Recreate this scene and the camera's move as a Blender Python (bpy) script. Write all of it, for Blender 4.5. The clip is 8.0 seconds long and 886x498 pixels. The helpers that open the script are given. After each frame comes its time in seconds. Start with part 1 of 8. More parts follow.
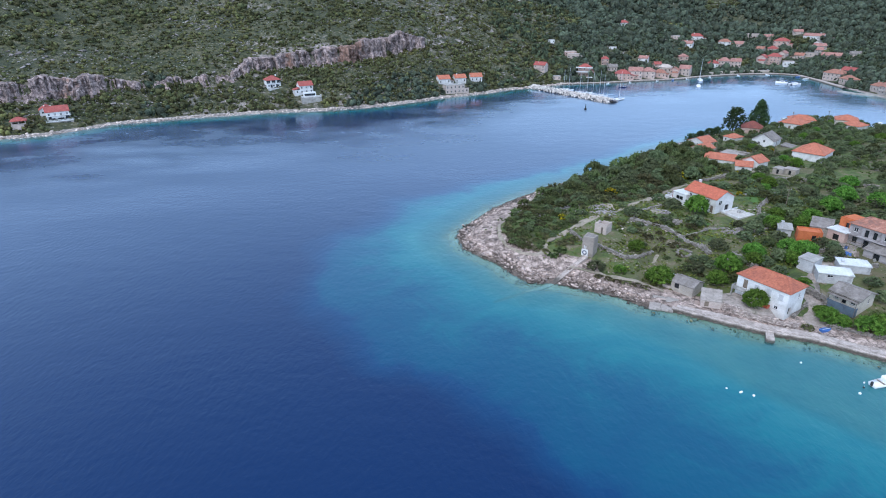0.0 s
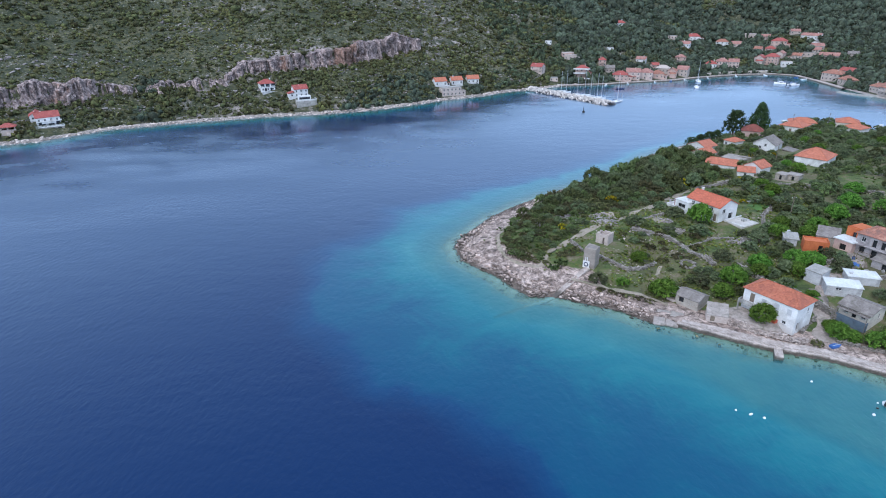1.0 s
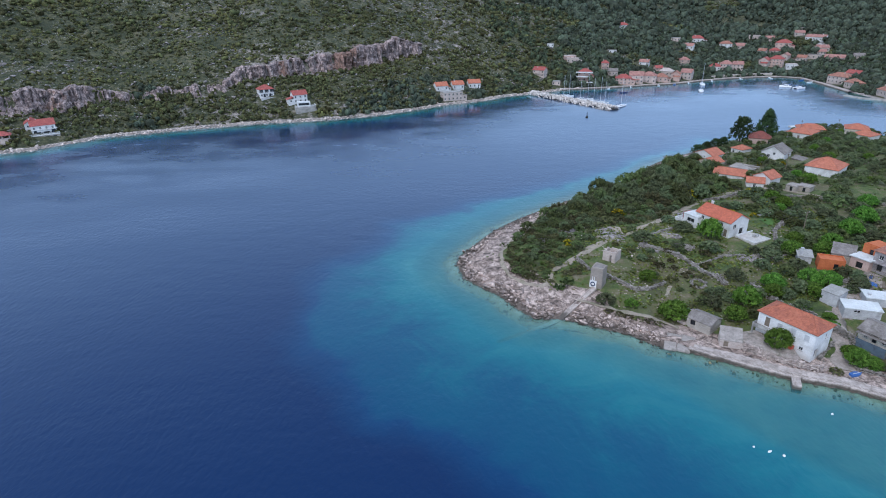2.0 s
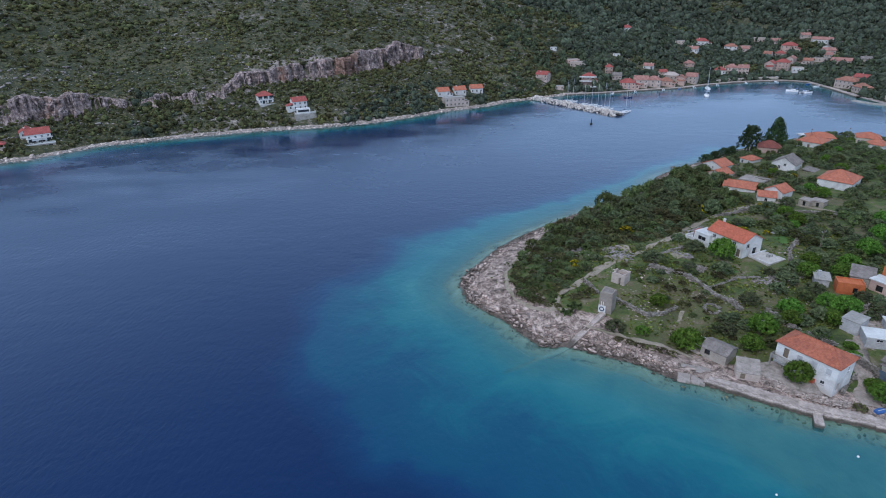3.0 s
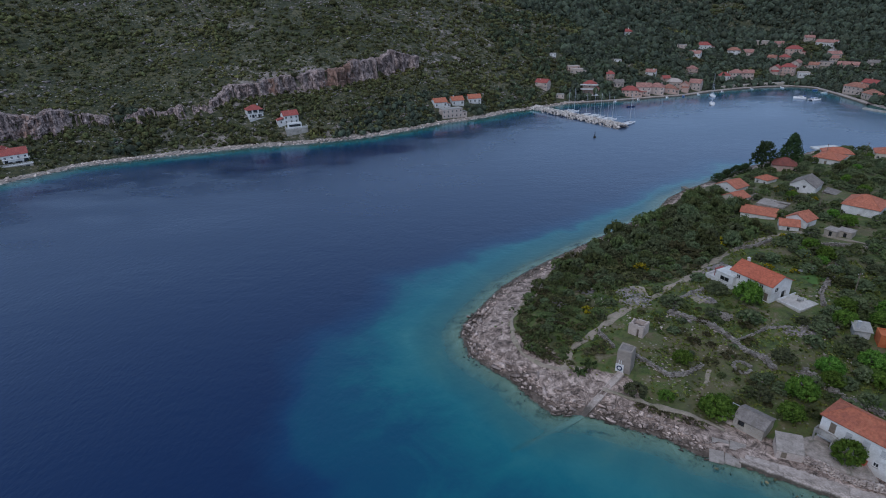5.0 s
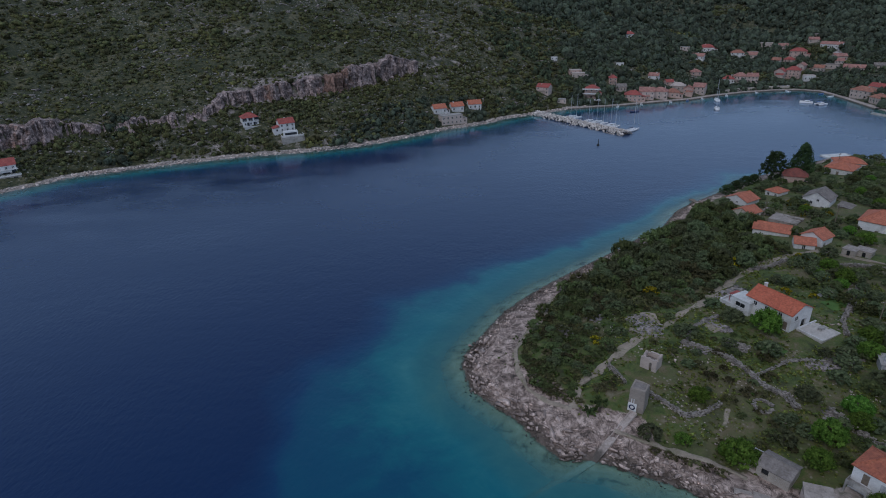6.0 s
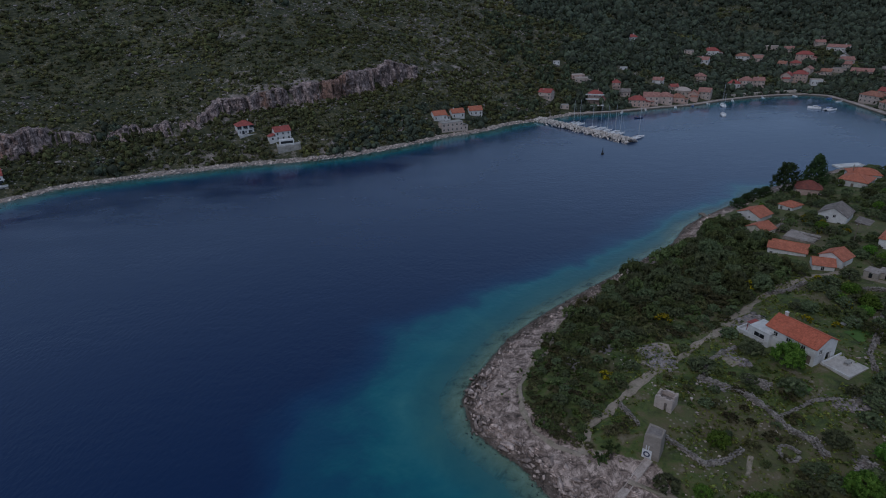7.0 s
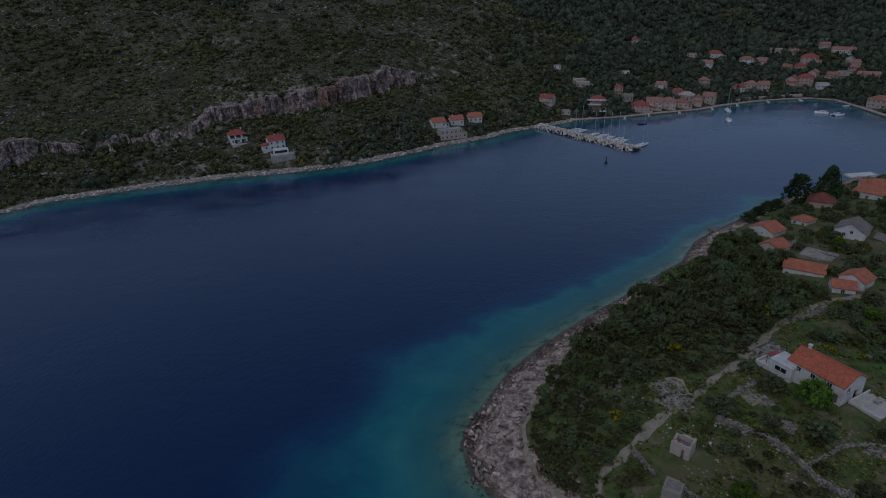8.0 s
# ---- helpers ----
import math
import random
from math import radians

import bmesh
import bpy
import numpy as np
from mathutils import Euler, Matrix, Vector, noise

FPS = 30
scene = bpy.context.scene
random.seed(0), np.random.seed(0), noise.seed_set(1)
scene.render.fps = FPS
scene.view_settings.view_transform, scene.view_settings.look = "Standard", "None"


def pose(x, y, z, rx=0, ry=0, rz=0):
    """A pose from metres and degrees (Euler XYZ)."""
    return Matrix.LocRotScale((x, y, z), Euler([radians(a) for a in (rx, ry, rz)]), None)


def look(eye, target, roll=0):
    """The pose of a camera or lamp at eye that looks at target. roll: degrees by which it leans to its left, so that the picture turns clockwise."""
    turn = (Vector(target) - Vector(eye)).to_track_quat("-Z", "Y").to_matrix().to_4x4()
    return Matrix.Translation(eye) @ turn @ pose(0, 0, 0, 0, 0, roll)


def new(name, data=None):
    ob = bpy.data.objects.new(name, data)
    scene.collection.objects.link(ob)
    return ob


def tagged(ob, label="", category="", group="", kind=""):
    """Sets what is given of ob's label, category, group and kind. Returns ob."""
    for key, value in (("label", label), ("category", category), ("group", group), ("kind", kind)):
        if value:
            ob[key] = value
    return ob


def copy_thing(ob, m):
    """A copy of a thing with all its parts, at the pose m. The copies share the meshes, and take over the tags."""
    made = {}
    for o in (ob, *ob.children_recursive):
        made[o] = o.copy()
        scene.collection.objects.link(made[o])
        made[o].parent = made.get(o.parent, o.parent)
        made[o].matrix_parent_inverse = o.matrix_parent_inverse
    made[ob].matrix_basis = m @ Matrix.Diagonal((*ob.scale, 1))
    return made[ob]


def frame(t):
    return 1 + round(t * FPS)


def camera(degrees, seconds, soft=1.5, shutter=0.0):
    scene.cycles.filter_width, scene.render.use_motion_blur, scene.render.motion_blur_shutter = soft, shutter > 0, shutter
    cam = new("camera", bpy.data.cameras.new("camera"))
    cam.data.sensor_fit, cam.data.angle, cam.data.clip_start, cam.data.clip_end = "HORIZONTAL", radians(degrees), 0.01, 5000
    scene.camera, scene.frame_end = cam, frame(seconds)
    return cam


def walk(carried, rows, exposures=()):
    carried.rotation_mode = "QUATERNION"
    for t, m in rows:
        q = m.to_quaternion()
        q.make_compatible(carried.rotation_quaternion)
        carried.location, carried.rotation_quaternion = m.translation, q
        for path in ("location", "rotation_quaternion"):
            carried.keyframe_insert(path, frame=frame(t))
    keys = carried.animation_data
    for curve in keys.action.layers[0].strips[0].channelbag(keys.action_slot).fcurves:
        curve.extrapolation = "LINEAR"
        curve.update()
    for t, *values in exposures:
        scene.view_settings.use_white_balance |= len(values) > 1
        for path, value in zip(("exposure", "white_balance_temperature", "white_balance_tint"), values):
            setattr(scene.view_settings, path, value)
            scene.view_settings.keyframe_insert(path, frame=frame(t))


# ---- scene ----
cam = camera(75.0, 8.0, 1.0)
PATH = [
    (0, (0.174, 0.983, 65.712), (0.163, 2.812, 64.903), -0.4),
    (0.5, (0.057, 3.291, 66.355), (0.051, 5.12, 65.544), -0.5),
    (1, (0.007, 5.956, 67.15), (0.006, 7.784, 66.339), -0.6),
    (1.5, (0.056, 9.112, 68.141), (0.054, 10.94, 67.33), -0.7),
    (3, (-0.228, 19.8, 72.474), (-0.239, 21.627, 71.661), -0.9),
    (3.5, (-0.257, 23.832, 73.604), (-0.264, 25.659, 72.791), -1.0),
    (4, (-0.285, 28.132, 74.808), (-0.291, 29.959, 73.994), -1.1),
    (4.5, (-0.304, 32.599, 76.067), (-0.309, 34.426, 75.252), -1.2),
    (6, (-0.189, 46.932, 79.986), (-0.193, 48.757, 79.169), -1.5),
    (6.5, (0.007, 52.051, 81.038), (0.002, 53.877, 80.222), -1.5),
    (7, (0.349, 57.371, 82.024), (0.342, 59.197, 81.208), -1.6),
    (7.5, (0.661, 62.733, 83.147), (0.654, 64.559, 82.331), -1.7),
    (8, (1.007, 68.153, 83.87), (1.0, 69.98, 83.056), -1.8),
]
walk(cam, [(t, look(eye, target, roll)) for t, eye, target, roll in PATH],
     exposures=[(t, s, 5850 + 25 * t, 10 + 0.6 * t) for t, s in ((0.0, 0.41), (1.0, 0.35), (1.5, 0.24), (3.0, -0.2), (4.5, -0.62), (6.0, -1.09), (7.0, -1.51), (7.5, -1.71), (8.0, -1.93))])

# ---- light: an overcast spring day ----
world = bpy.data.worlds.new("sky")
scene.world = world
world.use_nodes = True
wn, wl = world.node_tree.nodes, world.node_tree.links
sky = wn.new("ShaderNodeTexSky")
sky.sky_type, sky.sun_disc = "NISHITA", False
sky.sun_elevation, sky.sun_rotation = radians(48), radians(215)
sky.altitude, sky.air_density, sky.dust_density, sky.ozone_density = 50, 1.0, 4.0, 1.5
pale = wn.new("ShaderNodeMix")
pale.data_type = "RGBA"
pale.inputs[0].default_value = 0.7
pale.inputs[7].default_value = (6.55, 8.1, 10.3, 1)
wl.new(sky.outputs[0], pale.inputs[6])
wl.new(pale.outputs[2], wn["Background"].inputs[0])
wn["Background"].inputs[1].default_value = 0.135
sun_data = bpy.data.lights.new("sun", "SUN")
sun_data.energy, sun_data.angle, sun_data.color = 0.9, radians(11), (1.0, 0.965, 0.92)
sun = new("sun", sun_data)
sun.rotation_euler = (radians(42), 0, radians(-35))

# ---- materials ----
def nodes_of(name):
    m = bpy.data.materials.new(name)
    m.use_nodes = True
    n, l = m.node_tree.nodes, m.node_tree.links
    return m, n, l, n["Principled BSDF"]


def coords(n, l, kind="Object", stretch=None):
    c = n.new("ShaderNodeTexCoord")
    out = c.outputs[kind]
    if stretch:
        mp = n.new("ShaderNodeMapping")
        mp.inputs["Scale"].default_value = stretch
        l.new(out, mp.inputs[0])
        out = mp.outputs[0]
    return out


def noise_node(n, l, vec, scale, detail=4.0, rough=0.55, warp=0.0):
    t = n.new("ShaderNodeTexNoise")
    t.inputs["Scale"].default_value, t.inputs["Detail"].default_value = scale, detail
    t.inputs["Roughness"].default_value, t.inputs["Distortion"].default_value = rough, warp
    l.new(vec, t.inputs["Vector"])
    return t.outputs[0]


def ramp_node(n, l, fac, stops):
    r = n.new("ShaderNodeValToRGB")
    e = r.color_ramp.elements
    while len(e) < len(stops):
        e.new(0.5)
    for item, (pos, col) in zip(e, stops):
        item.position, item.color = pos, (*col, 1) if len(col) == 3 else col
    l.new(fac, r.inputs[0])
    return r.outputs[0]


def grey_ramp(n, l, fac, a, b):
    """0 at a, 1 at b, held outside; a may be the larger."""
    m = n.new("ShaderNodeMapRange")
    m.inputs["From Min"].default_value, m.inputs["From Max"].default_value = a, b
    l.new(fac, m.inputs["Value"])
    return m.outputs[0]


def mix_node(n, l, fac, a, b, how="MIX"):
    m = n.new("ShaderNodeMix")
    m.data_type, m.blend_type = "RGBA", how
    for sock, v in ((m.inputs[0], fac), (m.inputs[6], a), (m.inputs[7], b)):
        if isinstance(v, (int, float)):
            sock.default_value = v
        elif isinstance(v, tuple):
            sock.default_value = (*v, 1)
        else:
            l.new(v, sock)
    return m.outputs[2]


def math_node(n, l, how, a, b=0.0):
    m = n.new("ShaderNodeMath")
    m.operation = how
    for sock, v in zip(m.inputs, (a, b)):
        if isinstance(v, (int, float)):
            sock.default_value = v
        else:
            l.new(v, sock)
    return m.outputs[0]


def bump_node(n, l, b, height, strength, depth):
    p = n.new("ShaderNodeBump")
    p.inputs["Strength"].default_value, p.inputs["Distance"].default_value = strength, depth
    l.new(height, p.inputs["Height"])
    l.new(p.outputs[0], b.inputs["Normal"])


def varied(n, l, colour, hue=0.0, value=0.25, island=False):
    """The colour, made a little lighter or darker from piece to piece."""
    info = n.new("ShaderNodeNewGeometry" if island else "ShaderNodeObjectInfo")
    pick = info.outputs["Random Per Island"] if island else info.outputs["Random"]
    h = n.new("ShaderNodeHueSaturation")
    l.new(math_node(n, l, "MULTIPLY_ADD", pick, value * 2), h.inputs["Value"])
    h.inputs["Value"].links[0].from_node.inputs[2].default_value = 1 - value
    if hue:
        l.new(math_node(n, l, "MULTIPLY_ADD", pick, hue * 2), h.inputs["Hue"])
        h.inputs["Hue"].links[0].from_node.inputs[2].default_value = 0.5 - hue
    l.new(colour, h.inputs["Color"])
    return h.outputs[0]


def tide_line(n, l, colour, solid=False, spray=True):
    """Dark wet weed and stain on rock near the water's level; on quay faces also painted shade."""
    geo = n.new("ShaderNodeNewGeometry")
    split = n.new("ShaderNodeSeparateXYZ")
    l.new(geo.outputs["Position"], split.inputs[0])
    level = math_node(n, l, "ADD", split.outputs[2], math_node(n, l, "MULTIPLY", noise_node(n, l, geo.outputs["Position"], 0.8, 4), 0.9))
    # raised band: low weed and the quay face's shade, both in the colour
    if not spray:
        level = math_node(n, l, "SUBTRACT", level, 0.3)
    wet = grey_ramp(n, l, level, 1.05, 0.62)
    patchy = grey_ramp(n, l, noise_node(n, l, geo.outputs["Position"], 1.7, 5, 0.7), 0.38, 0.56)
    if solid:
        sprayed = math_node(n, l, "MULTIPLY", grey_ramp(n, l, level, 1.25, 0.75), 0.5)
    else:
        sprayed = math_node(n, l, "MULTIPLY", grey_ramp(n, l, level, 1.6, 0.8), math_node(n, l, "MULTIPLY", patchy, 0.55 if spray else 0.0))
    colour = mix_node(n, l, sprayed, colour, (0.085, 0.062, 0.048))
    return mix_node(n, l, math_node(n, l, "MULTIPLY", wet, 0.55 if solid else 0.85), colour, (0.07, 0.055, 0.04) if solid else (0.045, 0.036, 0.026))


def mottled(name, dark, light, scale, fine, rough=0.85, bump=0.3, depth=0.03, kind="Object", pieces=0.0, island=False, hue=0.0, stain=None, metal=0.0, tide=False):
    """Two tones mixed by coarse and fine noise, with relief."""
    m, n, l, b = nodes_of(name)
    c = coords(n, l, kind)
    coarse, grain = noise_node(n, l, c, scale, 5), noise_node(n, l, c, fine, 3)
    both = math_node(n, l, "ADD", math_node(n, l, "MULTIPLY", coarse, 0.6), math_node(n, l, "MULTIPLY", grain, 0.4))
    colour = ramp_node(n, l, both, [(0.36, dark), (0.64, light)])
    if stain:
        spot = grey_ramp(n, l, noise_node(n, l, c, scale * 0.7, 6, 0.65, 0.6), 0.52, 0.68)
        colour = mix_node(n, l, spot, colour, stain)
    if pieces or hue:
        colour = varied(n, l, colour, hue, pieces, island)
    if tide:
        colour = tide_line(n, l, colour, spray=tide != "wet")
    l.new(colour, b.inputs["Base Color"])
    b.inputs["Roughness"].default_value, b.inputs["Metallic"].default_value = rough, metal
    bump_node(n, l, b, grain, bump, depth)
    return m


def foliage(name, dark, light, island=False, hue=0.02, value=0.3, tip=None, drift=None):
    m, n, l, b = nodes_of(name)
    dark, light = tuple(0.8 * k for k in dark), tuple(1.14 * k for k in light)
    c = coords(n, l)
    both = noise_node(n, l, c, 1.3, 5, 0.7)
    colour = ramp_node(n, l, both, [(0.35, dark), (0.68, light)])
    if tip:
        colour = mix_node(n, l, grey_ramp(n, l, noise_node(n, l, c, 3.1, 3), 0.42 if name == "flowering_broom" else 0.5, 0.58), colour, tip)
    if drift:
        colour = mix_node(n, l, math_node(n, l, "MULTIPLY", grey_ramp(n, l, noise_node(n, l, c, 0.022, 5, 0.65, 0.5), 0.5, 0.68), 0.75), colour, drift)
    tone = grey_ramp(n, l, noise_node(n, l, c, 0.24, 3), 0.38, 0.62)
    colour = mix_node(n, l, tone, mix_node(n, l, 1.0, colour, (0.76, 0.78, 0.82), "MULTIPLY"), mix_node(n, l, 1.0, colour, (1.34, 1.28, 1.22), "MULTIPLY"))
    colour = varied(n, l, colour, hue, value, island)
    l.new(colour, b.inputs["Base Color"])
    b.inputs["Roughness"].default_value = 0.75
    b.inputs["Specular IOR Level"].default_value = 0.08
    bump_node(n, l, b, noise_node(n, l, c, 6, 4, 0.7), 0.6, 0.15)
    thin = n.new("ShaderNodeBsdfTranslucent")
    l.new(mix_node(n, l, 1.0, colour, (1.0, 1.0, 0.55), "MULTIPLY"), thin.inputs[0])
    leaf = n.new("ShaderNodeMixShader")
    leaf.inputs[0].default_value = 0.22
    l.new(b.outputs[0], leaf.inputs[1])
    l.new(thin.outputs[0], leaf.inputs[2])
    l.new(leaf.outputs[0], n["Material Output"].inputs[0])
    return m


def roof_tiles(name, base, worn, pale):
    """Clay tiles: ribs down the slope, courses across it, lichen and new tiles."""
    m, n, l, b = nodes_of(name)
    c = coords(n, l)
    w = n.new("ShaderNodeTexWave")
    w.bands_direction = "X"
    w.inputs["Scale"].default_value, w.inputs["Distortion"].default_value = 1.35, 0.3
    l.new(c, w.inputs[0])
    coarse = noise_node(n, l, c, 0.7, 6, 0.65)
    colour = ramp_node(n, l, coarse, [(0.36, worn), (0.52, base), (0.7, pale)])
    cell = n.new("ShaderNodeTexVoronoi")
    cell.inputs["Scale"].default_value = 3.2
    l.new(c, cell.inputs[0])
    tone = n.new("ShaderNodeHueSaturation")
    l.new(math_node(n, l, "MULTIPLY_ADD", cell.outputs["Color"], 0.5), tone.inputs["Value"])
    tone.inputs["Value"].links[0].from_node.inputs[2].default_value = 0.75
    l.new(colour, tone.inputs["Color"])
    l.new(tone.outputs[0], b.inputs["Base Color"])
    b.inputs["Roughness"].default_value = 0.82
    bump_node(n, l, b, w.outputs[1], 0.6, 0.06)
    return m


def masonry(name, a, b2, mortar, size=2.2):
    """Rubble stone: uneven blocks with pale joints."""
    m, n, l, b = nodes_of(name)
    c = coords(n, l, "Object", (1, 1, 1.6))
    v = n.new("ShaderNodeTexVoronoi")
    v.feature = "DISTANCE_TO_EDGE"
    v.inputs["Scale"].default_value = size
    l.new(c, v.inputs[0])
    v2 = n.new("ShaderNodeTexVoronoi")
    v2.inputs["Scale"].default_value = size
    l.new(c, v2.inputs[0])
    tone = mix_node(n, l, v2.outputs["Color"], a, b2)
    tone = mix_node(n, l, grey_ramp(n, l, noise_node(n, l, c, 0.5, 5, 0.6), 0.35, 0.75), tone, tuple(0.72 * k for k in a))
    joint = grey_ramp(n, l, v.outputs[0], 0.02, 0.07)
    l.new(mix_node(n, l, joint, mortar, tone), b.inputs["Base Color"])
    b.inputs["Roughness"].default_value = 0.9
    bump_node(n, l, b, joint, 0.5, 0.05)
    return m


def ground_material():
    """Turf, bare earth, stones and shore rock, told apart by the ground's own zones."""
    m, n, l, b = nodes_of("turf_and_rock")
    c = coords(n, l)
    zone = n.new("ShaderNodeAttribute")
    zone.attribute_name = "bare"
    turf_n = noise_node(n, l, c, 0.22, 8, 0.72, 0.4)
    turf = ramp_node(n, l, turf_n, [(0.33, (0.034, 0.042, 0.014)), (0.42, (0.052, 0.078, 0.018)), (0.50, (0.094, 0.132, 0.026)), (0.57, (0.142, 0.124, 0.052)), (0.66, (0.235, 0.200, 0.138))])
    tuft = noise_node(n, l, c, 2.4, 4, 0.7)
    turf = mix_node(n, l, math_node(n, l, "MULTIPLY", tuft, 0.4), turf, (0.042, 0.052, 0.02))
    dry = grey_ramp(n, l, noise_node(n, l, c, 0.055, 5, 0.65, 0.5), 0.47, 0.62)
    turf = mix_node(n, l, math_node(n, l, "MULTIPLY", dry, 0.68), turf, (0.128, 0.102, 0.056))
    stones = n.new("ShaderNodeTexVoronoi")
    stones.inputs["Scale"].default_value = 0.9
    l.new(c, stones.inputs[0])
    speck = math_node(n, l, "MULTIPLY", grey_ramp(n, l, stones.outputs["Distance"], 0.26, 0.14), grey_ramp(n, l, noise_node(n, l, c, 0.11, 4), 0.47, 0.60))
    turf = mix_node(n, l, math_node(n, l, "MULTIPLY", speck, 0.55), turf, (0.36, 0.31, 0.27))
    rock_n = noise_node(n, l, c, 0.5, 7, 0.68, 0.8)
    rock = ramp_node(n, l, rock_n, [(0.36, (0.050, 0.037, 0.030)), (0.46, (0.24, 0.175, 0.144)), (0.63, (0.62, 0.485, 0.415))])
    joint_n = noise_node(n, l, coords(n, l, "Object", (1.0, 0.55, 1)), 0.5, 5, 0.6, 1.2)
    joint = grey_ramp(n, l, math_node(n, l, "ABSOLUTE", math_node(n, l, "SUBTRACT", joint_n, 0.5)), 0.003, 0.03)
    rock = mix_node(n, l, math_node(n, l, "MULTIPLY_ADD", joint, 0.7), (0.075, 0.055, 0.045), rock)
    rock.node.inputs[0].links[0].from_node.inputs[2].default_value = 0.3
    edge = grey_ramp(n, l, math_node(n, l, "ADD", zone.outputs["Fac"], math_node(n, l, "MULTIPLY", math_node(n, l, "SUBTRACT", noise_node(n, l, c, 0.35, 5, 0.7), 0.5), 1.3)), 0.42, 0.6)
    land = mix_node(n, l, edge, turf, rock)
    geo = n.new("ShaderNodeNewGeometry")
    split = n.new("ShaderNodeSeparateXYZ")
    l.new(geo.outputs["Position"], split.inputs[0])
    bed = ramp_node(n, l, noise_node(n, l, c, 0.28, 7, 0.7, 0.6), [(0.36, (0.16, 0.13, 0.09)), (0.46, (0.42, 0.37, 0.28)), (0.66, (0.60, 0.55, 0.45))])
    wet = grey_ramp(n, l, math_node(n, l, "ADD", split.outputs[2], 0.6), 0.62, 0.45)
    land = mix_node(n, l, wet, tide_line(n, l, land, True), bed)
    l.new(land, b.inputs["Base Color"])
    b.inputs["Roughness"].default_value = 0.92
    bump_node(n, l, b, math_node(n, l, "ADD", tuft, rock_n), 0.7, 0.25)
    return m


def hillside_material():
    """Dry scrub hillside: stony soil with grass, grey karst, pale shore."""
    m, n, l, b = nodes_of("karst_hillside")
    c = coords(n, l)
    zone = n.new("ShaderNodeAttribute")
    zone.attribute_name = "bare"
    soil = ramp_node(n, l, noise_node(n, l, c, 0.05, 7, 0.7), [(0.34, (0.046, 0.050, 0.022)), (0.5, (0.088, 0.086, 0.038)), (0.66, (0.165, 0.145, 0.080))])
    karst_n = noise_node(n, l, c, 0.22, 7, 0.72, 0.6)
    karst = ramp_node(n, l, karst_n, [(0.3, (0.14, 0.118, 0.104)), (0.52, (0.34, 0.290, 0.258)), (0.72, (0.55, 0.475, 0.43))])
    clump_n = noise_node(n, l, c, 0.42, 8, 0.78, 0.3)
    clump = grey_ramp(n, l, clump_n, 0.44, 0.54)
    soil = mix_node(n, l, clump, (0.024, 0.034, 0.013), soil)
    chips = n.new("ShaderNodeTexVoronoi")
    chips.inputs["Scale"].default_value = 0.55
    l.new(c, chips.inputs[0])
    stony = math_node(n, l, "MULTIPLY", grey_ramp(n, l, chips.outputs["Distance"], 0.30, 0.16), grey_ramp(n, l, noise_node(n, l, coords(n, l, "Object", (0.4, 1.0, 2.2)), 0.06, 6, 0.7), 0.46, 0.60))
    soil = mix_node(n, l, math_node(n, l, "MULTIPLY", stony, 0.9), soil, (0.42, 0.385, 0.35))
    mask = grey_ramp(n, l, math_node(n, l, "ADD", zone.outputs["Fac"], math_node(n, l, "MULTIPLY", math_node(n, l, "SUBTRACT", noise_node(n, l, c, 0.09, 7, 0.75), 0.5), 1.6)), 0.5, 0.7)
    l.new(mix_node(n, l, mask, soil, karst), b.inputs["Base Color"])
    b.inputs["Roughness"].default_value = 0.95
    bump_node(n, l, b, math_node(n, l, "ADD", karst_n, clump_n), 0.8, 1.2)
    return m


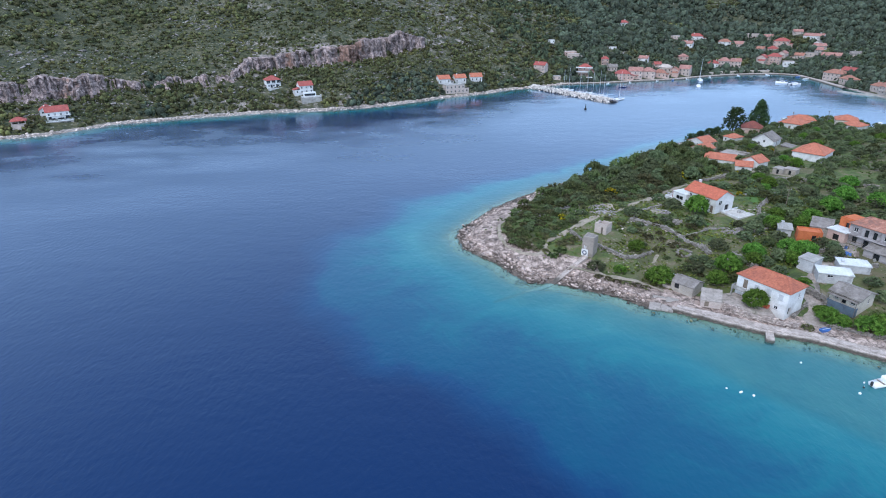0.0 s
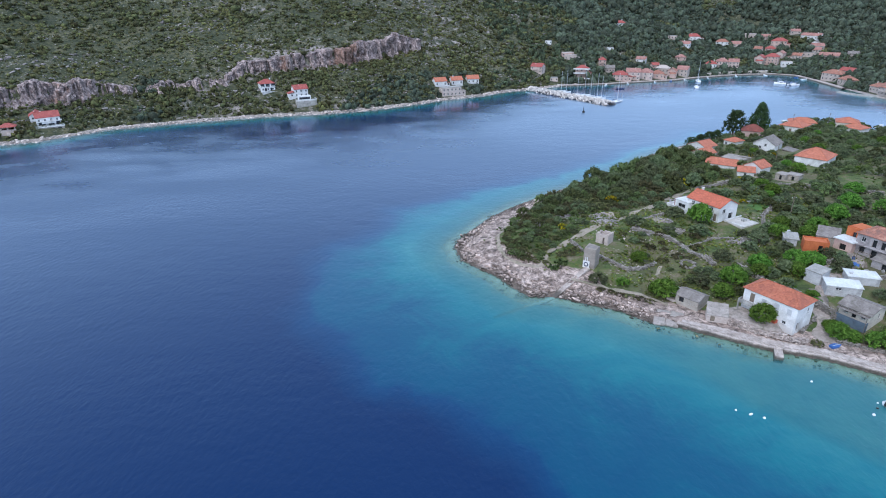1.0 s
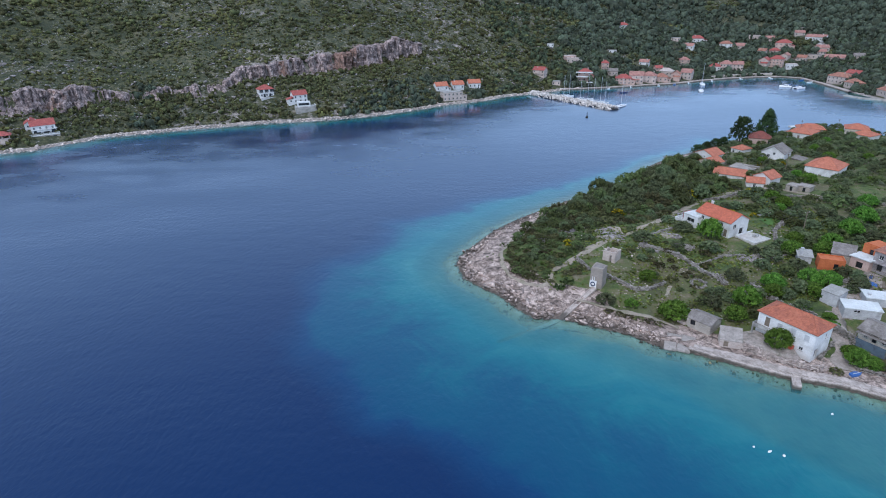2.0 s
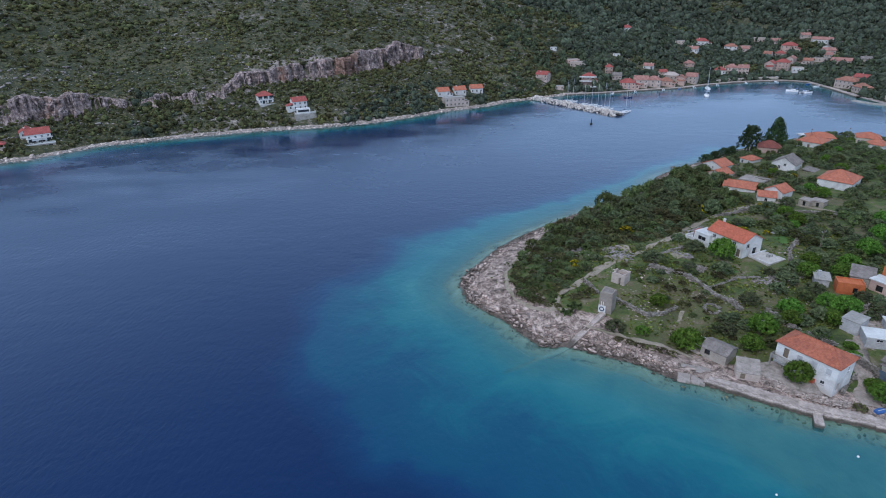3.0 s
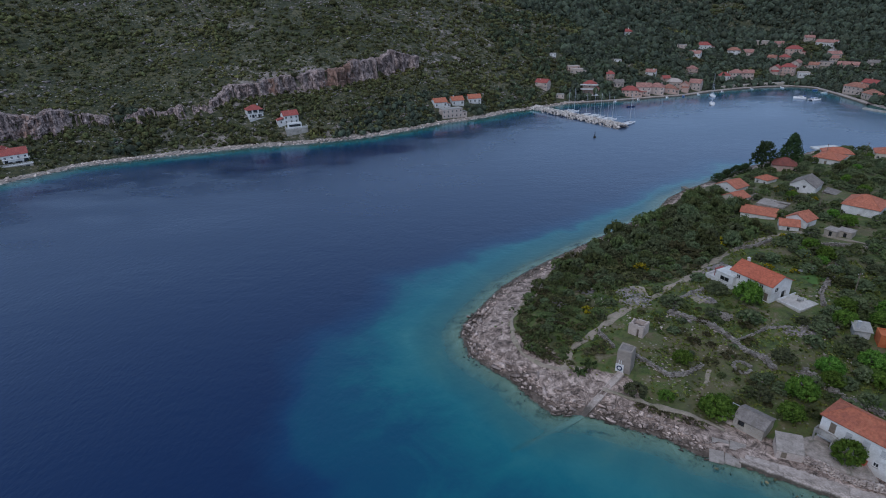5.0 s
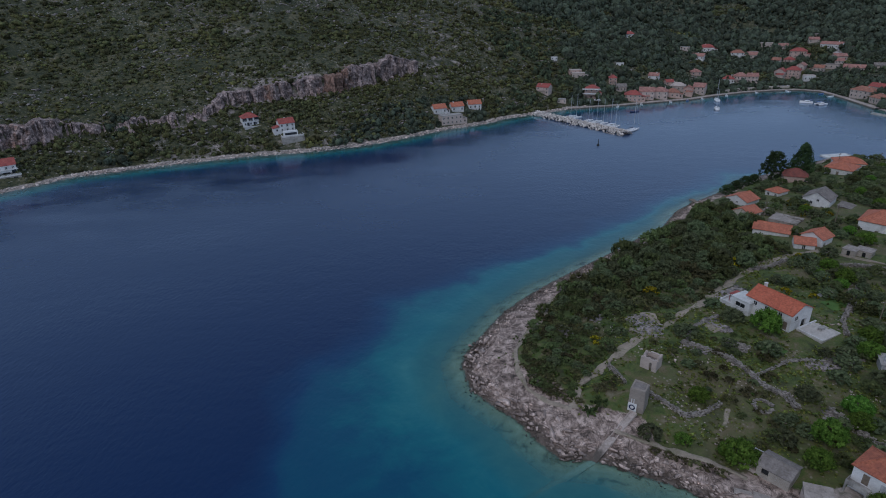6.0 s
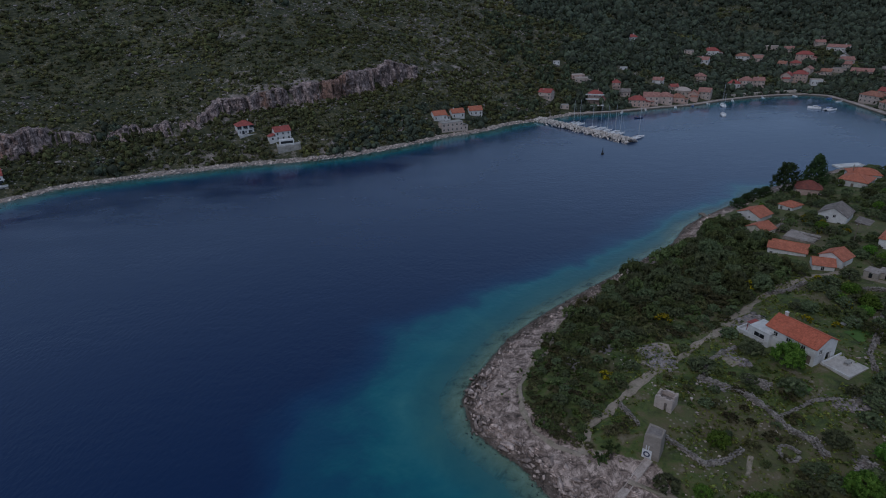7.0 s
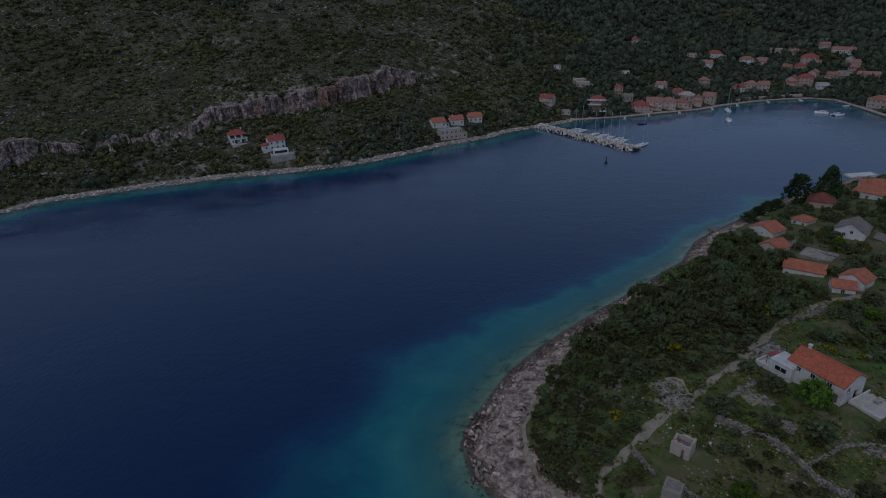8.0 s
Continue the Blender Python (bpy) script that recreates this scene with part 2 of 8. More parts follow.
def cliff_material():
    m, n, l, b = nodes_of("limestone_cliff")
    c = coords(n, l)
    up = coords(n, l, "Object", (1, 1, 0.6))
    grain = noise_node(n, l, up, 0.55, 8, 0.7, 0.9)
    colour = ramp_node(n, l, grain, [(0.34, (0.145, 0.102, 0.096)), (0.44, (0.37, 0.278, 0.258)), (0.62, (0.64, 0.50, 0.465))])
    zone = n.new("ShaderNodeAttribute")
    zone.attribute_name = "iron"
    rust = grey_ramp(n, l, math_node(n, l, "ADD", zone.outputs["Fac"], math_node(n, l, "MULTIPLY", math_node(n, l, "SUBTRACT", noise_node(n, l, up, 0.3, 6, 0.6, 0.5), 0.5), 1.4)), 0.5, 0.75)
    colour = mix_node(n, l, math_node(n, l, "MULTIPLY", rust, 0.62), colour, (0.33, 0.155, 0.085))
    upright = noise_node(n, l, coords(n, l, "Object", (1, 1, 0.22)), 0.42, 6, 0.62, 0.7)
    fissure = grey_ramp(n, l, math_node(n, l, "ABSOLUTE", math_node(n, l, "SUBTRACT", upright, 0.5)), 0.0, 0.035)
    bedding = noise_node(n, l, coords(n, l, "Object", (0.3, 0.3, 1.6)), 0.5, 5, 0.6, 0.5)
    seam = grey_ramp(n, l, math_node(n, l, "ABSOLUTE", math_node(n, l, "SUBTRACT", bedding, 0.5)), 0.0, 0.022)
    worn = math_node(n, l, "MULTIPLY", math_node(n, l, "MULTIPLY_ADD", fissure, 0.75), math_node(n, l, "MULTIPLY_ADD", seam, 0.45))
    for node in (worn.node.inputs[0].links[0].from_node, worn.node.inputs[1].links[0].from_node):
        node.inputs[2].default_value = 1.0 - node.inputs[1].default_value
    colour = mix_node(n, l, worn, (0.060, 0.052, 0.050), colour)
    moss = grey_ramp(n, l, noise_node(n, l, c, 0.16, 6, 0.7, 0.4), 0.60, 0.66)
    colour = mix_node(n, l, math_node(n, l, "MULTIPLY", moss, 0.6), colour, (0.055, 0.066, 0.026))
    l.new(colour, b.inputs["Base Color"])
    b.inputs["Roughness"].default_value = 0.95
    bump_node(n, l, b, math_node(n, l, "ADD", grain, math_node(n, l, "ADD", fissure, seam)), 0.9, 0.8)
    return m


def water_material():
    """Clear sea: sand shows through where it is shallow, blue scatter takes over with depth."""
    m, n, l, b = nodes_of("sea_water")
    c = coords(n, l)
    zone = n.new("ShaderNodeAttribute")
    zone.attribute_name = "depth"
    patch = math_node(n, l, "MULTIPLY", math_node(n, l, "SUBTRACT", noise_node(n, l, c, 0.055, 7, 0.68, 0.9), 0.5), 6.0)
    fine = math_node(n, l, "MULTIPLY", math_node(n, l, "SUBTRACT", noise_node(n, l, c, 0.35, 4, 0.6), 0.5), 0.8)
    depth = math_node(n, l, "ADD", zone.outputs["Fac"], math_node(n, l, "ADD", patch, fine))
    fac = math_node(n, l, "DIVIDE", depth, 24.0)
    colour = ramp_node(n, l, fac, [(0.0, (0.075, 0.20, 0.180)), (0.05, (0.030, 0.175, 0.190)), (0.13, (0.007, 0.128, 0.164)), (0.22, (0.003, 0.070, 0.130)),
                                   (0.42, (0.002, 0.038, 0.110)), (0.85, (0.001, 0.0185, 0.076))])
    body = n.new("ShaderNodeBsdfDiffuse")
    l.new(colour, body.inputs["Color"])
    calm = grey_ramp(n, l, noise_node(n, l, coords(n, l, "Object", (1, 2.6, 1)), 0.008, 5, 0.6, 0.4), 0.35, 0.65)
    ripple = noise_node(n, l, coords(n, l, "Object", (1.0, 0.55, 1)), 0.9, 4, 0.6, 0.3)
    swell = noise_node(n, l, coords(n, l, "Object", (0.6, 1.0, 1)), 0.16, 3, 0.5)
    p = n.new("ShaderNodeBump")
    p.inputs["Distance"].default_value = 0.24
    lee = n.new("ShaderNodeAttribute")
    lee.attribute_name = "lee"
    gust = math_node(n, l, "MULTIPLY", math_node(n, l, "SUBTRACT", noise_node(n, l, coords(n, l, "Object", (1, 1.8, 1)), 0.03, 5, 0.6, 0.4), 0.5), 1.3)
    windy = grey_ramp(n, l, math_node(n, l, "ADD", lee.outputs["Fac"], gust), 1.0, 0.1)
    l.new(math_node(n, l, "MULTIPLY", math_node(n, l, "ADD", math_node(n, l, "MULTIPLY", calm, 0.35), 0.22), math_node(n, l, "ADD", math_node(n, l, "MULTIPLY", windy, 0.84), 0.16)), p.inputs["Strength"])
    l.new(math_node(n, l, "ADD", ripple, swell), p.inputs["Height"])
    clear = n.new("ShaderNodeBsdfTransparent")
    clear.inputs[0].default_value = (0.72, 0.93, 0.88, 1)
    show = n.new("ShaderNodeMixShader")
    l.new(grey_ramp(n, l, math_node(n, l, "DIVIDE", zone.outputs["Fac"], 24.0), -0.012, 0.10), show.inputs[0])
    l.new(clear.outputs[0], show.inputs[1])
    l.new(body.outputs[0], show.inputs[2])
    gloss = n.new("ShaderNodeBsdfGlossy")
    gloss.inputs["Color"].default_value = (0.78, 0.9, 1.0, 1)
    l.new(math_node(n, l, "ADD", math_node(n, l, "MULTIPLY", math_node(n, l, "ADD", math_node(n, l, "MULTIPLY", calm, 0.20), 0.18), windy), 0.12), gloss.inputs["Roughness"])
    l.new(p.outputs[0], gloss.inputs["Normal"])
    edge = n.new("ShaderNodeFresnel")
    edge.inputs["IOR"].default_value = 1.333
    l.new(p.outputs[0], edge.inputs["Normal"])
    skin = n.new("ShaderNodeMixShader")
    sheen = math_node(n, l, "MULTIPLY_ADD", edge.outputs[0], 1.50)
    sheen.node.inputs[2].default_value, sheen.node.use_clamp = -0.018, True
    l.new(sheen, skin.inputs[0])
    l.new(show.outputs[0], skin.inputs[1])
    l.new(gloss.outputs[0], skin.inputs[2])
    l.new(skin.outputs[0], n["Material Output"].inputs[0])
    n.remove(b)
    return m


GROUND, HILL, CLIFF, WATER = ground_material(), hillside_material(), cliff_material(), water_material()
LIMESTONE = mottled("shore_limestone", (0.19, 0.140, 0.118), (0.76, 0.605, 0.53), 0.6, 3.6, 0.9, 0.7, 0.10, pieces=0.6, stain=(0.14, 0.105, 0.09), tide=True)
LIMESTONE_JOINED = mottled("shore_limestone_joined", (0.18, 0.135, 0.112), (0.75, 0.60, 0.525), 0.6, 3.6, 0.9, 0.7, 0.10, pieces=0.62, island=True, stain=(0.14, 0.105, 0.09), tide=True)
SHORE_PALE = mottled("pale_shore_stone", (0.40, 0.325, 0.285), (0.74, 0.63, 0.565), 0.4, 2.0, 0.9, 0.5, 0.1, pieces=0.35, island=True)
BOULDER = mottled("breakwater_boulder", (0.36, 0.325, 0.30), (0.68, 0.62, 0.575), 0.4, 2.0, 0.9, 0.5, 0.1, pieces=0.3, island=True)
WALL_STONE = mottled("dry_wall_stone", (0.165, 0.145, 0.125), (0.335, 0.295, 0.262), 0.6, 3.0, 0.95, 0.5, 0.04, pieces=0.25, island=True)
YARD_DIRT = mottled("pale_yard_rubble", (0.23, 0.188, 0.16), (0.46, 0.385, 0.335), 0.6, 3.0, 0.95, 0.6, 0.06, stain=(0.15, 0.135, 0.10))
PATH_DIRT = mottled("path_dirt", (0.20, 0.164, 0.122), (0.38, 0.315, 0.248), 0.35, 2.5, 0.95, 0.4, 0.04, stain=(0.11, 0.12, 0.05))
# tide="wet": weed plus painted shade low on the quay's face
QUAY = mottled("quay_concrete", (0.30, 0.245, 0.21), (0.60, 0.505, 0.45), 0.45, 2.6, 0.9, 0.4, 0.05, stain=(0.26, 0.21, 0.175), tide="wet")
EDGE_STONE = mottled("quay_edge_stone", (0.22, 0.175, 0.145), (0.60, 0.50, 0.44), 0.7, 3.0, 0.9, 0.6, 0.06, pieces=0.14, stain=(0.30, 0.24, 0.20), tide="wet")
WEED = mottled("weedy_stone", (0.11, 0.09, 0.045), (0.29, 0.24, 0.13), 0.5, 3.0, 0.9, 0.5, 0.05, pieces=0.3, island=True)
OLD_CONCRETE = mottled("old_tan_concrete", (0.22, 0.188, 0.163), (0.41, 0.355, 0.318), 0.5, 3.0, 0.92, 0.4, 0.03, stain=(0.135, 0.12, 0.09))
CONCRETE = mottled("grey_concrete", (0.25, 0.235, 0.215), (0.42, 0.40, 0.37), 0.4, 3.0, 0.9, 0.3, 0.02, stain=(0.17, 0.16, 0.145))
SLATE = mottled("stone_slab_roof", (0.135, 0.113, 0.100), (0.285, 0.248, 0.224), 0.7, 3.0, 0.9, 0.5, 0.04, stain=(0.14, 0.12, 0.10))
WHITE = mottled("white_render", (0.56, 0.55, 0.545), (0.77, 0.765, 0.755), 0.35, 4.0, 0.85, 0.15, 0.01, stain=(0.47, 0.455, 0.44))
OLD_WALL = mottled("dirty_old_render", (0.25, 0.225, 0.225), (0.43, 0.395, 0.39), 0.5, 3.0, 0.9, 0.3, 0.02, stain=(0.16, 0.14, 0.135))
GREY_WALL = mottled("stained_grey_render", (0.36, 0.355, 0.36), (0.58, 0.575, 0.58), 0.4, 3.0, 0.88, 0.2, 0.015, stain=(0.27, 0.26, 0.26))
PAVING = mottled("pale_terrace_paving", (0.42, 0.385, 0.35), (0.58, 0.54, 0.50), 0.7, 3.0, 0.8, 0.2, 0.01, stain=(0.36, 0.33, 0.30))
CREAM = mottled("cream_render", (0.50, 0.45, 0.38), (0.68, 0.62, 0.53), 0.35, 4.0, 0.88, 0.15, 0.01, stain=(0.42, 0.37, 0.31))
PINK = mottled("pink_render", (0.44, 0.30, 0.26), (0.58, 0.42, 0.36), 0.35, 4.0, 0.88, 0.15, 0.01, stain=(0.34, 0.27, 0.23))
ROSE_WALL = mottled("rose_render", (0.46, 0.365, 0.325), (0.64, 0.525, 0.47), 0.35, 4.0, 0.88, 0.15, 0.01, stain=(0.36, 0.29, 0.26))
ORANGE_WALL = mottled("bare_clay_block", (0.40, 0.095, 0.032), (0.54, 0.16, 0.055), 0.8, 4.0, 0.85, 0.3, 0.02)
STONE = masonry("rubble_stone", (0.36, 0.31, 0.26), (0.48, 0.43, 0.37), (0.40, 0.37, 0.33))
TOWER_STONE = masonry("old_tower_stone", (0.27, 0.225, 0.19), (0.37, 0.32, 0.275), (0.29, 0.255, 0.22))
STONE_PALE = masonry("pale_rubble_stone", (0.47, 0.385, 0.34), (0.60, 0.50, 0.445), (0.50, 0.43, 0.385))
ROOF_ORANGE = roof_tiles("orange_clay_tiles", (0.45, 0.145, 0.082), (0.37, 0.12, 0.07), (0.50, 0.18, 0.11))
ROOF_BRIGHT = roof_tiles("bright_clay_tiles", (0.46, 0.118, 0.062), (0.42, 0.108, 0.058), (0.49, 0.138, 0.078))
ROOF_RUST = roof_tiles("rust_clay_tiles", (0.38, 0.115, 0.062), (0.30, 0.095, 0.058), (0.43, 0.15, 0.085))
DROWNED = mottled("drowned_concrete", (0.38, 0.36, 0.31), (0.54, 0.52, 0.46), 0.4, 2.0, 0.9, 0.2, 0.02)
ROOF_RED = roof_tiles("red_clay_tiles", (0.35, 0.078, 0.064), (0.26, 0.070, 0.060), (0.41, 0.120, 0.095))
ROOF_ROSE = roof_tiles("faded_rose_tiles", (0.37, 0.175, 0.140), (0.26, 0.125, 0.105), (0.46, 0.265, 0.215))
ROOF_OLD = roof_tiles("weathered_clay_tiles", (0.35, 0.145, 0.095), (0.22, 0.110, 0.083), (0.45, 0.24, 0.17))
ROOF_DARK = roof_tiles("dark_brown_tiles", (0.20, 0.055, 0.04), (0.14, 0.05, 0.04), (0.26, 0.085, 0.055))
WHITE_ROOF = mottled("white_membrane", (0.50, 0.50, 0.485), (0.72, 0.72, 0.70), 0.35, 3.0, 0.6, 0.1, 0.01, stain=(0.36, 0.34, 0.31))
WOOD = mottled("weathered_wood", (0.13, 0.10, 0.075), (0.25, 0.20, 0.15), 1.5, 9.0, 0.8, 0.3, 0.01)
BLUE_PAINT = mottled("blue_tarpaulin", (0.03, 0.09, 0.28), (0.06, 0.16, 0.42), 0.8, 5.0, 0.5, 0.3, 0.03)
RED_PAINT = mottled("red_paint", (0.36, 0.06, 0.03), (0.50, 0.10, 0.05), 1.0, 6.0, 0.6, 0.1, 0.005)
BARK = mottled("bark", (0.045, 0.035, 0.027), (0.12, 0.095, 0.075), 1.5, 9.0, 0.95, 0.6, 0.03)
GELCOAT = mottled("white_gelcoat", (0.74, 0.74, 0.75), (0.84, 0.84, 0.85), 0.6, 4.0, 0.25, 0.02, 0.002)
ALLOY = mottled("mast_alloy", (0.52, 0.53, 0.55), (0.66, 0.67, 0.69), 1.0, 6.0, 0.35, 0.05, 0.002, metal=0.6)
NAVY = mottled("navy_canvas", (0.012, 0.02, 0.07), (0.03, 0.05, 0.14), 1.0, 6.0, 0.8, 0.1, 0.005)
TYRE = mottled("black_rubber", (0.012, 0.012, 0.013), (0.03, 0.03, 0.031), 2.0, 9.0, 0.7, 0.1, 0.005)
# window glass, and dark sheets that imitate shade in open doorways and arches
PANE_AND_SHADE = mottled("dark_glass_and_shade", (0.012, 0.014, 0.017), (0.035, 0.04, 0.046), 0.8, 3.0, 0.12, 0.02, 0.002)
BUOY_WHITE = mottled("buoy_plastic", (0.72, 0.72, 0.71), (0.84, 0.84, 0.83), 2.0, 9.0, 0.35, 0.05, 0.003)
BUOY_RED = mottled("orange_buoy_plastic", (0.55, 0.12, 0.04), (0.66, 0.2, 0.08), 2.0, 9.0, 0.35, 0.05, 0.003)
MAQUIS = foliage("maquis_leaves", (0.050, 0.070, 0.028), (0.150, 0.176, 0.070), hue=0.03, value=0.5)
HEATH = foliage("heath_leaves", (0.048, 0.052, 0.024), (0.165, 0.155, 0.070), hue=0.03, value=0.45)
OLIVE = foliage("olive_leaves", (0.052, 0.070, 0.036), (0.160, 0.188, 0.096), hue=0.03, value=0.35)
FRESH = foliage("fresh_leaves", (0.042, 0.102, 0.014), (0.110, 0.205, 0.032), hue=0.02, tip=(0.150, 0.255, 0.045))
BROOM = foliage("flowering_broom", (0.045, 0.060, 0.012), (0.12, 0.12, 0.015), tip=(0.44, 0.37, 0.02))
PINE_LEAF = foliage("pine_needles", (0.024, 0.048, 0.022), (0.078, 0.116, 0.046))
CACTUS = foliage("prickly_pear", (0.05, 0.085, 0.03), (0.11, 0.16, 0.06))
SCRUB_FAR = foliage("far_scrub", (0.038, 0.048, 0.021), (0.146, 0.146, 0.066), island=True, hue=0.028, value=0.55, drift=(0.165, 0.158, 0.062))
# leaf colour paled towards grey-blue: distance haze put into the colour
WOOD_FAR = foliage("far_wood", (0.040, 0.054, 0.040), (0.112, 0.134, 0.092), island=True, hue=0.025, value=0.45)
LONG_GRASS = foliage("long_grass_blades", (0.080, 0.108, 0.024), (0.220, 0.245, 0.066), island=True, hue=0.03, value=0.4)
SCRUB_NEAR = foliage("undergrowth", (0.034, 0.056, 0.016), (0.100, 0.140, 0.036), island=True, hue=0.03, value=0.45)
# greyed and lightened too, to imitate haze over the bay
VILLAGE_LEAF = foliage("village_tree_leaves", (0.036, 0.052, 0.034), (0.112, 0.134, 0.078), island=True, hue=0.03, value=0.5)
RUBBLE_PALE = mottled("pale_rubble", (0.30, 0.24, 0.21), (0.58, 0.485, 0.43), 0.6, 3.0, 0.95, 0.6, 0.05, pieces=0.3, island=True)
SHUTTER_GREY = mottled("faded_grey_shutter", (0.40, 0.40, 0.41), (0.54, 0.54, 0.55), 1.2, 8.0, 0.7, 0.2, 0.01)
BLUE_FRONT = mottled("blue_grey_boards", (0.075, 0.11, 0.15), (0.13, 0.175, 0.225), 1.0, 7.0, 0.7, 0.2, 0.01, stain=(0.07, 0.09, 0.12))
KARST = mottled("bare_karst", (0.15, 0.128, 0.122), (0.40, 0.345, 0.33), 0.7, 3.0, 0.92, 0.6, 0.08, pieces=0.35, island=True, stain=(0.10, 0.10, 0.06))
LAWN = mottled("mown_lawn", (0.045, 0.10, 0.018), (0.085, 0.165, 0.032), 0.8, 5.0, 0.9, 0.5, 0.03)
# ---- plan: coast lines and heights ----
SOUTH_COAST = [(3.3, 159.0), (5.0, 149.9), (9.5, 144.1), (14.4, 138.7), (16.8, 133.6), (20.5, 128.8), (27.4, 127.9), (34.2, 124.2),
               (40.2, 121.4), (44.6, 117.0), (50.5, 114.6), (58.0, 109.9), (66.8, 104.6), (75.3, 101.5), (85.3, 94.7), (120, 72), (180, 40), (480, -60)]
NORTH_COAST = [(480, 250), (330, 270), (260, 285), (235, 292), (222, 303), (215, 315), (203, 324), (189, 323), (145, 299), (126, 285),
               (115, 276), (99, 264), (90, 256), (79, 240), (68, 231), (56, 220), (45, 211), (34, 201.5), (24.8, 193), (15.8, 183), (9.2, 172), (4.6, 163.5)]
MAIN_COAST = [(-900, 120), (-420, 232), (-300, 262), (-224, 288), (-205, 296), (-184, 323), (-148, 340), (-107, 355), (-73, 362), (-45, 373), (-22, 389),
              (3, 409), (25, 421), (47, 441), (66, 450), (91, 466), (133, 474), (159, 483), (188, 490), (211, 503), (239, 514),
              (265, 520), (288, 520), (300, 510), (299, 480), (294, 437), (292, 389), (330, 350), (480, 330)]
SHELF = [(300, 300), (130, 302), (92, 270), (58, 240), (20, 216), (-19, 189), (-22.5, 167.6), (-36, 156), (-34, 123), (-20, 103.4), (-15, 91.6),
         (1, 91), (4, 81.7), (15, 74.7), (21, 66), (30, 58), (60, 44), (120, 22), (300, -40)]


def signed_distance(px, py, ring):
    """Distance to a closed ring, above zero inside it."""
    px, py = np.asarray(px, float), np.asarray(py, float)
    best, inside = np.full(px.shape, 1e9), np.zeros(px.shape, bool)
    for (ax, ay), (bx, by) in zip(ring, ring[1:] + ring[:1]):
        dx, dy = bx - ax, by - ay
        t = np.clip(((px - ax) * dx + (py - ay) * dy) / (dx * dx + dy * dy), 0, 1)
        best = np.minimum(best, np.hypot(px - ax - t * dx, py - ay - t * dy))
        if dy:
            inside ^= ((ay > py) != (by > py)) & (px < ax + dx * (py - ay) / dy)
    return np.where(inside, best, -best)


def lattice(ix, iy, seed):
    n = (ix * 374761393 + iy * 668265263 + seed * 1442695041) & 0xFFFFFFFF
    n = ((n ^ (n >> 13)) * 1274126177) & 0xFFFFFFFF
    return ((n ^ (n >> 16)) & 0xFFFF) / 65535.0


def value_noise(x, y, size, seed=0):
    """Smooth noise from 0 to 1 with that feature size."""
    x, y = np.asarray(x, float) / size, np.asarray(y, float) / size
    ix, iy = np.floor(x).astype(np.int64), np.floor(y).astype(np.int64)
    fx, fy = x - ix, y - iy
    fx, fy = fx * fx * (3 - 2 * fx), fy * fy * (3 - 2 * fy)
    a = lattice(ix, iy, seed) * (1 - fx) + lattice(ix + 1, iy, seed) * fx
    b = lattice(ix, iy + 1, seed) * (1 - fx) + lattice(ix + 1, iy + 1, seed) * fx
    return a * (1 - fy) + b * fy


def layers(x, y, size, seed=0, count=4):
    return sum(value_noise(x, y, size / 2**k, seed + k) / 2**k for k in range(count)) / sum(0.5**k for k in range(count))


def smooth(a, b, v):
    t = np.clip((v - a) / (b - a), 0, 1)
    return t * t * (3 - 2 * t)


PENINSULA = SOUTH_COAST + NORTH_COAST
MAINLAND = MAIN_COAST + [(1900, 300), (1900, 1500), (-1500, 1500), (-1500, 100)]


def quayside(x):
    """1 along the built quay, 0 along the natural rock."""
    return smooth(44, 52, x)


def sea_depth(x, y, dp, dm):
    """Depth of the sea from the distances to both lands (below zero offshore)."""
    warp = 7 * (layers(x, y, 22, 5) - 0.5)
    shelf = signed_distance(x, y, SHELF) - 2.5 + 2.0 * warp + 9 * (layers(x, y, 8, 8) - 0.5)
    near = 0.06 * -dp + 0.25 * smooth(0.2, 2.0, -dp) + 1.0 * smooth(1.2, 7, -dp) + 2.1 * smooth(6, 45, -dp)
    near = np.maximum(near - 2.2 * smooth(34, 74, x) * smooth(4, 20, -dp) * (y < 130), np.minimum(near, 1.75))
    near = near + 0.9 * smooth(34, 8, x) * smooth(8, 25, -dp)
    deep = near + 8 * smooth(3.0, -6.0, shelf) + 12 * smooth(-1, -18, shelf)
    main = 0.24 * -dm + 0.8 * np.clip(-dm - 11, 0, None)
    return np.clip(np.minimum(deep, main), 0.0, 24.0)


def cliff_line(x):
    """How far inland the rock step of the mainland lies, and how high it is."""
    far = np.interp(x, [-420, -260, -200, -150, -125, -80, -30, 0], [44, 41, 37, 40, 53, 65, 69, 71])
    high = np.interp(x, [-420, -300, -250, -207, -197, -140, -125, -95, -40, -26, -15], [4, 6, 8, 7.0, 2.4, 2.0, 5.0, 8.5, 10, 8, 0])
    return far, high


def peninsula_height(x, y, dp):
    rough = layers(x, y, 9, 11) - 0.5
    rock = 1.9 * smooth(-1, 8, dp) + 1.5 * rough * smooth(0, 3, dp) * smooth(14, 6, dp)
    ridge = np.abs(layers(x * 0.8 + y * 0.6, (y * 0.8 - x * 0.6) * 0.45, 3.0, 15) - 0.5) * 2
    rock = rock + (0.9 * ridge - 0.25) * smooth(0.3, 2, dp) * smooth(12, 7, dp)
    built = 0.5 + 0.4 * smooth(0, 3, dp) + 0.7 * smooth(9, 14, dp)
    south = np.clip(170 - y, 0, 1)
    q = quayside(x) * south
    low = rock * (1 - q) + built * q
    return low + 6.4 * (1 - np.exp(-np.clip(dp - 7 - 4 * q, 0, None) / 32)) + 0.7 * rough * smooth(8, 20, dp)


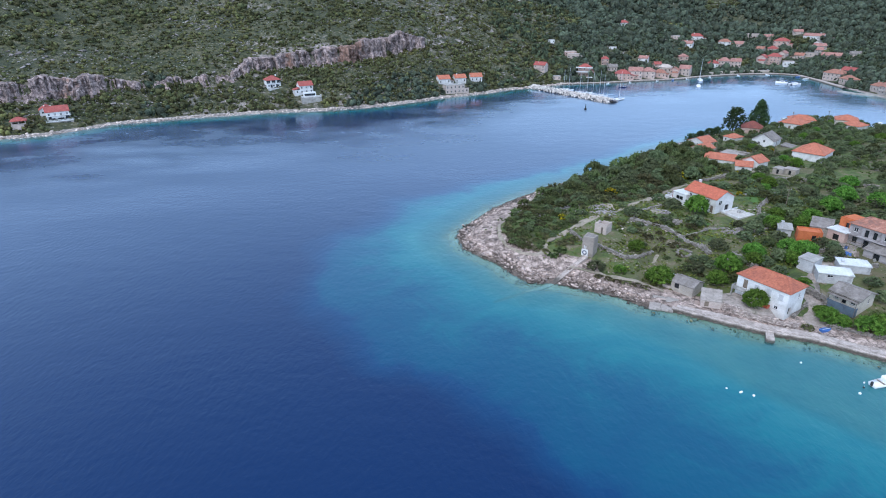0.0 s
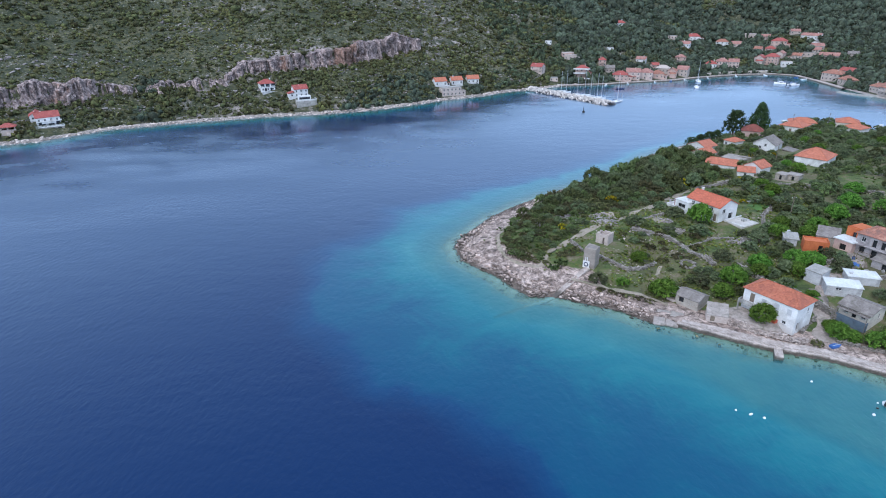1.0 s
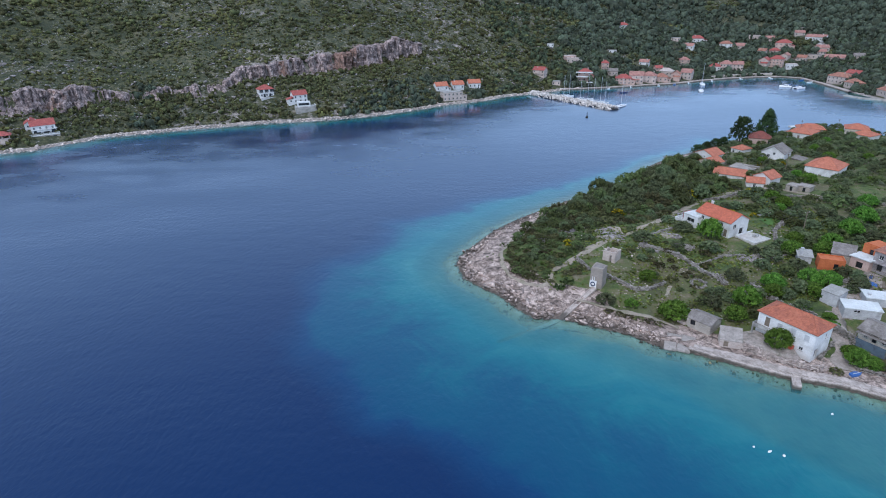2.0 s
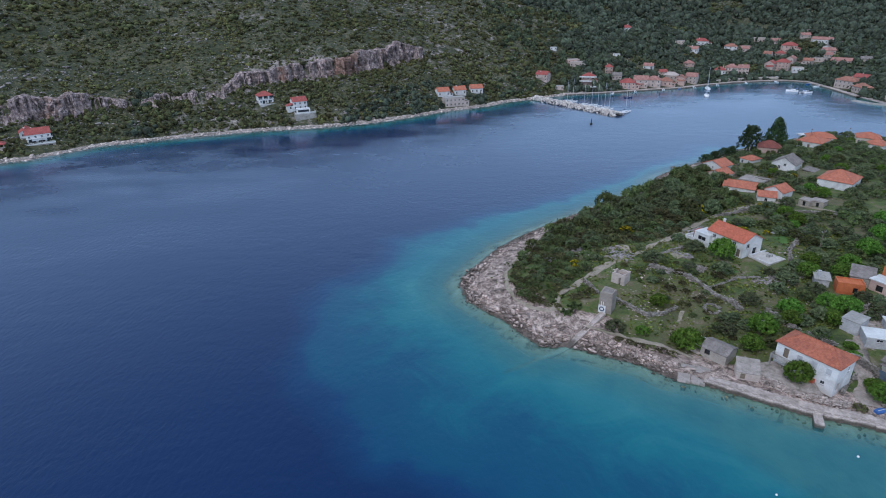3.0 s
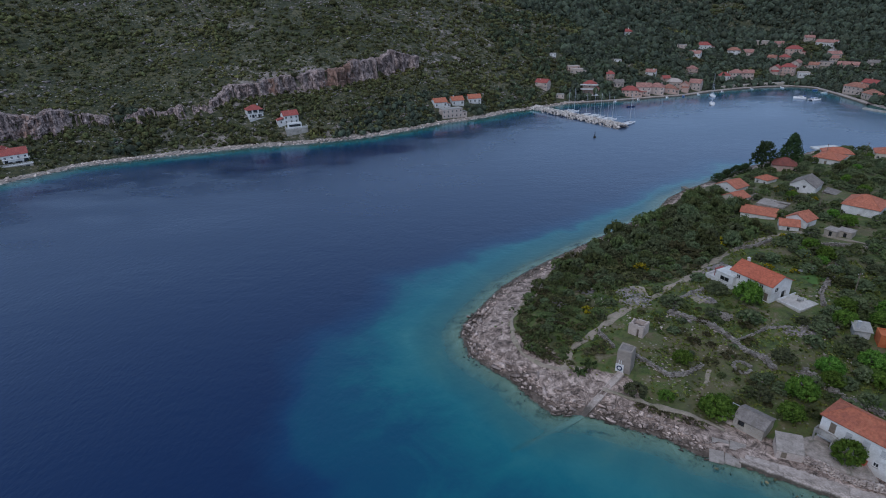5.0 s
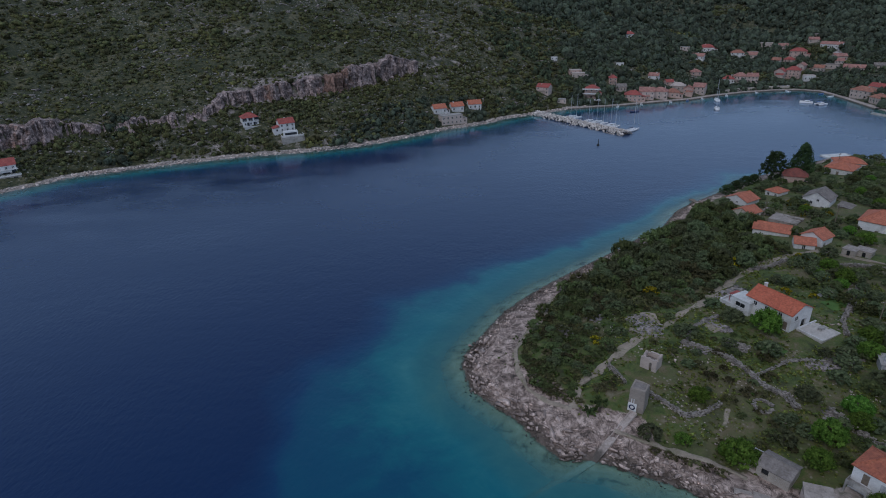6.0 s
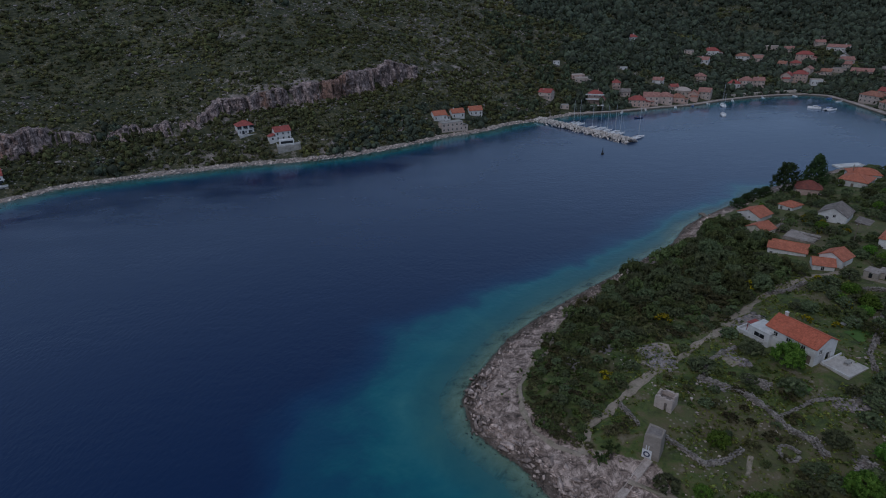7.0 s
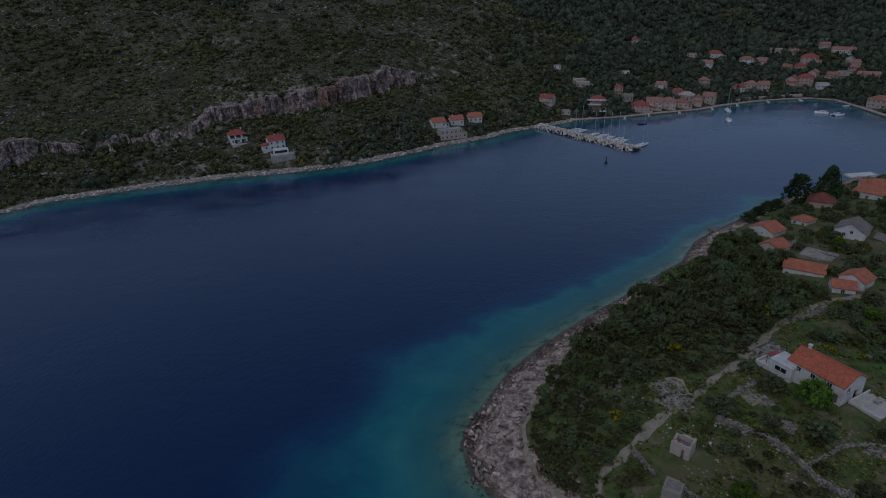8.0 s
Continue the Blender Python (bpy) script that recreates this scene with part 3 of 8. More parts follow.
def mainland_height(x, y, dm):
    a = np.interp(x, [-300, -20, 60, 110, 200, 300, 480, 800], [0.50, 0.45, 0.36, 0.31, 0.24, 0.16, 0.135, 0.22])
    d = np.clip(dm, 0, None)
    far, high = cliff_line(x)
    flat = np.clip(d, 0, 6) * 0.25 + np.clip(d - 6, 0, None)
    base = a * flat * (1 - 0.0005 * np.clip(flat, 0, 500))
    base = base + 0.22 * np.clip(d - 200, 0, None) * smooth(60, 260, x)
    step = smooth(far - 1.0, far + 1.5, d + 3 * (layers(x, y, 12, 31) - 0.5))
    base = base - 0.45 * high * smooth(far - 26, far - 1, d) + high * step - 0.55 * high * smooth(far, far + 60, d)
    cap = np.interp(x, [-500, -220, -110, -45, 0, 60, 300, 700, 1200], [118, 112, 94, 74, 84, 98, 102, 112, 120])
    base = np.where(base > cap * 0.7, cap * 0.7 + cap * 0.3 * np.tanh((base - cap * 0.7) / (cap * 0.3)), base)
    base = base * smooth(620, 330, d - 0.9 * np.clip(x, 0, 900)) + 0 * y
    bumps = 7 * (layers(x, y, 60, 21) - 0.5) * smooth(25, 90, d) + 2.0 * (layers(x, y, 14, 25) - 0.5) * smooth(3, 20, d)
    return base + bumps + 0.35 * smooth(0, 2, dm)


def ground_height(x, y):
    """Height of land or seabed at a place of the plan."""
    x, y = np.asarray(x, float), np.asarray(y, float)
    dp, dm = signed_distance(x, y, PENINSULA), signed_distance(x, y, MAINLAND)
    sea = -np.clip(sea_depth(x, y, dp, dm), 0, 13)
    return np.where(dm > 0, mainland_height(x, y, dm), np.where(dp > 0, peninsula_height(x, y, dp), sea))


def ground_at(x, y):
    return float(ground_height(np.array([x]), np.array([y]))[0])


def near_line(x, y, line):
    best = np.full(np.shape(x), 1e9)
    for (ax, ay), (bx, by) in zip(line, line[1:]):
        dx, dy = bx - ax, by - ay
        t = np.clip(((x - ax) * dx + (y - ay) * dy) / (dx * dx + dy * dy), 0, 1)
        best = np.minimum(best, np.hypot(x - ax - t * dx, y - ay - t * dy))
    return best


SHORE_PATH = [(29.4, 187.5), (24.6, 173.4), (19.1, 167.1), (16.1, 160.5), (15.6, 153.0), (16.8, 147.6), (20.2, 143.2), (24.8, 139.8)]
SLIP_LINE = [(26.4, 128.1), (11.4, 118.9)]
ROCK_PATH = [(31.7, 133.6), (37.0, 130.4), (43.0, 127.0), (49.0, 124.1), (51.6, 121.9)]


# ---- building helpers ----
def mesh_fast(name, verts, tris, mat, flat=True):
    """A mesh from arrays of corners and of faces that all have the same number of corners."""
    verts, tris = np.asarray(verts, np.float32), np.asarray(tris, np.int32)
    me = bpy.data.meshes.new(name)
    k = tris.shape[1]
    me.vertices.add(len(verts))
    me.vertices.foreach_set("co", verts.ravel())
    me.loops.add(tris.size)
    me.loops.foreach_set("vertex_index", tris.ravel())
    me.polygons.add(len(tris))
    me.polygons.foreach_set("loop_start", np.arange(0, tris.size, k, dtype=np.int32))
    me.polygons.foreach_set("loop_total", np.full(len(tris), k, np.int32))
    if not flat:
        me.polygons.foreach_set("use_smooth", np.ones(len(tris), bool))
    me.materials.append(mat)
    me.update(calc_edges=True)
    return me


def thing(name, x, y, z, turn=0.0, label="", category="", group="", kind=""):
    """An empty at a thing's base; turn in degrees about z."""
    ob = new(name)
    ob.empty_display_size = 0.3
    ob.matrix_basis = pose(x, y, z, 0, 0, turn)
    return tagged(ob, label, category, group, kind)


def part(name, bm, mat, parent=None, label="", smooth_faces=False):
    """Links a bmesh, or a ready mesh, as one object under its thing."""
    if isinstance(bm, bpy.types.Mesh):
        me = bm
    else:
        me = bpy.data.meshes.new(name)
        bm.normal_update()
        bm.to_mesh(me)
        bm.free()
        me.materials.append(mat)
        if smooth_faces:
            me.polygons.foreach_set("use_smooth", [True] * len(me.polygons))
    ob = new(name, me)
    if parent:
        ob.parent = parent
    return tagged(ob, label)


def box(bm, x0, y0, z0, x1, y1, z1, m=None):
    """A box between two corners, moved by m."""
    v = [bm.verts.new(p) for p in ((x0, y0, z0), (x1, y0, z0), (x1, y1, z0), (x0, y1, z0), (x0, y0, z1), (x1, y0, z1), (x1, y1, z1), (x0, y1, z1))]
    for q in ((3, 2, 1, 0), (4, 5, 6, 7), (0, 1, 5, 4), (1, 2, 6, 5), (2, 3, 7, 6), (3, 0, 4, 7)):
        bm.faces.new([v[i] for i in q])
    if m is not None:
        for p in v:
            p.co = m @ p.co


def boxes(*some):
    bm = bmesh.new()
    for b in some:
        box(bm, *b)
    return bm


def welded(bm):
    """Joins touching boxes into one body."""
    bmesh.ops.remove_doubles(bm, verts=list(bm.verts), dist=0.002)
    bmesh.ops.recalc_face_normals(bm, faces=list(bm.faces))
    return bm


def soft_box(x0, y0, z0, x1, y1, z1, edge=0.03):
    bm = boxes((x0, y0, z0, x1, y1, z1))
    bmesh.ops.bevel(bm, geom=list(bm.edges), offset=edge, segments=1, affect="EDGES")
    return bm


def tube(bm, a, b, r0, r1=None, sides=8):
    """A tapered round bar from a to b."""
    a, b = Vector(a), Vector(b)
    r1 = r0 if r1 is None else r1
    q = (b - a).to_track_quat("Z", "Y").to_matrix()
    ring = [[bm.verts.new(c + q @ Vector((r * math.cos(k * math.tau / sides), r * math.sin(k * math.tau / sides), 0))) for k in range(sides)] for c, r in ((a, r0), (b, r1))]
    for k in range(sides):
        j = (k + 1) % sides
        bm.faces.new((ring[0][k], ring[0][j], ring[1][j], ring[1][k]))
    bm.faces.new(ring[0][::-1])
    bm.faces.new(ring[1])


def tubes(*some):
    bm = bmesh.new()
    for s in some:
        tube(bm, *s)
    return bm


# ---- ground, seabed, hillside, sea ----
def axis(*stretches):
    """Grid lines from stretches of (start, end, step)."""
    out = np.concatenate([np.arange(a, b, s) for a, b, s in stretches] + [[stretches[-1][1]]])
    return np.unique(out.round(3))


def sheet(name, xs, ys, height, mat):
    gx, gy = np.meshgrid(xs, ys)
    z = height(gx.ravel(), gy.ravel())
    nx, ny = len(xs), len(ys)
    k = (np.arange(ny - 1)[:, None] * nx + np.arange(nx - 1)).ravel()
    me = mesh_fast(name, np.stack([gx.ravel(), gy.ravel(), z], 1), np.stack([k, k + 1, k + nx + 1, k + nx], 1), mat, flat=False)
    return me, gx.ravel(), gy.ravel()


def store(me, name, values):
    me.attributes.new(name, "FLOAT", "POINT").data.foreach_set("value", np.asarray(values, np.float32))


def near_height(x, y):
    dp, dm = signed_distance(x, y, PENINSULA), signed_distance(x, y, MAINLAND)
    return np.where(dp > 0, peninsula_height(x, y, dp), -np.clip(sea_depth(x, y, dp, dm), 0, 13) - 0.05)


me, gx, gy = sheet("ground", axis((-60, -6, 6), (-6, 130, 0.8), (130, 260, 2), (260, 480, 10)), axis((-60, 84, 6), (84, 215, 0.8), (215, 345, 2)), near_height, GROUND)
dp = signed_distance(gx, gy, PENINSULA)
quay_zone = quayside(gx) * (gy < 135)
band = np.where(gx > 38, np.where(gy > 168, 6.5, 7.0), np.interp(gy, [150, 168, 188, 200], [12.5, 11.0, 8.5, 6.5])) + 2.0 * quay_zone
store(me, "bare", np.where(dp < 0, 1.1, 0.10 + 1.0 * smooth(band + 1.5, band - 2.5, dp)))
tagged(new("ground", me), "low grassy headland with pale rock along its shore", "ground", kind="structure")


def far_height(x, y):
    dm = signed_distance(x, y, MAINLAND)
    return np.where(dm > 0, mainland_height(x, y, dm), np.maximum(-13, 0.62 * dm - 0.5))


me, gx, gy = sheet("hillside", axis((-1500, -420, 30), (-420, -280, 6), (-280, 60, 2.2), (60, 520, 3.5), (520, 1900, 30)),
                   axis((80, 250, 12), (250, 560, 2.2), (560, 860, 4.5), (860, 1500, 20)), far_height, HILL)
dm = signed_distance(gx, gy, MAINLAND)
far_line, step_high = cliff_line(gx)
store(me, "bare", np.where(dm < 0, 1.0, 0.22 + 0.9 * smooth(5.2, 2.8, dm) + 0.22 * smooth(2.5, 6, step_high) * smooth(14, 3, np.abs(dm - far_line))
                           + 0.28 * smooth(0.45, 0.7, layers(gx, gy, 70, 77)) - 0.22 * smooth(60, 160, gx)))
tagged(new("hillside", me), "stony hillside under green scrub above the bay", "hillside", kind="structure")

me, gx, gy = sheet("sea", axis((-5000, -1500, 500), (-1500, -300, 60), (-300, -60, 4), (-60, 6, 1.7), (6, 29, 0.6), (29, 130, 1.7), (130, 340, 4), (340, 1500, 80), (1500, 5000, 500)),
                   axis((-5000, -600, 500), (-600, -60, 40), (-60, 54, 3), (54, 114, 1.7), (114, 131, 0.6), (131, 250, 1.7), (250, 560, 3), (560, 1500, 90), (1500, 5000, 500)), lambda x, y: 0 * x, WATER)
dp, dm = signed_distance(gx, gy, PENINSULA), signed_distance(gx, gy, MAINLAND)
over_slip = smooth(0.85, 0.15, near_line(gx, gy, SLIP_LINE))
store(me, "depth", np.where((dp > 0) | (dm > 0), 0.0, sea_depth(gx, gy, dp, dm) * (1 - 0.26 * over_slip)))
store(me, "lee", smooth(-100 - 50 * smooth(60, 0, gx), -15, dm) * (0.62 + 0.38 * smooth(-170, -50, gx)))
tagged(new("sea", me), "calm deep blue sea turning turquoise over a shallow shelf", "sea", kind="structure")


# ---- rocks ----
def rock_shape(seed, points=15, squash=0.5, long=1.0):
    """Corners and triangles of one angular stone about 1 m across."""
    rng = np.random.default_rng(seed)
    bm = bmesh.new()
    for _ in range(points):
        p = rng.normal(size=3)
        p = p / np.abs(p).max() * (0.5 * rng.uniform(0.72, 1.0))
        bm.verts.new((p[0] * long, p[1], p[2] * squash))
    bmesh.ops.convex_hull(bm, input=list(bm.verts))
    bmesh.ops.delete(bm, geom=[v for v in bm.verts if not v.link_faces], context="VERTS")
    bmesh.ops.triangulate(bm, faces=list(bm.faces))
    bm.verts.index_update()
    out = np.array([v.co[:] for v in bm.verts]), np.array([[v.index for v in f.verts] for f in bm.faces])
    bm.free()
    return out


def turn_matrices(ax, ay, az):
    """Rotation matrices for arrays of angles in radians."""
    ca, sa, cb, sb, cc, sc = np.cos(ax), np.sin(ax), np.cos(ay), np.sin(ay), np.cos(az), np.sin(az)
    o, e = np.zeros_like(ca), np.ones_like(ca)
    rx = np.stack([e, o, o, o, ca, -sa, o, sa, ca], -1).reshape(-1, 3, 3)
    ry = np.stack([cb, o, sb, o, e, o, -sb, o, cb], -1).reshape(-1, 3, 3)
    rz = np.stack([cc, -sc, o, sc, cc, o, o, o, e], -1).reshape(-1, 3, 3)
    return rz @ ry @ rx


def scattered(shapes, places, sizes, turns, seed):
    """Joins copies of the shapes, each moved, sized and turned."""
    rng = np.random.default_rng(seed)
    pick = rng.integers(0, len(shapes), len(places))
    verts, faces, base = [], [], 0
    for k, (v, t) in enumerate(shapes):
        mine = np.where(pick == k)[0]
        if not len(mine):
            continue
        moved = np.einsum("nij,nvj->nvi", turns[mine], v[None] * sizes[mine][:, None, :]) + places[mine][:, None, :]
        verts.append(moved.reshape(-1, 3))
        faces.append((t[None] + (base + np.arange(len(mine)) * len(v))[:, None, None]).reshape(-1, t.shape[1]))
        base += len(mine) * len(v)
    return np.concatenate(verts), np.concatenate(faces)


SLABS = [rock_shape(40 + k, 10, 0.46, 1.5) for k in range(9)]
LUMPS = [rock_shape(70 + k, 14, 0.75, 1.1) for k in range(7)]


def coast_heading(x, y):
    """Direction of the headland's shore near a place, in radians."""
    e = 0.5
    gx = signed_distance(x + e, y, PENINSULA) - signed_distance(x - e, y, PENINSULA)
    gy = signed_distance(x, y + e, PENINSULA) - signed_distance(x, y - e, PENINSULA)
    return np.arctan2(gy, gx) + math.pi / 2


rng = np.random.default_rng(5)
rx, ry = rng.uniform(-2, 104, 130000), rng.uniform(104, 272, 130000)
rd = signed_distance(rx, ry, PENINSULA)
tip_wide = np.interp(ry, [150, 168, 188, 200], [9.0, 8.0, 6.5, 5.5])
keep = (rd > np.where(ry > 168, 0.0, -1.5)) & (rd < tip_wide * rng.uniform(0.45, 1.0, 130000)) & ~((rx > 43) & (ry < 135) & ((rd > 3.2) | (rx > 52) | (np.hypot(rx - 49.0, ry - 115.8) < 3.0))) & (rng.random(130000) < np.where(rd < -0.5, 0.10, np.where(rd < 0.4, 0.42, np.where(rd < 4.0, 0.62, 0.20))))
keep &= ~((np.abs((rx - 26) * 0.685 - (ry - 128) * 0.728) < 1.1) & (ry < 139))
keep &= (near_line(rx, ry, ROCK_PATH) > 1.5) & (near_line(rx, ry, SHORE_PATH) > 0.8)
rx, ry, rd = rx[keep], ry[keep], rd[keep]
size = rng.gamma(1.8, 0.25, len(rx)).clip(0.2, 1.9) * np.where(rd < 0.4, 0.7, np.where(rd < 3.8, 1.0, 0.7)) * np.where(ry > 168, 0.62, 1.0)
rz = np.maximum(ground_height(rx, ry), -0.35) + np.where(rd < 4.5, 0.27, 0.16) * size
ledge = (rng.random(len(rx)) < 0.22) & (size > 0.45)
head = coast_heading(rx, ry) + rng.normal(0, 0.4, len(rx)) * np.where(ledge, 0.4, 1.0)
extent = np.stack([size * np.where(ledge, 1.7, 1.0), size * np.where(ledge, 0.8, 0.85), size * np.where(rd < 4.5, 1.65, 1.2)], 1)
shore = thing("rocky_shore", 0, 0, 0, 0, "broken slabs of pale limestone along the water's edge", "rocks", kind="structure")
shared = [mesh_fast("rock", v, t, LIMESTONE) for v, t in SLABS]
singles = np.where((ry < 160) & (ry > 118) & (size > 0.8))[0]
singles = singles[np.argsort(-size[singles])][:300]
tilt = rng.normal(0, 0.30, (len(rx), 2)) + (0.45, 0.0)
for n, k in enumerate(singles):
    rock = new("rock", shared[n % len(shared)])
    rock.parent = shore
    rock.matrix_basis = Matrix.LocRotScale((rx[k], ry[k], rz[k]), Euler((tilt[k, 0], tilt[k, 1], head[k])), extent[k])
rest = np.setdiff1d(np.arange(len(rx)), singles)
v, t = scattered(SLABS, np.stack([rx, ry, rz], 1)[rest], extent[rest], turn_matrices(tilt[rest, 0], tilt[rest, 1], head[rest]), 6)
tagged(part("loose_rocks", mesh_fast("loose_rocks", v, t, LIMESTONE_JOINED), None, shore), kind="stuff")

# quay foot stones, under and beside the quay wall
qx, qy = rng.uniform(44, 100, 9000), rng.uniform(84, 116, 9000)
qd = signed_distance(qx, qy, PENINSULA)
k = (qd > -3.0) & (qd < -0.6) & (rng.random(9000) < 0.13)
qx, qy = qx[k], qy[k]
s = rng.gamma(3, 0.16, len(qx)).clip(0.25, 1.1)
v, t = scattered(LUMPS, np.stack([qx, qy, -0.42 + 0.18 * (qx % 1)], 1), np.stack([s, s, s], 1), turn_matrices(*rng.uniform(-3, 3, (3, len(qx)))), 7)
tagged(new("quay_foot_stones", mesh_fast("quay_foot_stones", v, t, WEED)), "loose stones half under water at the quay's foot", "stones", kind="stuff")


# ---- mainland cliff ----
def cliff(x0, x1, step, rows=16, gaps=0):
    """The weathered rock step, as a broken wall that follows the slope."""
    xs = np.arange(x0, x1, step)
    lo, hi = np.full(len(xs), 230.0), np.full(len(xs), 620.0)
    far, _ = cliff_line(xs)
    for _ in range(26):
        mid = (lo + hi) / 2
        inside = signed_distance(xs, mid, MAINLAND) > far - 1.2 + 3 * (0.5 - layers(xs, mid, 12, 31))
        hi, lo = np.where(inside, mid, hi), np.where(inside, lo, mid)
    ys = (lo + hi) / 2
    tx, ty = np.gradient(xs), np.gradient(ys)
    ln = np.hypot(tx, ty)
    nx, ny = ty / ln, -tx / ln
    foot = ground_height(xs + 5.0 * nx, ys + 5.0 * ny) - 0.6
    tall = ground_height(xs - 3.2 * nx, ys - 3.2 * ny) + 0.2 - foot
    along = np.cumsum(ln)
    crest = layers(along, 0 * along, 14, 91) - 0.45 + 0.5 * (np.round(4 * value_noise(along, 0 * along, 5, 93)) / 4 - 0.5)
    gap = smooth(0.30, 0.46, layers(along, 0 * along + 40, gaps, 95)) if gaps else 1.0
    head_z = foot + np.maximum(0.5, (tall + 4.5 * crest) * gap * (0.55 + 0.8 * layers(along, 0 * along + 90, 24, 98)))
    verts = []
    for r in range(rows + 1):
        h = r / rows
        z = foot + (head_z - foot) * h
        buttress = 7.0 * (layers(along, 0 * along + 7, 13, 51) - 0.5) + 5.0 * (np.abs(value_noise(along, z * 0.14, 5.5, 61) - 0.5) * 2 - 0.5) + 2.8 * (np.abs(value_noise(along, z * 0.3 + 40, 2.6, 67) - 0.5) * 2 - 0.5)
        cleft = -2.6 * smooth(0.10, 0.0, np.abs(value_noise(along + 0.12 * z, z * 0.06, 3.4, 63) - 0.5))
        ledge = 1.5 * (np.round(3 * value_noise(along * 0.3, z + 0.05 * along, 2.6, 71)) / 3 - 0.5) + 1.3 * (value_noise(along, z, 1.2, 75) - 0.5)
        out = 2.6 * (1 - h) ** 1.4 + buttress + cleft + ledge + 2.4 - 4.5 * (h > 0.97)
        verts.append(np.stack([xs + nx * out, ys + ny * out, z], 1))
    verts = np.concatenate(verts)
    n = len(xs)
    k = (np.arange(rows)[:, None] * n + np.arange(n - 1)).ravel()
    me = mesh_fast("cliff", verts, np.stack([k, k + 1, k + n + 1, k + n], 1), CLIFF)
    vx = verts[:, 0]
    store(me, "iron", 0.75 * np.exp(-(((vx + 106) / 5) ** 2)) + 0.95 * np.exp(-(((vx + 68) / 13) ** 2)) + 0.55 * np.exp(-(((vx + 216) / 12) ** 2)) + 0.55 * np.exp(-(((vx + 250) / 14) ** 2)))
    return me


tagged(new("cliff", cliff(-127, -16, 0.5, 20)), "weathered grey limestone cliff with rust red patches", "cliff", kind="structure")
tagged(new("cliff", cliff(-197, -127, 0.5, 12, 11)), "broken band of grey limestone in hillside scrub", "cliff", kind="structure")
tagged(new("cliff", cliff(-330, -197, 0.6, 16)), "low grey limestone cliff above shore houses", "cliff", kind="structure")


# ---- plants ----
def ico(level):
    bm = bmesh.new()
    bmesh.ops.create_icosphere(bm, subdivisions=level, radius=1.0)
    bm.verts.index_update()
    out = np.array([v.co[:] for v in bm.verts]), np.array([[v.index for v in f.verts] for f in bm.faces])
    bm.free()
    return out


ICO1, ICO2 = ico(1), ico(2)


def lobed(seed, lobes, spread=0.55, squash=0.75):
    """A small far bush of a few rough lobes, about 2 m across."""
    rng = np.random.default_rng(seed)
    verts, faces, base = [], [], 0
    for k in range(lobes):
        v = ICO1[0] * rng.uniform(0.72, 1.2, (len(ICO1[0]), 1)) * rng.uniform(0.38, 0.72) * (1, 1, squash)
        v = v + (rng.normal(0, spread, 2).tolist() + [rng.uniform(0.15, 0.75)]) * np.array([1 if k else 0.2, 1 if k else 0.2, 1])
        verts.append(v)
        faces.append(ICO1[1] + base)
        base += len(v)
    return np.concatenate(verts), np.concatenate(faces)


def ragged(seed, lobes, leaves):
    """A small far bush about 2 m across: rough lobes with loose sprays of leaves round them."""
    rng = np.random.default_rng(seed)
    verts, faces = lobed(seed, lobes, 0.45, 0.85)
    n = rng.normal(size=(leaves, 3))
    n /= np.linalg.norm(n, axis=1)[:, None]
    n[:, 2] = np.abs(n[:, 2])
    at = n * rng.uniform(0.55, 1.05, (leaves, 1)) * (1, 1, 0.9) + (0, 0, 0.25)
    side = np.cross(n, rng.normal(size=(leaves, 3)))
    side /= np.linalg.norm(side, axis=1)[:, None]
    other = np.cross(n + rng.normal(0, 0.6, (leaves, 3)), side)
    s = rng.uniform(0.25, 0.6, (leaves, 1))
    tri = np.stack([at - side * s * 0.6, at + other * s, at + side * s * 0.6], 1).reshape(-1, 3)
    return np.concatenate([verts, tri]), np.concatenate([faces, len(verts) + np.arange(3 * leaves).reshape(-1, 3)])


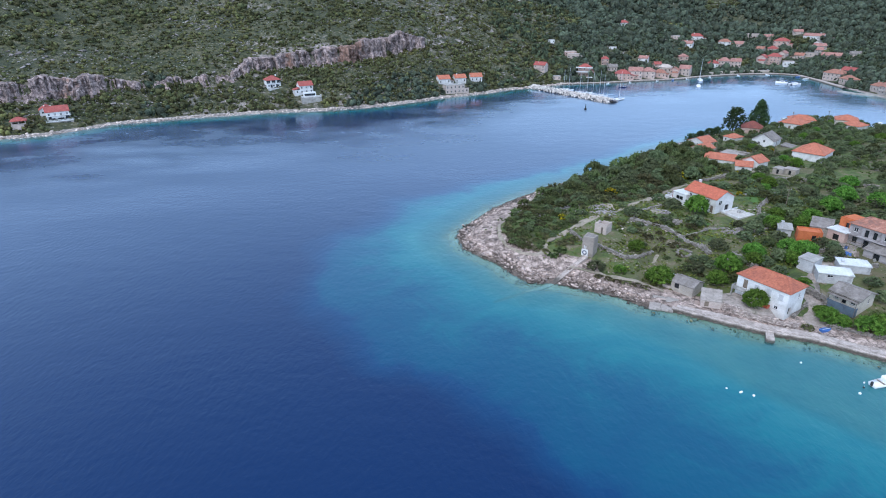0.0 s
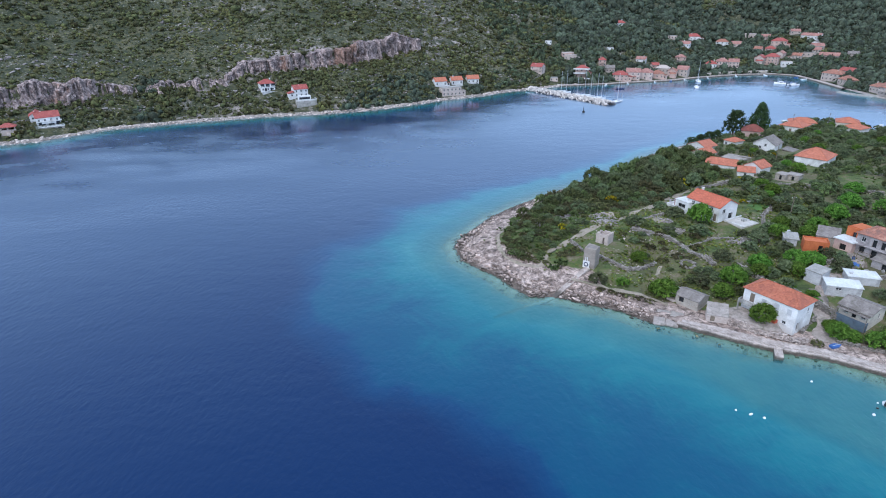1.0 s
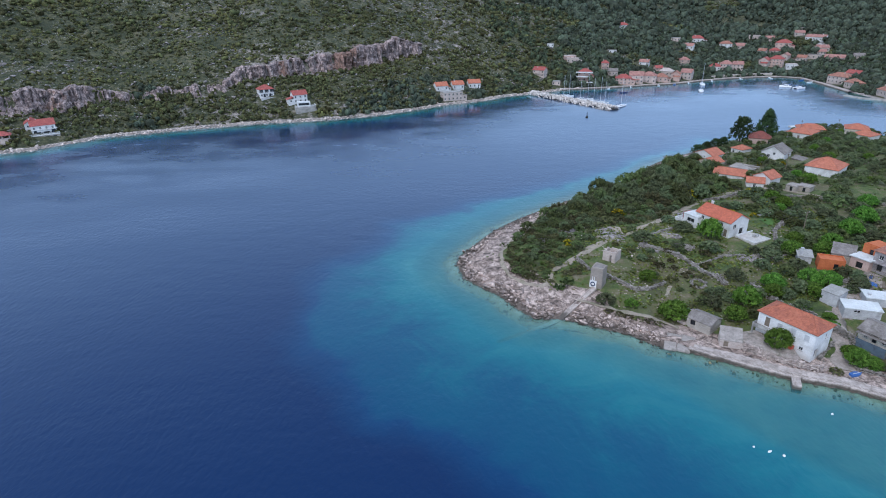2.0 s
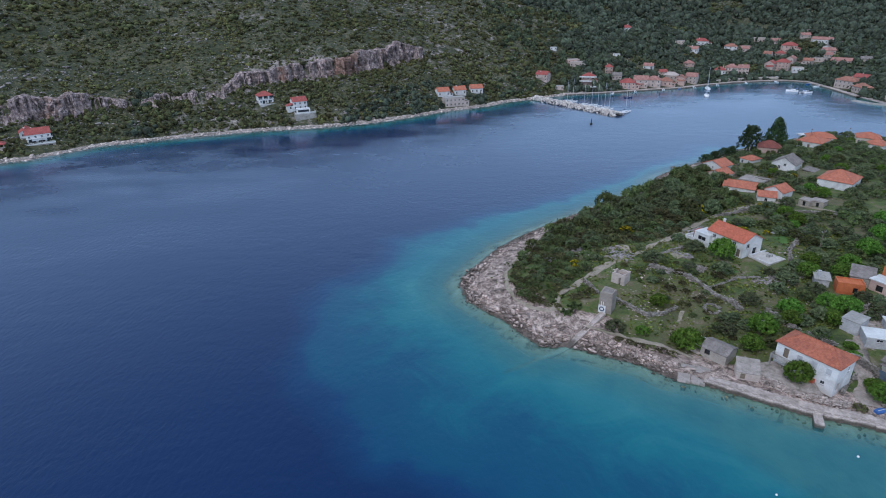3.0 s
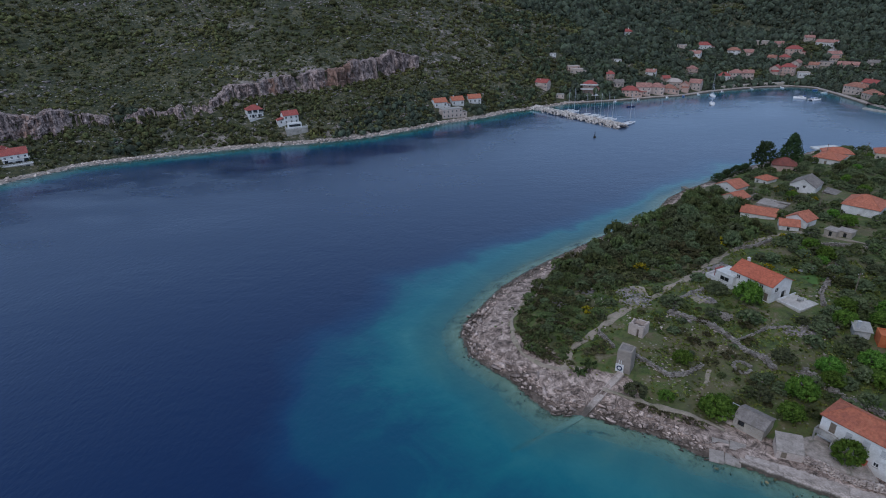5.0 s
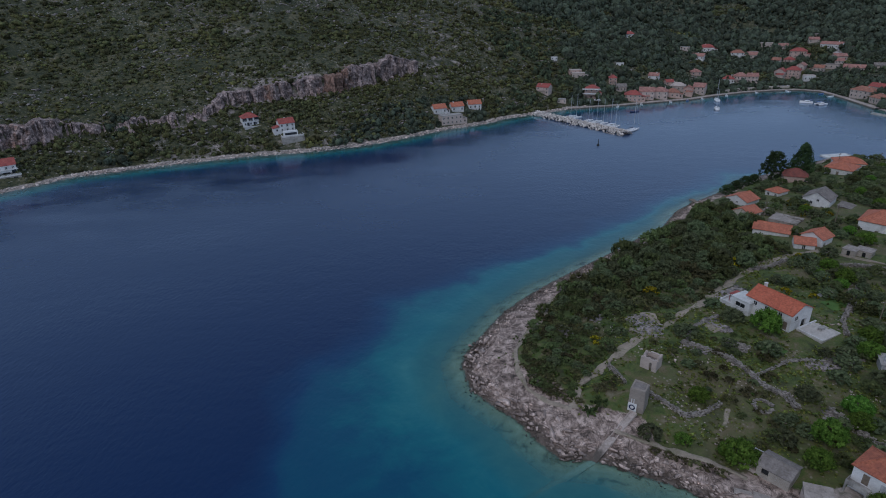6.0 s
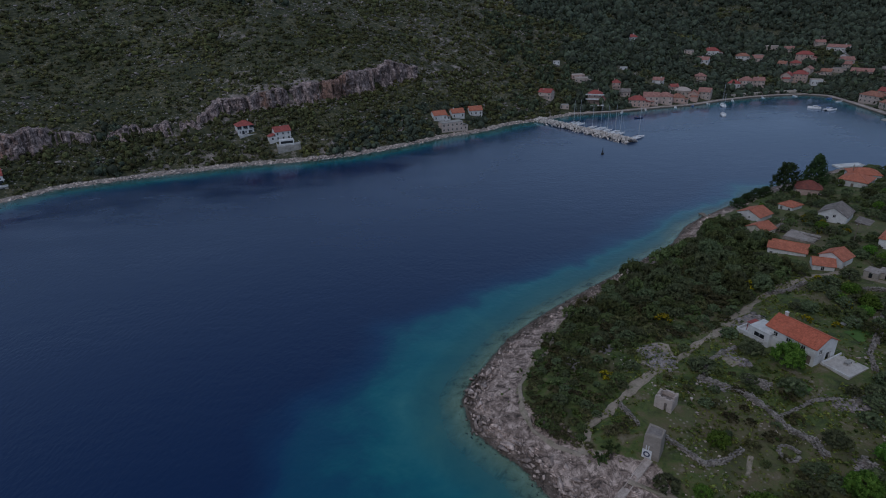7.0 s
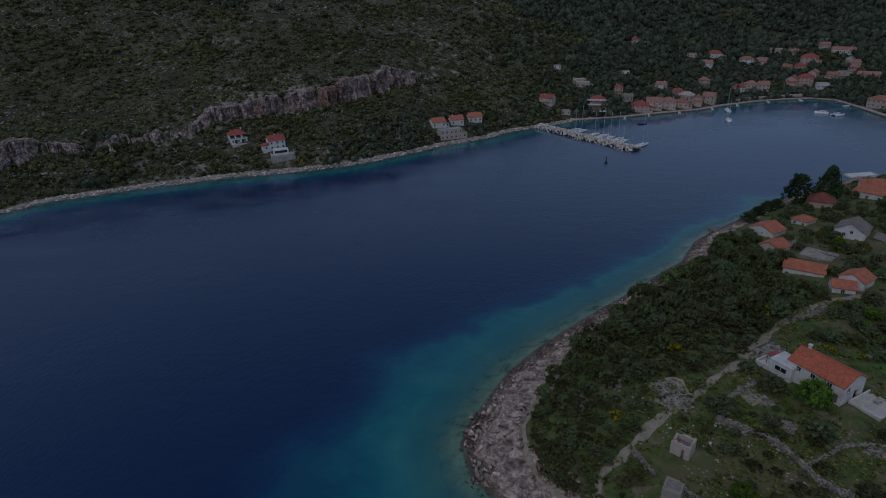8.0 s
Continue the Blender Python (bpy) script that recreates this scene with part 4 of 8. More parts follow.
def leaf_cloud(seed, clumps, per, shape, leaf, clump=0.42, core=0.72, low=0.15, column=0.0):
    """A crown: clumps of small leaves on the shell of an uneven body. shape: half width, half depth, height."""
    rng = np.random.default_rng(seed)
    ico_v, ico_t = ICO1
    verts, faces, base = [], [], 0
    for k in range(clumps):
        d = rng.normal(size=3)
        d /= np.linalg.norm(d)
        d[2] = abs(d[2]) * 1.25 - 0.55
        reach = rng.uniform(0.45, 1.0) ** 0.6
        c = np.array([d[0] * shape[0], d[1] * shape[1], (low + (1 - low) * (0.5 + 0.5 * d[2])) * shape[2]]) * (reach, reach, 1)
        if column:
            up = (k + rng.uniform(0.2, 0.8)) / clumps
            a, far = k * 2.4 + rng.uniform(-0.6, 0.6), rng.uniform(0.35, 1.0) * max(1.0 - up, 0.03) ** column * (1 if column < 0.5 else min(1, 0.5 + 3 * up))
            c = np.array([math.cos(a) * far * shape[0], math.sin(a) * far * shape[1], (0.12 + 0.84 * up) * shape[2]])
        r = clump * rng.uniform(0.65, 1.25) * min(shape[0], shape[2])
        v = ico_v * rng.uniform(0.78, 1.12, (len(ico_v), 1)) * r * core + c
        verts.append(v)
        faces.append(ico_t + base)
        base += len(v)
        n = rng.normal(size=(per, 3))
        n[:, 2] += 0.5
        n /= np.linalg.norm(n, axis=1)[:, None]
        at = c + n * (r * rng.uniform(0.72, 1.5 if column else 1.4, (per, 1)))
        side = np.cross(n, rng.normal(size=(per, 3)))
        side /= np.linalg.norm(side, axis=1)[:, None]
        face_n = n + rng.normal(0, 0.55, (per, 3))
        other = np.cross(face_n, side)
        other /= np.linalg.norm(other, axis=1)[:, None]
        s = leaf * rng.uniform(0.6, 1.35, (per, 1))
        q = np.stack([at - side * s * 0.5, at + other * s * 0.75, at + side * s * 0.5, at - other * s * 0.75], 1).reshape(-1, 3)
        verts.append(q)
        k0 = base + 4 * np.arange(per)[:, None]
        faces.append(np.concatenate([k0 + [0, 1, 2], k0 + [0, 2, 3]]))
        base += 4 * per
    return np.concatenate(verts), np.concatenate(faces)


def trunk_mesh(seed, height, r, limbs, reach):
    rng = random.Random(seed)
    bm = bmesh.new()
    p = Vector((0, 0, -0.4))
    for k in range(3):
        q = Vector((rng.uniform(-0.12, 0.12) * height, rng.uniform(-0.12, 0.12) * height, height * (k + 1) / 3))
        tube(bm, p, q, r * (1 - 0.22 * k), r * (0.78 - 0.22 * k), 6)
        p = q
    for k in range(limbs):
        a = k * math.tau / limbs + rng.uniform(-0.5, 0.5)
        s = Vector((0, 0, height * rng.uniform(0.55, 0.95)))
        e = s + Vector((math.cos(a) * reach, math.sin(a) * reach, height * rng.uniform(0.3, 0.7)))
        tube(bm, s, e, r * 0.45, r * 0.12, 4)
    return bm


PLANTS = {
    # kind: name, label, category, group, leaf material, clumps, leaves a clump, shape, leaf size, trunk height, trunk radius
    "bright": ("fruit_tree", "round fruit tree in fresh spring green leaf", "tree", "fruit trees in the gardens", FRESH, 130, 20, (2.1, 2.0, 3.2), 0.17, 1.3, 0.14),
    "olive": ("olive_tree", "grey-green olive tree with a broad rounded crown", "tree", "olive trees on the headland", OLIVE, 84, 14, (2.2, 2.1, 3.0), 0.16, 1.2, 0.17),
    "maquis": ("shrub", "dense dark evergreen shrub on stony ground", "shrub", "evergreen shrubs on the headland", MAQUIS, 42, 16, (1.6, 1.6, 2.1), 0.15, 0.5, 0.09),
    "heath": ("heath_bush", "low brownish heath bush on stony ground", "shrub", "heath bushes on the headland", HEATH, 36, 15, (1.5, 1.5, 1.5), 0.135, 0.4, 0.07),
    "broom": ("broom_bush", "broom bush covered in yellow flowers", "shrub", "flowering broom bushes", BROOM, 12, 36, (1.3, 1.2, 1.5), 0.24, 0.4, 0.06),
    "pine": ("pine_tree", "tall dark pine tree beside red roofs", "tree", "tall pines among the houses", PINE_LEAF, 170, 30, (4.9, 4.6, 8.8), 0.27, 3.4, 0.3),
}
VARIANTS = {"bright": 3, "olive": 4, "maquis": 5, "broom": 2, "heath": 3, "pine": 2}
grown, planted, crowded = {}, {}, {}
plant_rng = random.Random(11)


def plant(kind, x, y, width=None, tall=1.0, sink=0.15):
    """A tree or shrub with trunk and crown; width: across its crown in metres."""
    name, label, category, group, mat, clumps, per, shape, leaf, trunk_h, trunk_r = PLANTS[kind]
    scale = (width / (2.3 * shape[0])) if width else plant_rng.uniform(0.75, 1.25)
    m = pose(x, y, ground_at(x, y) - sink, 0, 0, plant_rng.uniform(0, 360)) @ Matrix.Diagonal((scale, scale, scale * tall, 1))
    made = grown.setdefault(kind, [])
    planted[kind] = planted.get(kind, 0) + 1
    if planted[kind] > 290:
        crowded.setdefault(kind, []).append((plant_rng.randrange(len(made)), m))
        return None
    if len(made) < VARIANTS[kind]:
        seed = 300 + 17 * len(made) + len(kind)
        root = thing(name, 0, 0, 0, 0, label, category, group)
        part("trunk", trunk_mesh(seed, trunk_h, trunk_r, 4, shape[0] * 0.45), BARK, root)
        low = 0.10
        v, t = leaf_cloud(seed, clumps, per, shape, leaf, clump=(0.10 if not made else 0.125) if kind == "pine" else {"bright": 0.165, "olive": 0.175}.get(kind, 0.205), core={"pine": 0.55, "bright": 0.74}.get(kind, 0.76), low=low, column=(0.32 if not made else 0.62) if kind == "pine" else 0.0)
        if kind == "pine":
            v[:, 2] += 0.2
        part("crown", mesh_fast("crown", v, t, mat, flat=False), None, root)
        made.append(root)
        root.matrix_basis = m
        return root
    src = plant_rng.choice(made)
    ob = copy_thing(src, Matrix.Identity(4))
    ob.matrix_basis = m
    return ob


# ---- houses ----
def wall_panel(bm, length, z0, z1, holes, thick, m):
    """One wall from (0, 0) along x, inward along y, with openings of (u, z, w, h)."""
    us = sorted({0.0, length, *(h[0] - h[2] / 2 for h in holes), *(h[0] + h[2] / 2 for h in holes)})
    zs = sorted({z0, z1, *(h[1] for h in holes), *(h[1] + h[3] for h in holes)})
    for a, b in zip(us, us[1:]):
        run = None
        for c, d in zip(zs, zs[1:]):
            solid = not any(abs((a + b) / 2 - h[0]) < h[2] / 2 and h[1] < (c + d) / 2 < h[1] + h[3] for h in holes)
            if solid:
                run = (run[0], d) if run else (c, d)
            if (not solid or d == zs[-1]) and run:
                box(bm, a, 0, run[0], b, thick, run[1], m)
                run = None


window_meshes = {}


def window_parts(w, h):
    key = (round(w, 2), round(h, 2))
    if key not in window_meshes:
        f, d = 0.07, 0.09
        bm = boxes((-w / 2, 0, 0, w / 2, d, f), (-w / 2, 0, h - f, w / 2, d, h), (-w / 2, 0, f, -w / 2 + f, d, h - f), (w / 2 - f, 0, f, w / 2, d, h - f), (-0.03, 0, f, 0.03, d, h - f))
        a = bpy.data.meshes.new("window")
        bm.to_mesh(a)
        bm.free()
        a.materials.append(WHITE)
        bm = boxes((-w / 2 + f, 0.04, f, w / 2 - f, 0.06, h - f))
        b = bpy.data.meshes.new("pane")
        bm.to_mesh(b)
        bm.free()
        b.materials.append(PANE_AND_SHADE)
        bm = boxes((-w / 2 - 0.08, -0.09, -0.08, w / 2 + 0.08, 0.12, -0.004))
        c = bpy.data.meshes.new("sill")
        bm.to_mesh(c)
        bm.free()
        c.materials.append(CONCRETE)
        window_meshes[key] = a, b, c
    return window_meshes[key]


def opening(root, kind, m, w, h, shutter=None):
    """A window or door set into its hole."""
    if kind == "door":
        ob = part("door", boxes((-w / 2, 0.1, 0, w / 2, 0.16, h), (-w / 2, 0.06, 0, -w / 2 + 0.09, 0.1, h), (w / 2 - 0.09, 0.06, 0, w / 2, 0.1, h), (-w / 2 + 0.09, 0.06, h - 0.09, w / 2 - 0.09, 0.1, h)), WOOD, root)
        ob.matrix_basis = m
        return
    # an open hole: a dark sheet stands in for the unlit room
    if kind == "hole":
        ob = part("doorway", boxes((-w / 2, 0.34, 0, w / 2, 0.40, h)), PANE_AND_SHADE, root, "dark sheet standing for shade in an empty opening")
        ob.matrix_basis = m
        return
    if kind == "shuttered":
        ob = part("window", boxes((-w / 2, 0.06, 0, -0.01, 0.12, h), (0.01, 0.06, 0, w / 2, 0.12, h), (-w / 2 - 0.08, -0.09, -0.08, w / 2 + 0.08, 0.10, -0.004)), SHUTTER_GREY, root, "faded grey closed shutters")
        ob.matrix_basis = m
        return
    frame_me, pane_me, sill_me = window_parts(w, h)
    ob = new("window", frame_me)
    ob.parent, ob.matrix_basis = root, m @ pose(0, 0.1, 0)
    pane = new("pane", pane_me)
    pane.parent = ob
    sill = new("sill", sill_me)
    sill.parent, sill.matrix_basis = ob, pose(0, -0.1, 0)
    if shutter:
        for s in (-1, 1):
            leaf = part("shutter", boxes((s * w / 2 + (0.02 if s > 0 else -w / 2), -0.14, 0.0, s * w / 2 + (w / 2 if s > 0 else -0.02), -0.105, h)), shutter, ob)


def hip_roof(L, W, z, rise, over, inset):
    """A roof body: eaves all round, ridge along x; inset 0 makes gables."""
    a, b, t = L / 2 + over, W / 2 + over, 0.16
    drop = over * rise / (W / 2)
    r = max(a - inset - over, 0.05) if inset else a
    bm = bmesh.new()
    low = [bm.verts.new(p) for p in ((-a, -b, z - drop), (a, -b, z - drop), (a, b, z - drop), (-a, b, z - drop))]
    top = [bm.verts.new(p) for p in ((-a, -b, z - drop + t), (a, -b, z - drop + t), (a, b, z - drop + t), (-a, b, z - drop + t))]
    u0, u1 = (bm.verts.new((s * r, 0, z + rise - 0.02)) for s in (-1, 1))
    v0, v1 = (bm.verts.new((s * r, 0, z + rise + t)) for s in (-1, 1))
    bm.faces.new((top[0], top[1], v1, v0))
    bm.faces.new((top[2], top[3], v0, v1))
    bm.faces.new((low[1], low[0], u0, u1))
    bm.faces.new((low[3], low[2], u1, u0))
    bm.faces.new((low[0], low[1], top[1], top[0]))
    bm.faces.new((low[2], low[3], top[3], top[2]))
    if inset:
        bm.faces.new((top[1], top[2], v1))
        bm.faces.new((top[3], top[0], v0))
        bm.faces.new((low[2], low[1], u1))
        bm.faces.new((low[0], low[3], u0))
        bm.faces.new((low[1], low[2], top[2], top[1]))
        bm.faces.new((low[3], low[0], top[0], top[3]))
    else:
        for k, (u, v) in ((1, (u1, v1)), (0, (u0, v0))):
            i, j = (1, 2) if k else (3, 0)
            bm.faces.new((low[i], u, v, top[i]))
            bm.faces.new((u, low[j], top[j], v))
    bmesh.ops.recalc_face_normals(bm, faces=list(bm.faces))
    corners = [((-a, -b), -1), ((a, -b), 1), ((a, b), 1), ((-a, b), -1)]
    lines = [((-r, 0, z + rise + t), (r, 0, z + rise + t))]
    if inset:
        lines += [((x, y, z - drop + t), (s * r, 0, z + rise + t)) for (x, y), s in corners]
    return bm, lines


def house(name, x, y, turn, L, W, eave, rise, wall_mat, roof_mat, label, base=None, roof="hip", front=(), back=(), left=(), right=(), over=0.35,
          inset=None, chimney=None, category="house", group="", shutter=None):
    """A house: x along its ridge, its front towards local -y. eave: height over the base. Openings are (kind, place along the wall, sill height, width, height)."""
    z = ground_at(x, y) if base is None else base
    root = thing(name, x, y, z, turn, label, category, group)
    T = 0.42
    sides = ((front, L, pose(-L / 2, -W / 2, 0)), (right, W - 2 * T, pose(L / 2, -W / 2 + T, 0, 0, 0, 90)),
             (back, L, pose(L / 2, W / 2, 0, 0, 0, 180)), (left, W - 2 * T, pose(-L / 2, W / 2 - T, 0, 0, 0, -90)))
    bm = bmesh.new()
    for holes, length, m in sides:
        wall_panel(bm, length, -1.6, eave, [h[1:] for h in holes], T, m)
    if roof == "gable":
        for s in (-1, 1):
            v = [bm.verts.new(p) for p in ((s * L / 2, -W / 2, eave), (s * L / 2, W / 2, eave), (s * L / 2, 0, eave + rise), (s * (L / 2 - T), -W / 2, eave), (s * (L / 2 - T), W / 2, eave), (s * (L / 2 - T), 0, eave + rise))]
            for q in ((0, 1, 2), (3, 5, 4), (0, 2, 5, 3), (1, 4, 5, 2)):
                bm.faces.new([v[i] for i in q])
    part("wall", welded(bm), wall_mat, root)
    for holes, length, m in sides:
        for kind, u, h0, w, h in holes:
            opening(root, kind, m @ pose(u, 0, h0), w, h, shutter if kind == "window" else None)
    if any((front, back, left, right)):
        part("inner_floor", boxes((-L / 2 + T, -W / 2 + T, 0.0, L / 2 - T, W / 2 - T, 0.05), (-L / 2 + T, -W / 2 + T, eave - 0.3, L / 2 - T, W / 2 - T, eave - 0.2)), CONCRETE, root)
    if roof in ("hip", "gable"):
        bm, lines = hip_roof(L, W, eave, rise, over, (W / 2 if inset is None else inset) if roof == "hip" else 0)
        top = part("roof", bm, roof_mat, root)
        part("ridge_tiles", tubes(*[(a, b, 0.09, 0.09, 5) for a, b in lines]), roof_mat, top)
    elif roof == "flat":
        p = 0.22
        top = part("roof", boxes((-L / 2 - over, -W / 2 - over, eave, L / 2 + over, W / 2 + over, eave + p)), roof_mat, root)
    elif roof == "shed":
        bm = boxes((-L / 2 - over, -W / 2 - over, eave, L / 2 + over, W / 2 + over, eave + 0.18))
        for v in bm.verts:
            v.co.z += rise * (v.co.y + W / 2) / W
        for s in (-1, 1):
            v = [bm.verts.new(q) for q in ((s * (L / 2 - 0.05), -W / 2, eave), (s * (L / 2 - 0.05), W / 2, eave), (s * (L / 2 - 0.05), W / 2, eave + rise))]
            bm.faces.new(v)
        box(bm, -L / 2 + 0.1, W / 2 - T, eave, L / 2 - 0.1, W / 2, eave + rise)
        top = part("roof", bm, roof_mat, root)
    if chimney:
        cx, cy, ch = chimney
        top_z = eave + rise * (1 - abs(cy) / (W / 2)) if roof != "flat" else eave
        part("chimney", boxes((cx - 0.28, cy - 0.28, top_z - 0.3, cx + 0.28, cy + 0.28, top_z + ch), (cx - 0.36, cy - 0.36, top_z + ch, cx + 0.36, cy + 0.36, top_z + ch + 0.12)), wall_mat, top)
    return root


def row(storeys, columns, length, w=0.9, h=1.15, door=None, first=0.95, rise=2.75, margin=1.1):
    """Windows in even columns on each storey; door: the column that has a door below."""
    out = []
    for s in range(storeys):
        for c in range(columns):
            u = length / 2 if columns == 1 else margin + (length - 2 * margin) * c / (columns - 1)
            if s == 0 and c == door:
                out.append(("door", u, 0.02, 1.0, 2.05))
            else:
                out.append(("window", u, first + rise * s, w, h))
    return out


# the white house on the quay
quay_house = house("house", 72.3, 115.4, -57, 11.6, 6.6, 5.8, 1.75, WHITE, ROOF_RUST, "white two-storey stone house with a weathered orange tile roof", base=1.6, inset=2.9,
                   front=[("door", 2.0, 2.9, 1.0, 2.1), ("shuttered", 4.6, 3.45, 1.0, 1.3), ("shuttered", 7.3, 3.2, 1.1, 1.75), ("shuttered", 10.0, 3.45, 1.0, 1.3), ("hole", 6.5, 0.95, 1.15, 2.0),
                          ("window", 9.4, 1.0, 0.8, 0.8)],
                   right=[("hole", 1.1, 0.02, 1.2, 1.9), ("window", 4.1, 3.45, 0.85, 1.1)], left=[("window", 3.0, 3.45, 0.85, 1.1)], category="house", group="houses on the headland")
part("balcony", boxes((-5.9, -5.0, 2.62, -2.6, -3.32, 2.78), (-5.9, -5.0, -0.6, -5.6, -4.7, 2.62), (-2.9, -5.0, -0.6, -2.6, -4.7, 2.62), (-5.9, -5.0, 2.78, -2.6, -4.9, 3.5), (-5.9, -4.9, 2.78, -5.8, -3.32, 3.5)), CONCRETE, quay_house, "grey concrete terrace on posts")
part("outhouse_door", boxes((1.4, -4.5, 0.0, 2.5, -3.45, 1.5)), RED_PAINT, quay_house, "small red brick box against the wall")

yard = thing("stone_terrace", 66.0, 112.8, 0, 0, "raised yard on a pale rubble retaining wall before a house", "terrace", kind="structure")
bm = bmesh.new()
rim = [(-4.2, 1.2), (-1.5, -1.6), (2.0, -4.4), (4.0, -5.4), (4.75, -1.0), (0.5, 5.6), (-3.5, 5.0)]
lower = [bm.verts.new((px * 1.03, py * 1.03, -0.4)) for px, py in rim]
upper = [bm.verts.new((px, py, 2.45 + 0.12 * (k % 2))) for k, (px, py) in enumerate(rim)]
bm.faces.new(upper)
for k in range(len(rim)):
    j = (k + 1) % len(rim)
    bm.faces.new((lower[k], lower[j], upper[j], upper[k]))
part("fill", bm, YARD_DIRT, yard)

# the white villa with its terrace
villa = house("villa", 79.2, 166.4, -63, 11.4, 7.5, 4.3, 1.9, WHITE, ROOF_BRIGHT, "white villa with a bright orange tile roof and terrace", base=6.4, roof="gable", over=0.3,
              front=[("window", 2.2, 2.6, 1.0, 1.1), ("window", 5.2, 2.6, 1.0, 1.1), ("window", 8.6, 2.6, 1.0, 1.1), ("door", 10.2, 0.02, 1.0, 2.1)],
              right=[("window", 1.6, 2.3, 1.3, 1.3), ("hole", 4.6, 0.02, 1.8, 2.1)], left=[("window", 3.3, 2.5, 1.0, 1.0)], chimney=(-4.8, 1.2, 1.1), group="houses on the headland")
wing = house("villa_wing", 74.0, 170.9, -63, 5.0, 4.8, 3.0, 0.3, WHITE, WHITE_ROOF, "low white flat-roofed wing with a wide window", base=6.3, roof="flat", over=0.12,
             front=[("window", 2.5, 1.1, 2.6, 1.2)], left=[("window", 1.8, 1.0, 1.2, 1.2)], group="houses on the headland")
part("patio", boxes((-5.6, -2.4, -0.8, -2.52, 2.4, 0.18), (-5.6, -2.4, 0.18, -5.4, 2.4, 0.95), (-5.4, -2.4, 0.18, -2.52, -2.22, 0.95)), WHITE, wing)
part("porch_roof", boxes((-4.6, -0.4, 2.2, -2.52, 2.4, 2.34), (-4.5, -0.3, 0.18, -4.38, -0.18, 2.2), (-4.5, 2.2, 0.18, -4.38, 2.32, 2.2)), ROOF_RED, wing, "small red tiled porch roof")
terrace = thing("terrace", 85.2, 159.4, 6.0, 27, "white paved terrace with low walls beside the villa", "terrace")
part("slab", soft_box(-3.6, -3.0, -1.2, 3.6, 3.0, 0.62, 0.04), PAVING, terrace)
part("parapet", boxes((-3.6, 2.75, 0.62, 3.6, 3.0, 1.0), (-3.6, -3.0, 0.62, -3.35, 2.75, 0.95)), WHITE, terrace)
part("table", boxes((0.2, -0.5, 1.28, 1.9, 0.5, 1.34), (0.3, -0.4, 0.62, 0.4, -0.3, 1.28), (1.7, -0.4, 0.62, 1.8, -0.3, 1.28), (0.3, 0.3, 0.62, 0.4, 0.4, 1.28), (1.7, 0.3, 0.62, 1.8, 0.4, 1.28)), CONCRETE, terrace, "grey stone table")
part("steps", boxes((-2.2, 3.0, -0.6, 0.4, 3.5, 0.35), (-2.2, 3.5, -0.6, 0.4, 4.0, 0.08)), WHITE_ROOF, terrace)

# hamlet behind
HAM = "houses on the headland"
house("house", 113.2, 253.4, 32, 7.8, 8.5, 3.9, 1.8, WHITE, ROOF_ORANGE, "white gabled house with a faded orange roof near the shore", base=1.9, roof="gable", group=HAM,
      left=[("window", 1.8, 1.3, 1.0, 1.2), ("hole", 4.6, 0.02, 1.8, 2.0), ("window", 6.8, 1.3, 0.9, 1.1), ("window", 4.2, 2.7, 0.7, 0.7)], front=row(1, 2, 7.8, door=0))
house("cottage", 106.6, 236.6, 30, 6.6, 6.4, 3.9, 1.5, CREAM, ROOF_ORANGE, "small cottage with orange tiles and cream walls", base=3.1, roof="gable", group=HAM, left=[("window", 3.0, 1.0, 0.9, 1.0)], front=row(1, 2, 6.6))
house("house", 106.9, 220.6, -34, 10.4, 7.2, 3.4, 1.5, WHITE, ROOF_ORANGE, "long low white house with a plain orange roof", base=3.6, roof="gable", group=HAM, front=row(1, 3, 10.4, door=1), right=[("window", 3.0, 1.0, 0.9, 1.1)])
house("cottage", 109.4, 207.4, -24, 5.4, 5.6, 2.6, 1.2, WHITE, ROOF_ORANGE, "white cottage with an orange roof joined to its neighbour", base=5.2, roof="gable", group=HAM, front=row(1, 1, 5.0))
house("house", 114.4, 209.4, 32, 6.2, 6.4, 3.3, 1.7, WHITE, ROOF_ORANGE, "white gabled house with a dark round doorway", base=5.6, roof="gable", group=HAM, front=[("hole", 1.8, 0.4, 1.1, 1.6)], left=[("window", 3.0, 2.2, 0.8, 0.9)])
house("house", 136.5, 244.6, 44, 8.8, 8.6, 4.9, 2.5, WHITE, SLATE, "white gabled house with a grey tile roof", base=3.8, roof="gable", group=HAM, left=[("window", 2.4, 2.8, 1.0, 1.2), ("window", 6.2, 1.0, 1.1, 1.6), ("window", 4.4, 4.0, 0.9, 1.0)], front=row(1, 2, 8.8))
house("lean_to", 143.6, 239.4, 44, 6.0, 4.5, 2.2, 0.6, WHITE, SLATE, "low grey-roofed lean-to beside a gabled house", base=4.2, roof="shed", group=HAM, category="outbuilding")
house("house", 140.2, 217.8, -47, 10.6, 11.8, 4.6, 2.7, WHITE, ROOF_ORANGE, "large white house under a broad orange hipped roof", base=5.6, group=HAM, front=row(1, 3, 10.6, door=1), right=row(1, 2, 11.0), inset=4.7)
house("house", 130.2, 260.6, -62, 5.2, 6.2, 2.8, 1.3, WHITE, ROOF_ORANGE, "small white house with a bright orange hipped roof", base=3.1, group=HAM, front=row(1, 2, 5.2))
house("house", 147.2, 278.4, -24, 9.2, 7.8, 3.4, 2.4, PINK, ROOF_DARK, "house with a dark brown hipped roof under the pines", base=3.2, group=HAM, front=row(1, 3, 9.2, door=1))
